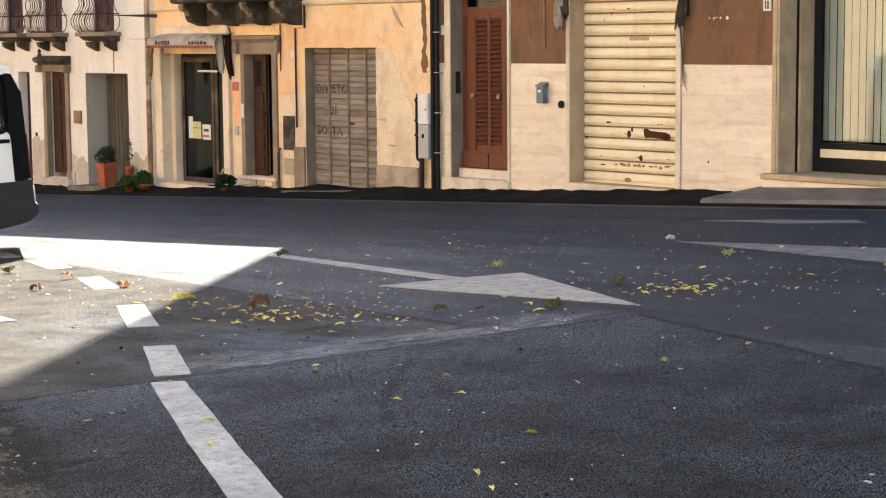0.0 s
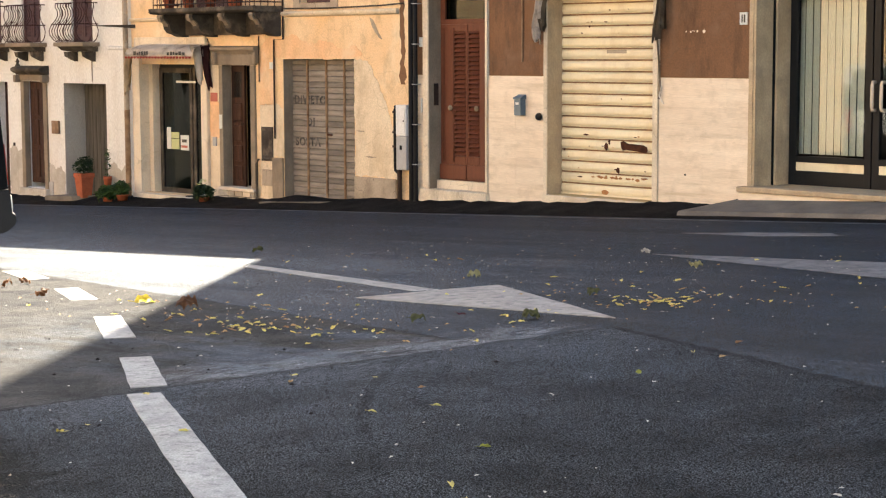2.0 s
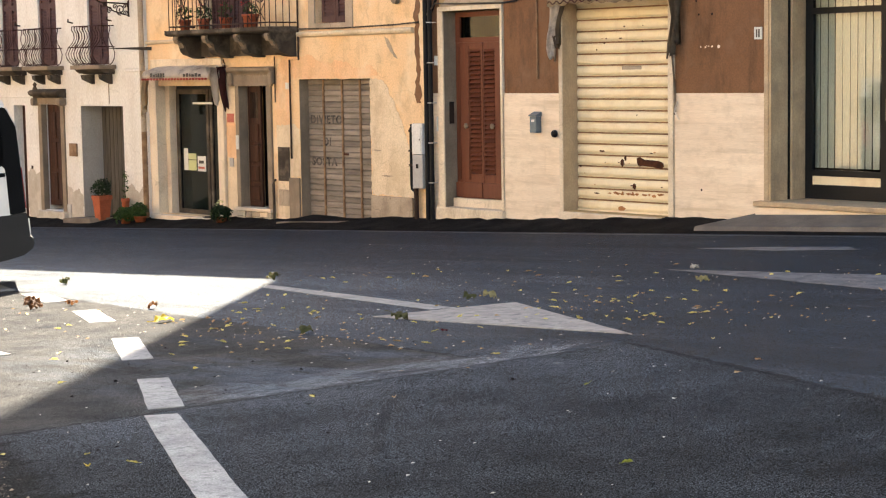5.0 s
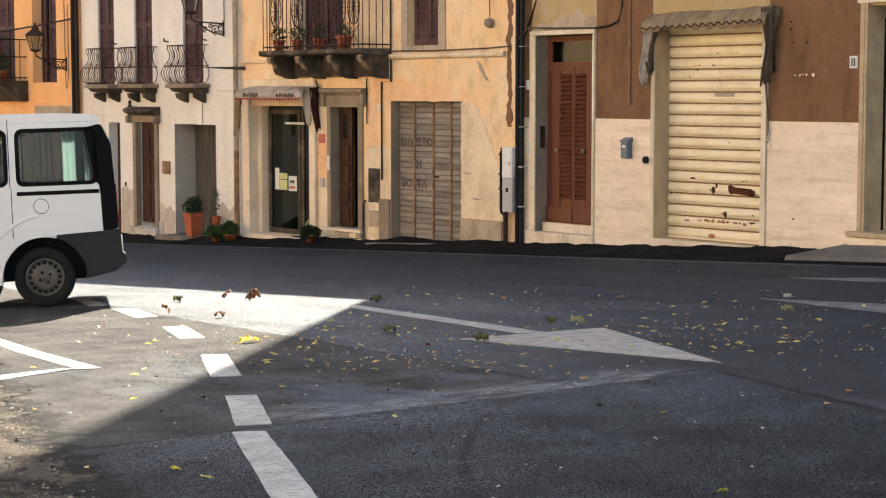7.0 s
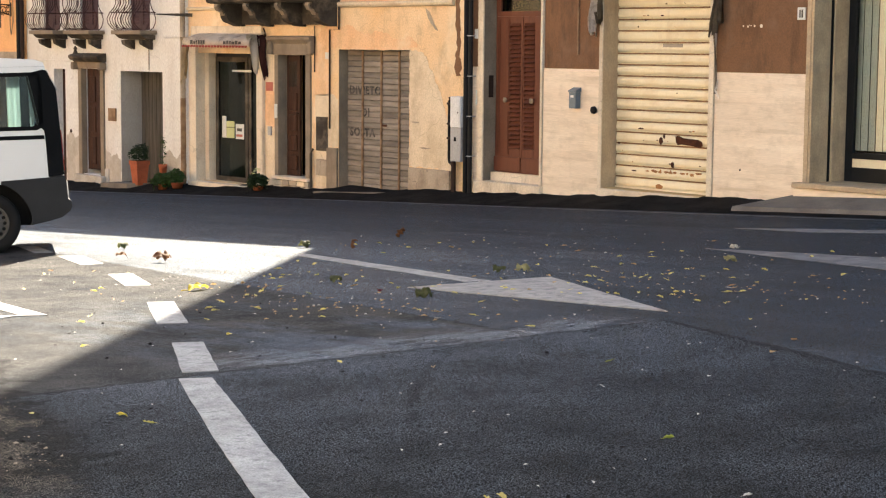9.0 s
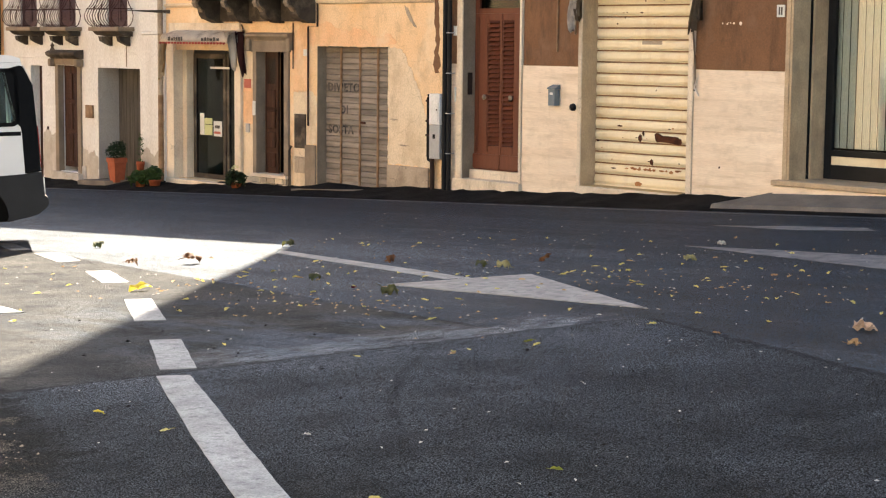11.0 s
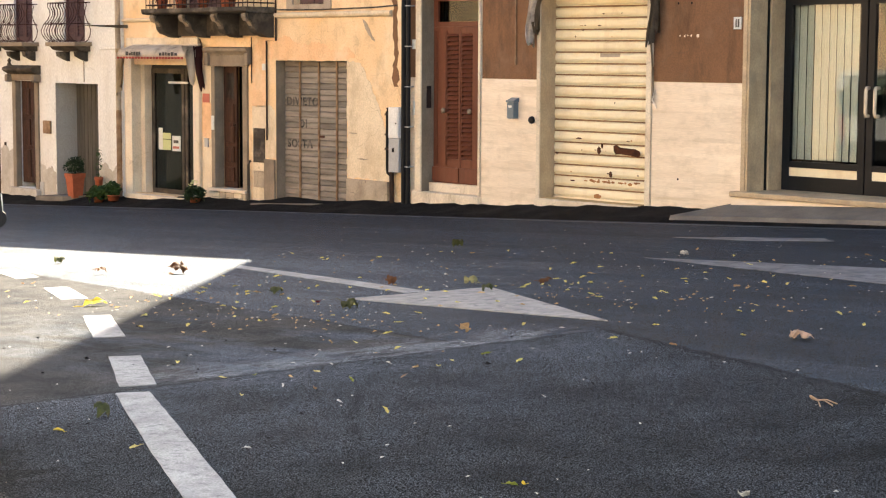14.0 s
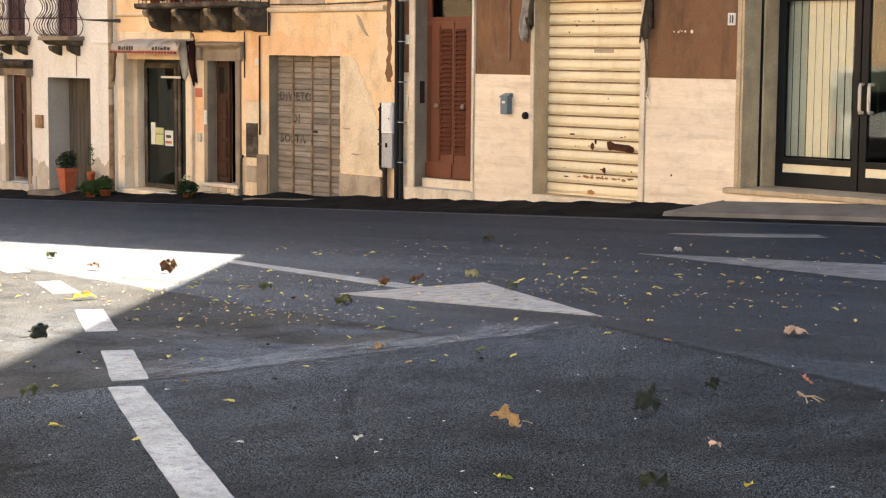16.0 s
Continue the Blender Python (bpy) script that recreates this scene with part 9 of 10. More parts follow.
    walk(small_leaf("YELLOW", 3), [(0, lie(13.54, -12.21, 11, -6, 150)), (3.2, lie(13.54, -12.21, 11, -6, 150)), (5.3, lie(13.77, -12.50, 0, -8, 178)), (9.2, lie(13.84, -12.47, 0, -8, 169)), (11.3, lie(13.60, -12.78, -6, 3, 224)), (16, lie(13.55, -12.67, -6, 3, 218))])
    walk(small_leaf("YELLOW", 0), [(0, lie(13.77, -12.35, -11, -6, 154)), (3.2, lie(13.77, -12.35, -11, -6, 154)), (5.3, lie(13.80, -12.62, 13, -13, 158)), (9.2, lie(13.82, -12.52, 13, -13, 164)), (11.3, lie(13.78, -12.75, -6, 10, 144)), (16, lie(13.78, -12.75, -6, 10, 144))])
    walk(small_leaf("YELLOW", 0), [(0, lie(12.19, -11.06, 4, 4, 69)), (3.2, lie(12.19, -11.06, 4, 4, 69)), (5.3, lie(4.42, -5.83, 12, 6, 39)), (9.2, lie(4.42, -5.83, 12, 6, 39)), (11.3, lie(4.14, -5.63, -14, 9, -3)), (16, lie(4.14, -5.63, -14, 9, -3))])
    walk(small_leaf("PETAL", 4), [(0, lie(14.75, -11.53, -13, 11, 38)), (3.2, lie(14.75, -11.53, -13, 11, 38)), (5.3, lie(14.40, -11.96, 2, -11, 55)), (9.2, lie(14.44, -11.89, 2, -11, 61)), (11.3, lie(12.35, -12.20, 2, 7, 73)), (16, lie(12.35, -12.20, 2, 7, 73))])
    walk(small_leaf("PETAL", 3), [(0, lie(10.37, -8.54, 8, 12, 151)), (3.2, lie(10.43, -8.47, 8, 12, 154)), (5.3, lie(10.30, -8.63, 9, -2, 136)), (9.2, lie(10.30, -8.63, 9, -2, 136)), (11.3, lie(10.66, -8.58, 1, 7, 178)), (16, lie(10.66, -8.58, 1, 7, 178))])
    walk(big_leaf("BEIGE", 0.15, 0), [(0, lie(13.26, -7.08, -12, -12, 333)), (9.2, lie(13.26, -7.08, -12, -12, 333)), (11.3, lie(12.26, -8.33, -9, -12, 332)), (11.5, lie(12.24, -8.29, -4, -6, 332)), (16, lie(12.20, -8.25, -2, -3, 332))])
    walk(big_leaf("TWIG", 0.15, 1), [(0, lie(14.63, -8.61, 9, -12, 166)), (11.8, lie(14.63, -8.61, 9, -12, 166)), (12.1, lie(13.63, -9.85, -12, 12, 153)), (12.4, lie(13.55, -9.94, -6, 6, 153)), (16, lie(13.52, -9.98, -3, 3, 153))])
    walk(big_leaf("TANLEAF", 0.075, 2), [(0, lie(13.58, -7.94, 4, 12, 64)), (9.2, lie(13.58, -7.94, 4, 12, 64)), (11.3, lie(12.58, -9.19, 12, 12, 35)), (11.5, lie(12.77, -9.43, 37, -0, -3, 0.05)), (11.8, lie(12.55, -9.25, 26, -3, 16, 0.03)), (12.1, lie(12.39, -9.00, 26, 7, -8)), (12.4, lie(12.45, -9.48, 54, 26, -3, 0.06)), (12.7, lie(11.50, -8.81, 26, 26, -3)), (13, lie(11.62, -9.04, 57, 26, 35, 0.05)), (13.3, lie(11.29, -8.99, 26, 26, 25, 0.03)), (13.6, lie(10.69, -8.75, 26, 26, 64)), (13.9, lie(10.64, -9.29, 47, 26, 65, 0.08)), (14.2, lie(10.31, -9.28, 26, 9, 81)), (14.5, lie(10.70, -9.73, 40, -20, 111, 0.05)), (14.8, lie(10.43, -9.63, 17, -17, 129)), (15.1, lie(10.59, -9.95, 12, -12, 103)), (15.4, lie(10.64, -9.99, 6, -6, 103)), (16, lie(10.62, -9.97, 3, -3, 103))])
    walk(big_leaf("GREENCRUMPLE", 0.1, 3), [(0, lie(15.54, -9.57, 12, 12, 95)), (11.3, lie(15.54, -9.57, 12, 12, 95)), (12.4, lie(14.54, -10.82, -12, 12, 131)), (12.5, lie(14.58, -11.17, 53, -5, 170, 0.06)), (12.7, lie(14.22, -11.56, 51, -26, 180, 0.04)), (13, lie(13.61, -12.38, 51, -26, 150, 0.05)), (13.3, lie(12.77, -12.52, 54, -7, 125, 0.05)), (13.6, lie(12.22, -12.49, 55, -12, 131, 0.08)), (13.9, lie(11.29, -12.15, 26, -12, 169)), (14.2, lie(10.99, -12.17, 12, -12, 158)), (14.5, lie(10.71, -11.98, -11, -7, 118)), (14.8, lie(10.67, -11.99, -5, -4, 118)), (15.1, lie(10.69, -12.01, -3, -2, 118)), (15.4, lie(10.68, -12.00, -3, -2, 118)), (15.7, lie(10.67, -12.14, -1, -1, 118)), (16, lie(10.56, -12.14, -1, -0, 118))])
    walk(big_leaf("GREENLEAF", 0.13, 4), [(0, lie(14.45, -7.68, 12, -11, 83)), (11.3, lie(14.45, -7.68, 12, -11, 83)), (14.2, lie(13.45, -8.93, 12, -12, 112)), (14.5, lie(13.32, -9.95, 42, -8, 109, 0.12)), (14.8, lie(12.42, -10.14, 56, -26, 149, 0.05)), (15, lie(11.89, -10.24, 52, -24, 122, 0.10)), (15.1, lie(11.26, -10.05, 45, -1, 114, 0.05)), (15.4, lie(10.54, -10.64, 46, 1, 81, 0.08)), (15.7, lie(9.42, -10.85, 42, -16, 90, 0.06)), (16, lie(9.17, -11.27, 58, -24, 55, 0.12))])
    walk(big_leaf("TANLEAF", 0.13, 5), [(0, lie(15.55, -9.38, 2, 12, 283)), (11.3, lie(15.55, -9.38, 2, 12, 283)), (14.8, lie(14.55, -10.62, 12, 12, 270)), (15, lie(14.57, -10.96, -19, 26, 268, 0.03)), (15.1, lie(14.49, -11.06, 41, 26, 268, 0.04)), (15.4, lie(14.16, -11.19, 17, 13, 283, 0.03)), (15.7, lie(13.57, -11.26, 41, 1, 246, 0.06)), (16, lie(13.05, -11.38, 45, -21, 210, 0.04))])
    walk(big_leaf("GREENLEAF", 0.14, 6), [(0, lie(14.03, -6.98, 2, -12, 83)), (11.3, lie(14.03, -6.98, 2, -12, 83)), (14.8, lie(13.03, -8.22, -12, -12, 45)), (15.1, lie(13.39, -9.38, 56, -26, 56, 0.08)), (15.4, lie(13.45, -10.25, 55, -23, 78, 0.06)), (15.7, lie(13.34, -10.58, 24, -10, 97, 0.03)), (16, lie(13.18, -10.65, 24, -10, 97, 0.02))])
    walk(big_leaf("GREENLEAF", 0.085, 7), [(0, lie(14.63, -7.92, 1, 11, 266)), (11.3, lie(14.63, -7.92, 1, 11, 266)), (15.4, lie(13.63, -9.16, 12, 12, 247)), (15.7, lie(13.45, -9.79, 40, 26, 222, 0.04)), (16, lie(13.24, -10.26, 46, -8, 255, 0.06))])
    walk(big_leaf("GREENLEAF", 0.12, 8), [(0, lie(16.15, -10.56, -12, 12, 288)), (11.3, lie(16.15, -10.56, -12, 12, 288)), (15.4, lie(15.14, -11.81, -12, -12, 266)), (15.7, lie(14.90, -12.01, 36, -26, 234, 0.05)), (16, lie(14.33, -11.95, 26, -26, 242, 0.03))])
    walk(big_leaf("BIGYELLOW", 0.06, 9), [(0, lie(15.98, -10.50, -12, 11, 138)), (11.3, lie(15.98, -10.50, -12, 11, 138)), (15.4, lie(14.98, -11.74, -12, -12, 107)), (15.7, lie(14.78, -11.78, -12, -12, 107, 0.03)), (16, lie(14.54, -11.69, -10, 20, 144, 0.03))])
    walk(big_leaf("PINKLEAF", 0.07, 10), [(0, lie(14.66, -7.96, 12, -12, 79)), (11.3, lie(14.66, -7.96, 12, -12, 79)), (15.4, lie(13.66, -9.21, 12, 9, 101)), (15.7, lie(13.53, -9.66, 57, 26, 74, 0.04)), (16, lie(13.41, -9.82, 44, 26, 74, 0.05))])
    walk(big_leaf("BEIGE", 0.055, 11), [(0, lie(15.56, -9.53, 4, 12, 305)), (11.3, lie(15.56, -9.53, 4, 12, 305)), (15.4, lie(14.56, -10.78, 12, 12, 337)), (15.7, lie(13.92, -11.09, 12, 12, 359)), (16, lie(13.92, -11.10, 12, 12, 359))])
    walk(big_leaf("PALE", 0.05, 12), [(0, lie(16.05, -10.20, -11, 12, 107)), (11.3, lie(16.05, -10.20, -11, 12, 107)), (13.6, lie(15.05, -11.44, -6, 7, 103)), (14, lie(14.55, -11.76, 14, 26, 128, 0.02)), (14.5, lie(13.86, -11.99, 18, 8, 130)), (14.8, lie(13.90, -12.10, 9, 4, 130)), (15.1, lie(13.76, -12.11, 9, 4, 130, 0.03)), (15.4, lie(13.22, -11.90, -14, -18, 119)), (15.7, lie(13.08, -11.87, -14, -18, 119, 0.03)), (16, lie(12.69, -11.86, 3, -4, 136))])
    walk(big_leaf("BIGYELLOW", 0.05, 13), [(0, lie(15.71, -10.48, 11, 12, 30)), (11.3, lie(15.71, -10.48, 11, 12, 30)), (13.3, lie(14.71, -11.73, -1, 12, 18)), (13.6, lie(14.28, -12.08, -21, -18, -9, 0.02)), (13.9, lie(13.82, -12.00, -26, -18, -24)), (14.5, lie(13.67, -12.03, -12, -9, -24)), (16, lie(13.65, -12.01, -6, -4, -24))])
    walk(big_leaf("DARKLEAF", 0.13, 14), [(0, lie(5.18, -6.89, 12, -2, 335)), (1, lie(4.72, -6.59, 12, 0, 317)), (3, lie(3.05, -5.33, 12, -6, 286)), (5.3, lie(4.46, -6.44, -12, 12, 269)), (5.5, lie(4.52, -6.48, -6, 6, 269)), (7, lie(4.67, -6.40, -3, 3, 269)), (9, lie(4.24, -6.31, -12, 7, 287)), (9.2, lie(4.19, -6.29, -6, 4, 287)), (11.5, lie(4.79, -6.56, 12, -12, 280)), (11.8, lie(6.52, -6.82, 37, -26, 282, 0.04)), (12.1, lie(4.55, -6.05, 26, -26, 298)), (12.5, lie(5.25, -6.21, 52, -10, 277, 0.08)), (13.3, lie(5.20, -5.21, 35, -26, 286, 0.04)), (14, lie(5.47, -4.62, 37, -26, 267, 0.05)), (14.5, lie(5.20, -4.05, 26, -3, 305)), (15, lie(5.25, -4.08, 12, -1, 305)), (16, lie(5.36, -4.01, 6, -1, 305))])
    walk(big_leaf("YELLOWGREEN", 0.12, 15), [(0, lie(9.01, -5.30, 12, 9, 20)), (9.2, lie(8.74, -5.33, -12, 4, -14)), (11.5, lie(8.67, -5.56, -6, 2, -14)), (12.1, lie(8.36, -4.63, 40, 2, -49, 0.05)), (12.5, lie(8.41, -4.22, 57, 26, -28, 0.06)), (12.7, lie(8.86, -4.39, 42, 14, -5, 0.06)), (13, lie(9.33, -4.01, 36, 26, 21, 0.04)), (13.3, lie(10.01, -3.93, 46, 8, 39, 0.05)), (16, lie(10.74, -4.15, 26, -18, 8))])
    walk(big_leaf("BIGYELLOW", 0.19, 16), [(0, lie(7.39, -9.42, -6, -2, 59)), (0.4, lie(7.47, -9.45, -6, -2, 59, 0.02)), (0.8, lie(7.30, -9.41, -3, -1, 59)), (1, lie(7.42, -9.43, -1, -0, 59)), (1.2, lie(7.50, -9.53, -1, -0, 59)), (1.6, lie(7.30, -9.40, -1, -0, 59, 0.03)), (2, lie(6.77, -9.15, 26, 7, 97)), (3, lie(6.61, -9.03, 12, 4, 97)), (5.3, lie(6.64, -9.05, 6, 2, 97)), (5.5, lie(6.74, -9.14, 3, 1, 97)), (7, lie(6.79, -9.18, 2, 0, 97)), (9, lie(6.81, -9.17, 1, 0, 97)), (9.2, lie(6.78, -9.16, 0, 0, 97)), (11.5, lie(6.80, -9.52, 12, -12, 63)), (12.5, lie(6.66, -9.43, 6, -6, 63)), (14.5, lie(6.68, -9.44, 6, -6, 63)), (16, lie(6.61, -9.42, 3, -3, 63))])
    walk(big_leaf("BROWNLEAF", 0.17, 17), [(0, lie(8.47, -9.52, 12, -4, 315)), (0.4, lie(8.46, -9.66, 12, -4, 315, 0.02)), (0.8, lie(8.12, -9.43, 10, -26, 330)), (1, lie(8.05, -9.32, 5, -12, 330)), (1.2, lie(8.16, -9.38, 5, -12, 330, 0.02)), (1.6, lie(8.00, -9.37, 2, -6, 330)), (2, lie(7.79, -9.46, 2, -6, 330, 0.03)), (2.4, lie(7.55, -9.53, 18, -11, 301)), (2.8, lie(7.50, -9.67, 9, -6, 301)), (3.2, lie(7.17, -9.69, 12, -12, 317)), (5.3, lie(4.25, -8.89, -8, 12, 345)), (5.5, lie(4.29, -8.94, -4, 6, 345)), (6.3, lie(2.39, -7.19, 50, 14, 333, 0.05)), (6.8, lie(3.33, -6.81, 26, 26, 312)), (7, lie(3.30, -6.88, 12, 12, 312)), (7.3, lie(3.10, -6.73, 47, 12, 312, 0.04)), (7.8, lie(2.64, -6.89, 26, 24, 350)), (8.4, lie(2.28, -6.71, 12, 12, 364)), (9, lie(4.40, -7.99, 4, -12, 368)), (9.2, lie(4.38, -8.00, 4, -12, 368)), (11.5, lie(5.35, -7.95, -11, -12, 402)), (12.5, lie(4.82, -7.61, -1, -12, 378)), (14, lie(4.95, -7.51, -0, -6, 378)), (16, lie(5.26, -7.75, 12, 10, 352))])
    walk(big_leaf("BROWNLEAF", 0.12, 18), [(0, lie(6.09, -9.12, -10, -8, 13)), (1, lie(6.02, -9.06, -5, -4, 13)), (1.6, lie(5.76, -9.23, 8, -2, 36, 0.03)), (2, lie(5.38, -9.22, 24, -17, 59)), (2.8, lie(4.82, -8.97, 8, 7, 56)), (3.2, lie(4.63, -8.95, 4, 3, 56)), (5.3, lie(4.46, -8.59, -9, 1, 35)), (5.5, lie(4.36, -8.53, -5, 0, 35)), (6.3, lie(2.74, -6.63, 48, -12, 14, 0.04)), (7, lie(3.21, -7.12, 39, -26, -1, 0.06)), (7.3, lie(2.63, -6.21, 26, -26, -23)), (7.8, lie(3.47, -6.68, 21, -8, -35, 0.03)), (8.4, lie(3.70, -6.29, 51, -26, -27, 0.05)), (9, lie(4.82, -5.56, 52, -26, -47, 0.10)), (9.2, lie(4.53, -4.96, 40, -26, -26, 0.05)), (11.5, lie(8.14, -6.31, 26, -26, -5)), (12.5, lie(8.07, -6.19, 12, -12, -5)), (14, lie(8.59, -6.60, 12, -12, 23)), (16, lie(7.84, -7.19, -11, -12, 62))])
    walk(big_leaf("BROWNLEAF", 0.11, 19), [(0, lie(4.99, -8.99, -1, 12, 113)), (1, lie(5.13, -9.23, 7, 11, 136, 0.03)), (1.6, lie(4.67, -8.97, 12, -15, 144)), (3.2, lie(3.74, -8.57, -12, -12, 178)), (5.3, lie(4.65, -9.19, -12, -12, 173)), (5.5, lie(4.70, -9.37, -6, -6, 173)), (6.3, lie(4.77, -8.63, -1, 12, 151)), (7, lie(4.12, -8.38, 35, -1, 138, 0.05)), (7.8, lie(3.56, -8.01, 1, -9, 116)), (9, lie(3.71, -8.01, 0, -4, 116)), (9.2, lie(3.67, -8.02, 0, -2, 116)), (11.5, lie(5.10, -8.44, 3, -12, 83)), (12.5, lie(4.39, -7.98, -12, -12, 90)), (14, lie(4.29, -7.90, -6, -6, 90)), (16, lie(4.41, -7.97, -3, -3, 90))])
    walk(big_leaf("BROWNLEAF", 0.1, 20), [(0, lie(5.57, -9.61, -12, 12, 325)), (3.2, lie(4.07, -8.69, 12, 2, 328)), (5.3, lie(5.76, -8.45, 12, -2, 304)), (5.5, lie(5.80, -8.44, 6, -1, 304)), (7, lie(4.68, -8.14, -12, -5, 303)), (8.4, lie(3.48, -5.71, -12, -5, 296)), (9, lie(5.36, -6.54, 54, -2, 334, 0.08)), (9.2, lie(4.75, -5.92, 26, -26, 346)), (11.5, lie(7.02, -7.08, 12, -12, 384)), (13, lie(7.17, -6.92, 6, -6, 384)), (14, lie(7.45, -7.20, 5, 12, 389)), (16, lie(7.84, -7.53, 12, 12, 363))])
    walk(big_leaf("GREENCRUMPLE", 0.13, 21), [(0, lie(3.89, -8.93, 12, 7, 306)), (1, lie(2.91, -8.35, 1, -6, 292)), (3.2, lie(1.68, -7.93, 12, 9, 280)), (5.3, lie(2.53, -7.36, 7, 12, 319)), (5.5, lie(2.68, -7.41, 3, 6, 319)), (7, lie(2.70, -7.39, 2, 3, 319)), (9, lie(2.69, -7.40, 2, 3, 319)), (9.2, lie(2.66, -7.40, 1, 2, 319)), (11.5, lie(2.90, -7.53, 12, 7, 317)), (12.5, lie(2.76, -7.42, 6, 4, 317)), (14, lie(2.78, -7.44, 3, 2, 317)), (16, lie(2.80, -7.45, 2, 1, 317))])
    walk(big_leaf("YELLOWGREEN", 0.12, 22), [(0, lie(7.99, -6.88, 4, 1, 177)), (1, lie(7.95, -6.83, 2, 0, 177)), (3.2, lie(7.72, -6.66, 8, 4, 171)), (5.5, lie(8.02, -6.93, 12, -12, 202)), (7, lie(8.01, -6.92, 6, -6, 202)), (9, lie(7.95, -6.88, 3, -3, 202)), (9.2, lie(7.95, -6.89, 3, -3, 202)), (11.5, lie(7.91, -6.83, 2, -2, 202)), (12.5, lie(7.91, -6.83, 2, -2, 202)), (14, lie(8.12, -6.95, 1, -1, 202)), (16, lie(8.06, -6.81, 0, -0, 202))])
    walk(big_leaf("GREENCRUMPLE", 0.12, 23), [(0, lie(9.67, -7.29, 4, -9, 342)), (1, lie(9.57, -7.21, 2, -5, 342)), (1.6, lie(9.61, -7.22, 1, -2, 342)), (3.2, lie(9.48, -7.25, 1, -1, 342)), (5.3, lie(7.78, -6.99, -12, 12, 373)), (5.5, lie(7.81, -7.01, -6, 6, 373)), (7, lie(7.79, -6.99, -3, 3, 373)), (9, lie(7.78, -6.98, -3, 3, 373)), (9.2, lie(7.81, -7.03, -2, 2, 373)), (11.5, lie(7.64, -6.82, -12, -12, 333)), (12.5, lie(7.72, -6.89, -6, -6, 333)), (13.5, lie(8.22, -7.15, 12, -12, 346)), (14.5, lie(8.86, -7.25, 12, -12, 316)), (16, lie(8.98, -7.29, 6, -6, 316))])
    walk(big_leaf("DARKLEAF", 0.14, 24), [(0, lie(10.27, -8.54, -8, -12, 127)), (1, lie(10.14, -8.45, -4, -6, 127)), (1.6, lie(10.20, -8.47, -2, -3, 127)), (3.2, lie(9.88, -8.32, -12, 12, 92)), (5.3, lie(8.33, -8.18, -12, 12, 55)), (5.5, lie(8.31, -8.16, -6, 6, 55)), (7, lie(8.30, -8.16, -6, 6, 55)), (9, lie(8.65, -8.49, 12, 12, 27)), (9.2, lie(8.65, -8.50, 12, 12, 27)), (11.5, lie(8.56, -8.55, 6, 6, 27)), (12.5, lie(8.57, -8.55, 6, 6, 27)), (14, lie(8.55, -8.53, 3, 3, 27)), (14.5, lie(8.58, -8.57, 2, 2, 27)), (16, lie(8.62, -8.58, 1, 1, 27))])
    walk(big_leaf("GREENCRUMPLE", 0.11, 25), [(0, lie(9.72, -9.01, -2, 6, 76)), (1, lie(9.67, -8.96, -1, 3, 76)), (1.6, lie(9.68, -8.97, -1, 3, 76)), (3.2, lie(9.25, -8.76, 2, 11, 61)), (5.3, lie(8.38, -9.10, 12, -2, 93)), (5.5, lie(8.36, -9.12, 6, -1, 93)), (7, lie(7.19, -8.14, -12, 12, 103)), (9, lie(7.29, -8.23, -6, 6, 103)), (9.2, lie(7.27, -8.23, -6, 6, 103)), (11.5, lie(7.36, -8.28, -3, 3, 103)), (12.5, lie(7.29, -8.23, -2, 2, 103)), (14, lie(7.25, -8.18, -1, 1, 103)), (16, lie(7.32, -8.27, -0, 0, 103))])
    walk(big_leaf("PALE", 0.1, 26), [(0, lie(7.56, -4.36, -3, 3, 267)), (1, lie(7.55, -4.30, -2, 2, 267)), (3, lie(7.76, -4.58, -12, -11, 269)), (5.5, lie(7.97, -4.36, 12, -2, 298)), (7, lie(7.96, -4.35, 12, -2, 298)), (9, lie(8.01, -4.41, 6, -1, 298)), (11.5, lie(8.01, -4.28, 3, -1, 298)), (12.5, lie(7.98, -4.24, 2, -0, 298)), (14, lie(7.91, -4.14, 1, -0, 298)), (16, lie(7.96, -4.20, 0, -0, 298))])
    walk(big_leaf("REDLEAF", 0.06, 27), [(0, lie(9.83, -8.77, 2, -12, 47)), (1, lie(9.79, -8.70, 1, -6, 47)), (3.2, lie(9.38, -8.37, 12, 8, 54)), (5.5, lie(9.25, -8.58, 12, 12, 91)), (7, lie(8.21, -8.57, 10, 11, 112)), (9, lie(8.11, -8.45, 5, 5, 112)), (9.2, lie(8.14, -8.48, 3, 3, 112)), (11.5, lie(8.05, -8.45, 1, 1, 112)), (12.5, lie(8.07, -8.44, 1, 1, 112)), (14, lie(8.08, -8.43, 1, 1, 112)), (16, lie(8.04, -8.56, 0, 0, 112))])
    walk(big_leaf("BIGYELLOW", 0.06, 28), [(0, lie(12.25, -12.50, -12, 12, 351)), (0.4, lie(12.25, -12.59, -12, 12, 351, 0.05)), (0.8, lie(11.37, -12.24, -7, -19, 355)), (1, lie(11.24, -12.35, -4, -10, 355)), (1.6, lie(11.30, -12.51, -2, -5, 355)), (3.2, lie(11.16, -12.47, -1, -2, 355)), (5.3, lie(11.62, -12.65, 6, -9, 317)), (5.5, lie(11.34, -12.50, -3, 5, 280)), (6, lie(6.81, -10.43, -12, 1, 293)), (7, lie(11.34, -12.49, 3, -12, 269)), (9, lie(11.34, -12.49, 3, -12, 269)), (11.5, lie(11.34, -12.49, 3, -12, 269)), (12.5, lie(11.34, -12.49, 3, -12, 269)), (16, lie(11.38, -12.49, 2, -6, 269))])
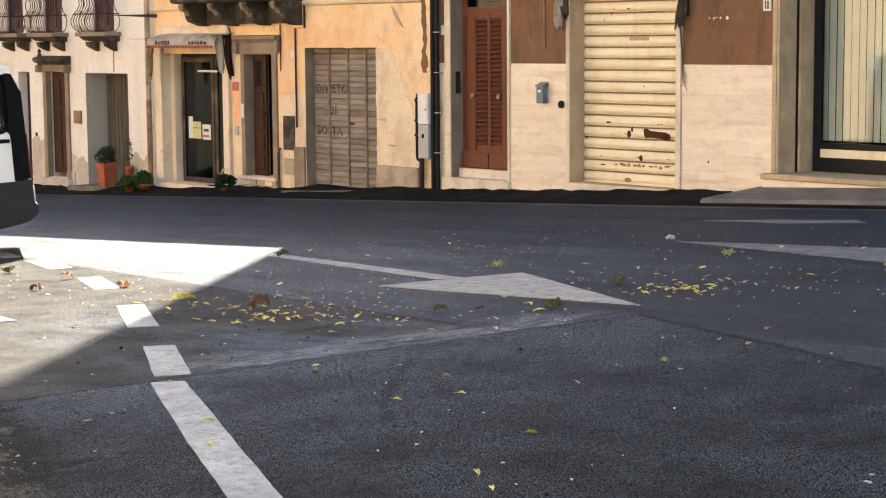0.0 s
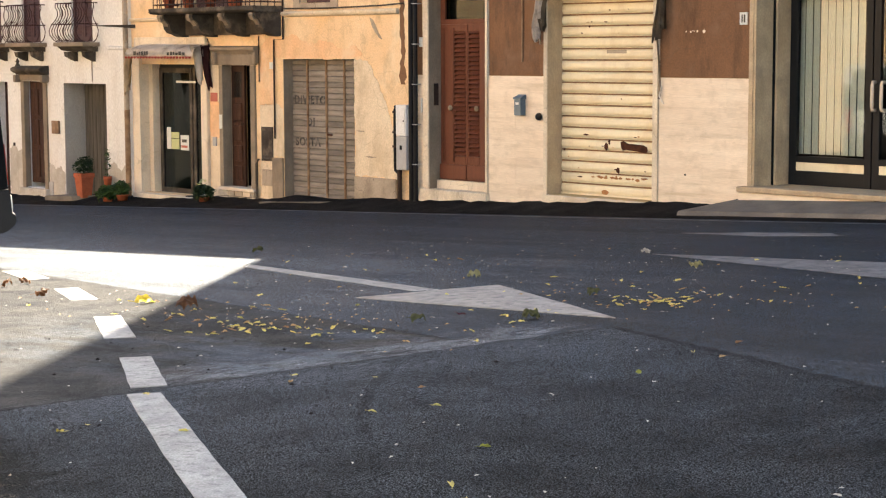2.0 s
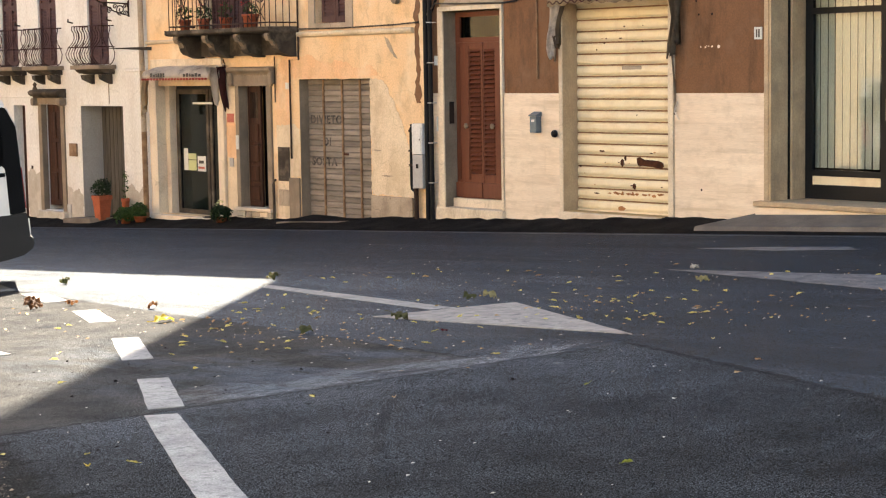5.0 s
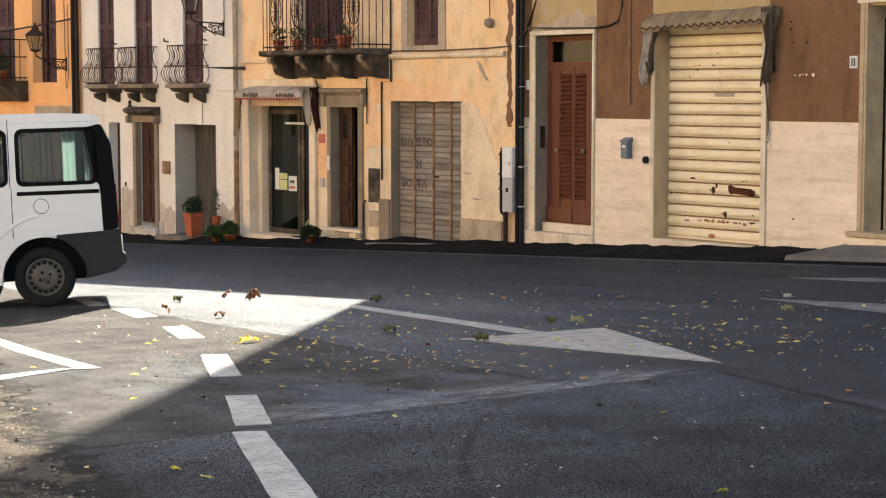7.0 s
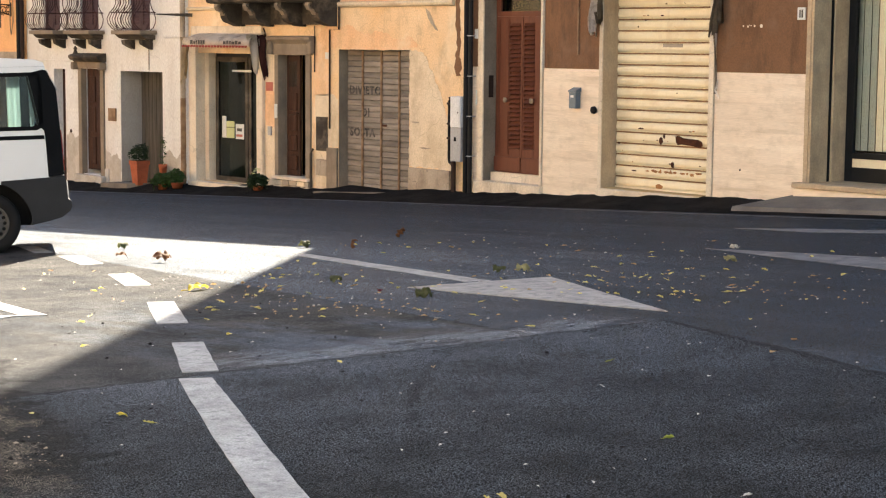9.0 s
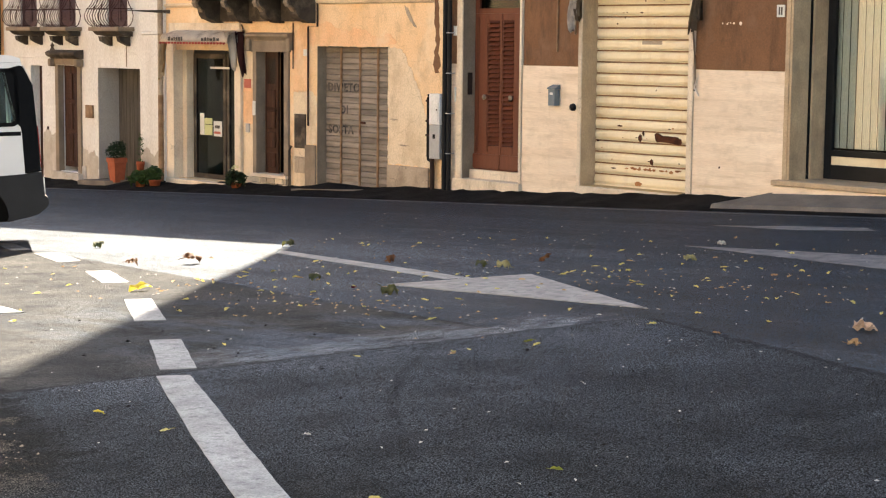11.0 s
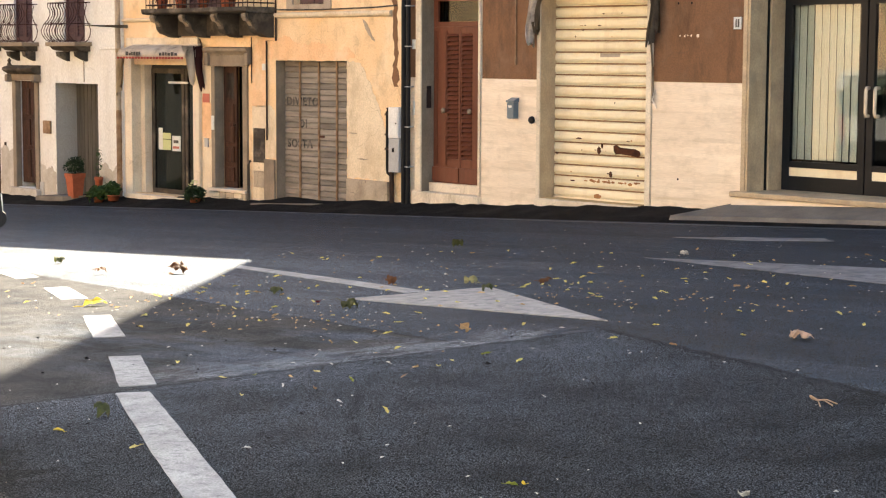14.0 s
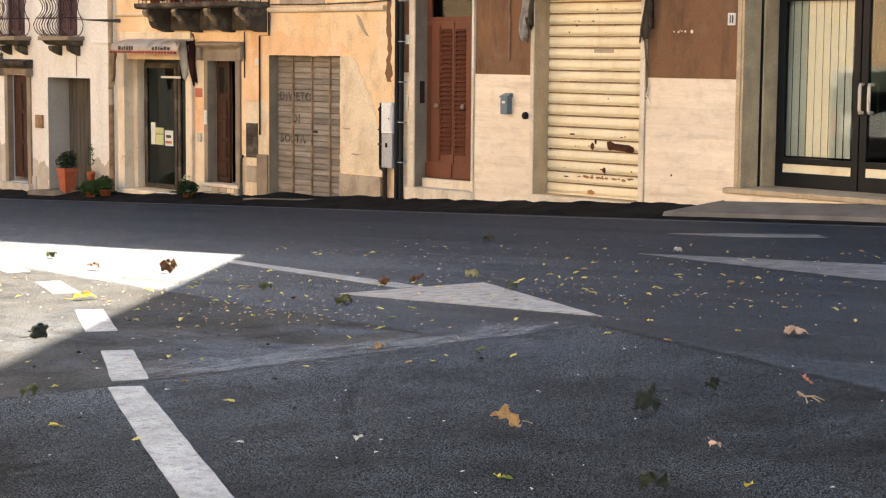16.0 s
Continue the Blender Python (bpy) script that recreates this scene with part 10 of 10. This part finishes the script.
    walk(small_leaf("YELLOW", 5), [(0, lie(14.88, -9.70, 12, 12, 280)), (11.3, lie(14.88, -9.70, 12, 12, 280)), (12.1, lie(13.88, -10.95, 12, -12, 285)), (12.34, lie(13.71, -11.11, 12, -12, 285, 0.05)), (12.64, lie(13.14, -11.00, -19, -24, 248, 0.04)), (12.94, lie(12.69, -10.88, -26, -2, 274, 0.06)), (13.24, lie(11.97, -10.96, -26, -4, 235, 0.04)), (13.54, lie(11.57, -11.20, -26, -17, 273, 0.06)), (13.84, lie(11.09, -11.25, -13, -10, 248, 0.03)), (14.14, lie(10.64, -11.32, -11, -25, 246, 0.07)), (14.44, lie(9.75, -11.38, 22, 1, 276, 0.02)), (14.74, lie(9.51, -11.39, 11, 1, 276)), (15.34, lie(9.55, -11.45, 6, 0, 276)), (16, lie(9.39, -11.48, 3, 0, 276))])
    walk(small_leaf("PETAL", 0), [(0, lie(15.03, -8.98, -12, 12, 226)), (11.3, lie(15.03, -8.98, -12, 12, 226)), (12.1, lie(14.03, -10.23, -3, 12, 218)), (12.49, lie(13.71, -10.19, -25, -2, 192, 0.01)), (12.79, lie(13.39, -10.37, -26, -8, 204, 0.07)), (13.09, lie(12.54, -9.75, 5, 4, 220)), (13.39, lie(12.18, -10.24, 18, -13, 238, 0.07)), (13.69, lie(11.32, -10.07, 26, -26, 226, 0.01)), (13.99, lie(11.31, -10.54, 26, -26, 216, 0.07)), (14.29, lie(10.35, -10.17, 26, -26, 195, 0.02)), (14.59, lie(10.01, -10.14, 26, -17, 164, 0.07)), (14.89, lie(9.45, -9.89, 15, 4, 125)), (15.49, lie(9.40, -9.93, 7, 2, 125)), (16, lie(9.22, -9.93, 4, 1, 125))])
    walk(small_leaf("GREEN", 2), [(0, lie(15.01, -9.59, 9, 10, 24)), (11.3, lie(15.01, -9.59, 9, 10, 24)), (12.1, lie(14.01, -10.84, -9, 12, 21)), (12.31, lie(13.88, -11.05, -9, 12, 21, 0.06)), (12.61, lie(13.25, -10.84, 24, 18, 1, 0.03)), (12.91, lie(12.85, -10.76, 5, 26, 9, 0.06)), (13.21, lie(12.15, -10.84, -4, 26, -9, 0.04)), (13.51, lie(11.70, -11.03, 2, 26, -38, 0.05)), (13.81, lie(11.39, -11.20, 26, 6, -53, 0.05)), (14.11, lie(10.72, -11.09, 26, -18, -40, 0.05)), (14.41, lie(10.25, -11.28, 18, -26, -75, 0.05)), (14.71, lie(9.82, -11.16, 26, -26, -61)), (15.31, lie(9.88, -11.23, 12, -12, -61)), (16, lie(9.71, -11.25, 6, -6, -61))])
    walk(small_leaf("PETAL", 5), [(0, lie(14.95, -9.16, -7, 12, 221)), (11.3, lie(14.95, -9.16, -7, 12, 221)), (12.1, lie(13.95, -10.41, 3, -12, 248)), (12.41, lie(13.80, -10.61, 11, -15, 214, 0.06)), (12.71, lie(13.19, -10.42, 21, -26, 207, 0.04)), (13.01, lie(12.72, -10.26, 26, -26, 183, 0.06)), (13.31, lie(11.91, -10.26, 26, -26, 157, 0.03)), (13.61, lie(11.57, -10.59, 26, -26, 182, 0.07)), (13.91, lie(10.97, -10.54, 14, -26, 165, 0.02)), (14.21, lie(10.56, -10.63, 3, -26, 174, 0.07)), (14.51, lie(9.47, -10.21, -4, -11, 163, 0.01)), (14.81, lie(9.30, -10.25, -2, -6, 163)), (15.41, lie(9.30, -10.32, -1, -3, 163)), (16, lie(9.12, -10.32, -0, -1, 163))])
    walk(small_leaf("BROWN", 2), [(0, lie(15.34, -9.66, 12, -7, 7)), (11.3, lie(15.34, -9.66, 12, -7, 7)), (12.1, lie(14.34, -10.91, 12, 4, -10)), (12.34, lie(14.03, -10.87, 12, 3, -26)), (12.64, lie(13.78, -11.10, 0, -13, -65, 0.07)), (12.94, lie(13.09, -10.64, -6, -15, -102, 0.01)), (13.24, lie(12.77, -11.06, -13, 2, -65, 0.07)), (13.54, lie(12.08, -10.99, -26, -10, -27, 0.02)), (13.84, lie(12.03, -11.37, -18, -26, -28, 0.07)), (14.14, lie(11.24, -11.11, -26, -26, -51, 0.03)), (14.44, lie(11.29, -11.45, -7, -26, -73, 0.06)), (14.74, lie(10.87, -11.29, -26, -14, -95)), (15.34, lie(10.89, -11.36, -12, -7, -95)), (16, lie(10.75, -11.37, -6, -3, -95))])
    walk(small_leaf("YELLOW", 4), [(0, lie(15.56, -9.80, -4, 0, 289)), (11.3, lie(15.56, -9.80, -4, 0, 289)), (12.1, lie(14.56, -11.05, -9, 12, 306)), (12.51, lie(14.45, -11.25, -9, 12, 306, 0.06)), (12.81, lie(13.97, -11.13, -26, 26, 308, 0.04)), (13.11, lie(13.57, -10.99, -26, 16, 328, 0.05)), (13.41, lie(13.03, -11.15, -5, 26, 333, 0.05)), (13.71, lie(12.59, -11.28, 1, 1, 324, 0.05)), (14.01, lie(12.33, -11.44, -26, 26, 348, 0.05)), (14.31, lie(11.78, -11.35, -24, 26, 350, 0.04)), (14.61, lie(11.98, -11.71, -21, 26, 367, 0.06)), (14.91, lie(11.61, -11.56, -26, 17, 394)), (15.51, lie(11.57, -11.58, -12, 9, 394)), (16, lie(11.45, -11.60, -6, 4, 394))])
    walk(small_leaf("PETAL", 5), [(0, lie(14.72, -9.02, 5, -12, 164)), (11.3, lie(14.72, -9.02, 5, -12, 164)), (12.1, lie(13.71, -10.27, -12, 12, 166)), (12.46, lie(13.55, -10.47, -15, 17, 179, 0.06)), (12.76, lie(12.87, -10.22, -26, 26, 181, 0.03)), (13.06, lie(12.43, -10.13, -8, 26, 218, 0.07)), (13.36, lie(11.47, -10.03, -21, 26, 228, 0.02)), (13.66, lie(11.14, -10.40, 0, 6, 230, 0.07)), (13.96, lie(10.45, -10.30, 14, 26, 258, 0.01)), (14.26, lie(10.07, -10.45, 26, 26, 234, 0.07)), (14.56, lie(8.51, -9.83, 10, 26, 197)), (14.86, lie(8.39, -9.93, 5, 12, 197)), (15.46, lie(8.36, -9.98, 3, 6, 197)), (16, lie(8.16, -9.99, 1, 3, 197))])
    walk(small_leaf("ORANGE", 0), [(0, lie(14.53, -8.70, -12, -12, 49)), (11.3, lie(14.53, -8.70, -12, -12, 49)), (12.1, lie(13.53, -9.95, 7, 12, 85)), (12.51, lie(13.17, -9.90, -20, -16, 65, 0.01)), (12.81, lie(12.80, -10.06, -20, -21, 81, 0.07)), (13.11, lie(11.90, -9.47, 6, 2, 59, 0.02)), (13.41, lie(11.38, -9.86, -4, 8, 76, 0.07)), (13.71, lie(10.51, -9.78, 26, 19, 110, 0.03)), (14.01, lie(10.31, -10.12, 26, 26, 118, 0.06)), (14.31, lie(9.38, -9.86, 26, 26, 111, 0.04)), (14.61, lie(7.98, -9.34, 3, 4, 149, 0.06)), (14.91, lie(7.36, -9.11, -20, -18, 154)), (15.51, lie(7.30, -9.15, -10, -9, 154)), (16, lie(7.06, -9.15, -5, -5, 154))])
    walk(small_leaf("YELLOW", 2), [(0, lie(14.85, -8.66, -10, -12, 190)), (11.3, lie(14.85, -8.66, -10, -12, 190)), (12.1, lie(13.85, -9.90, 2, 12, 230)), (12.5, lie(13.65, -10.05, -6, 23, 260, 0.05)), (12.8, lie(13.09, -9.92, -7, 1, 269, 0.05)), (13.1, lie(12.47, -9.60, -13, 5, 236, 0.05)), (13.4, lie(11.75, -9.73, -26, 26, 231, 0.05)), (13.7, lie(11.09, -9.79, -22, 20, 202, 0.04)), (14, lie(10.85, -10.08, -26, 23, 210, 0.06)), (14.3, lie(9.93, -9.77, -26, 4, 194, 0.03)), (14.6, lie(9.09, -9.33, -26, -18, 223, 0.06)), (14.9, lie(8.54, -9.09, -26, -19, 199)), (15.5, lie(8.48, -9.13, -12, -9, 199)), (16, lie(8.26, -9.13, -6, -5, 199))])
    walk(small_leaf("PETAL", 5), [(0, lie(14.89, -9.26, -9, -8, 105)), (11.3, lie(14.89, -9.26, -9, -8, 105)), (12.1, lie(13.89, -10.51, -12, 12, 68)), (12.35, lie(13.77, -10.76, 4, 22, 84, 0.07)), (12.65, lie(13.04, -10.43, -15, 26, 79, 0.02)), (12.95, lie(12.69, -10.42, 5, 26, 57, 0.07)), (13.25, lie(11.74, -10.29, 12, -1, 31, 0.01)), (13.55, lie(11.51, -10.71, 18, -26, -8, 0.07)), (13.85, lie(10.80, -10.58, 17, -17, 11)), (14.15, lie(10.48, -10.75, -15, 12, 41, 0.07)), (14.45, lie(9.35, -10.42, -25, -11, 7, 0.01)), (14.75, lie(9.15, -10.46, -12, -6, 7)), (15.35, lie(9.20, -10.54, -6, -3, 7)), (16, lie(9.01, -10.55, -3, -1, 7))])
    walk(small_leaf("GREEN", 2), [(0, lie(15.21, -9.40, -7, 7, 281)), (11.3, lie(15.21, -9.40, -7, 7, 281)), (12.1, lie(14.20, -10.65, 12, -12, 304)), (12.44, lie(13.94, -10.68, -15, 13, 329, 0.02)), (12.74, lie(13.62, -10.82, -14, -1, 297, 0.07)), (13.04, lie(12.97, -10.42, 8, 8, 290, 0.03)), (13.34, lie(12.48, -10.71, -20, 26, 325, 0.06)), (13.64, lie(11.89, -10.75, 6, 14, 344, 0.04)), (13.94, lie(11.68, -11.01, -18, 26, 346, 0.06)), (14.24, lie(10.97, -10.83, -19, 26, 362, 0.04)), (14.54, lie(10.70, -10.92, 4, 26, 345, 0.05)), (14.84, lie(10.31, -10.79, 4, 26, 321)), (15.44, lie(10.30, -10.83, 2, 12, 321)), (16, lie(10.14, -10.84, 1, 6, 321))])
    walk(small_leaf("PETAL", 4), [(0, lie(15.07, -9.66, 2, -5, 317)), (11.3, lie(15.07, -9.66, 2, -5, 317)), (12.1, lie(14.07, -10.91, -12, 12, 335)), (12.42, lie(13.91, -11.07, -12, 12, 335, 0.05)), (12.72, lie(13.42, -11.01, -26, -14, 356, 0.05)), (13.02, lie(12.87, -10.76, -26, -26, 357, 0.04)), (13.32, lie(12.35, -11.01, -24, -26, 379, 0.06)), (13.62, lie(11.70, -11.03, 4, -7, 364, 0.03)), (13.92, lie(11.55, -11.32, -26, 20, 331, 0.06)), (14.22, lie(10.71, -11.08, -10, 24, 305, 0.02)), (14.52, lie(10.63, -11.51, -11, -3, 271, 0.07)), (14.82, lie(10.11, -11.32, -23, -17, 294)), (15.42, lie(10.11, -11.36, -12, -8, 294)), (16, lie(9.96, -11.39, -6, -4, 294))])
    walk(small_leaf("BROWN", 5), [(0, lie(15.36, -9.23, -11, 12, 192)), (11.3, lie(15.36, -9.23, -11, 12, 192)), (12.1, lie(14.36, -10.47, -12, 7, 194)), (12.41, lie(14.26, -10.73, -26, 26, 194, 0.07)), (12.71, lie(13.58, -10.36, -21, 26, 225, 0.01)), (13.01, lie(13.31, -10.41, -6, 17, 220, 0.07)), (13.31, lie(12.41, -10.22, -7, 17, 226)), (13.61, lie(12.23, -10.68, 24, 22, 262, 0.07)), (13.91, lie(11.64, -10.58, 3, 26, 245, 0.01)), (14.21, lie(11.35, -10.74, -14, 14, 221, 0.07)), (14.51, lie(10.86, -10.44, -26, 8, 214, 0.02)), (14.81, lie(10.66, -10.43, -13, 4, 214)), (15.41, lie(10.65, -10.49, -6, 2, 214)), (16, lie(10.49, -10.49, -3, 1, 214))])
    walk(small_leaf("YELLOW", 0), [(0, lie(15.14, -9.93, -9, 12, 203)), (11.3, lie(15.14, -9.93, -9, 12, 203)), (12.1, lie(14.14, -11.17, 12, -12, 197)), (12.38, lie(13.92, -11.26, 12, -12, 197, 0.03)), (12.68, lie(13.55, -11.33, 26, -17, 178, 0.06)), (12.98, lie(12.99, -11.07, 18, -0, 207, 0.04)), (13.28, lie(12.49, -11.32, 26, 6, 176, 0.06)), (13.58, lie(11.93, -11.39, 26, -3, 194, 0.04)), (13.88, lie(11.69, -11.60, 26, -6, 167, 0.05)), (14.18, lie(11.10, -11.53, 26, 4, 128, 0.05)), (14.48, lie(10.79, -11.86, 4, 26, 105, 0.04)), (14.78, lie(10.46, -11.80, 11, 5, 105)), (15.38, lie(10.48, -11.85, 6, 2, 105)), (16, lie(10.34, -11.87, 3, 1, 105))])
    walk(small_leaf("PETAL", 2), [(0, lie(15.37, -9.78, -12, 5, 264)), (11.3, lie(15.37, -9.78, -12, 5, 264)), (12.1, lie(14.37, -11.02, -12, -12, 264)), (12.46, lie(14.19, -11.15, -12, -12, 264, 0.04)), (12.76, lie(13.81, -11.18, -26, 19, 258, 0.06)), (13.06, lie(13.23, -10.87, -25, -2, 275, 0.03)), (13.36, lie(12.79, -11.15, -26, -17, 278, 0.06)), (13.66, lie(12.15, -11.13, -15, -1, 251, 0.02)), (13.96, lie(12.10, -11.49, -26, -26, 232, 0.07)), (14.26, lie(11.26, -11.19, -11, -26, 270, 0.01)), (14.56, lie(11.50, -11.71, -4, -26, 245, 0.07)), (14.86, lie(11.05, -11.52, -10, -5, 256)), (15.46, lie(11.03, -11.56, -5, -2, 256)), (16, lie(10.90, -11.58, -2, -1, 256))])
    walk(small_leaf("ORANGE", 5), [(0, lie(15.07, -9.52, -4, 8, 87)), (11.3, lie(15.07, -9.52, -4, 8, 87)), (12.1, lie(14.06, -10.76, -12, 12, 53)), (12.38, lie(13.96, -11.01, -3, 8, 46, 0.07)), (12.68, lie(13.20, -10.63, -20, 9, 82)), (12.98, lie(12.96, -10.73, -26, 21, 77, 0.07)), (13.28, lie(12.07, -10.62, 8, 12, 110, 0.01)), (13.58, lie(11.85, -11.02, 5, 26, 103, 0.07)), (13.88, lie(11.29, -10.98, 26, 17, 110, 0.02)), (14.18, lie(10.86, -11.05, 26, 8, 86, 0.06)), (14.48, lie(10.25, -11.06, 26, 19, 82, 0.03)), (14.78, lie(9.96, -11.02, -6, 14, 69)), (15.38, lie(9.98, -11.08, -3, 7, 69)), (16, lie(9.82, -11.10, -1, 3, 69))])


motions()
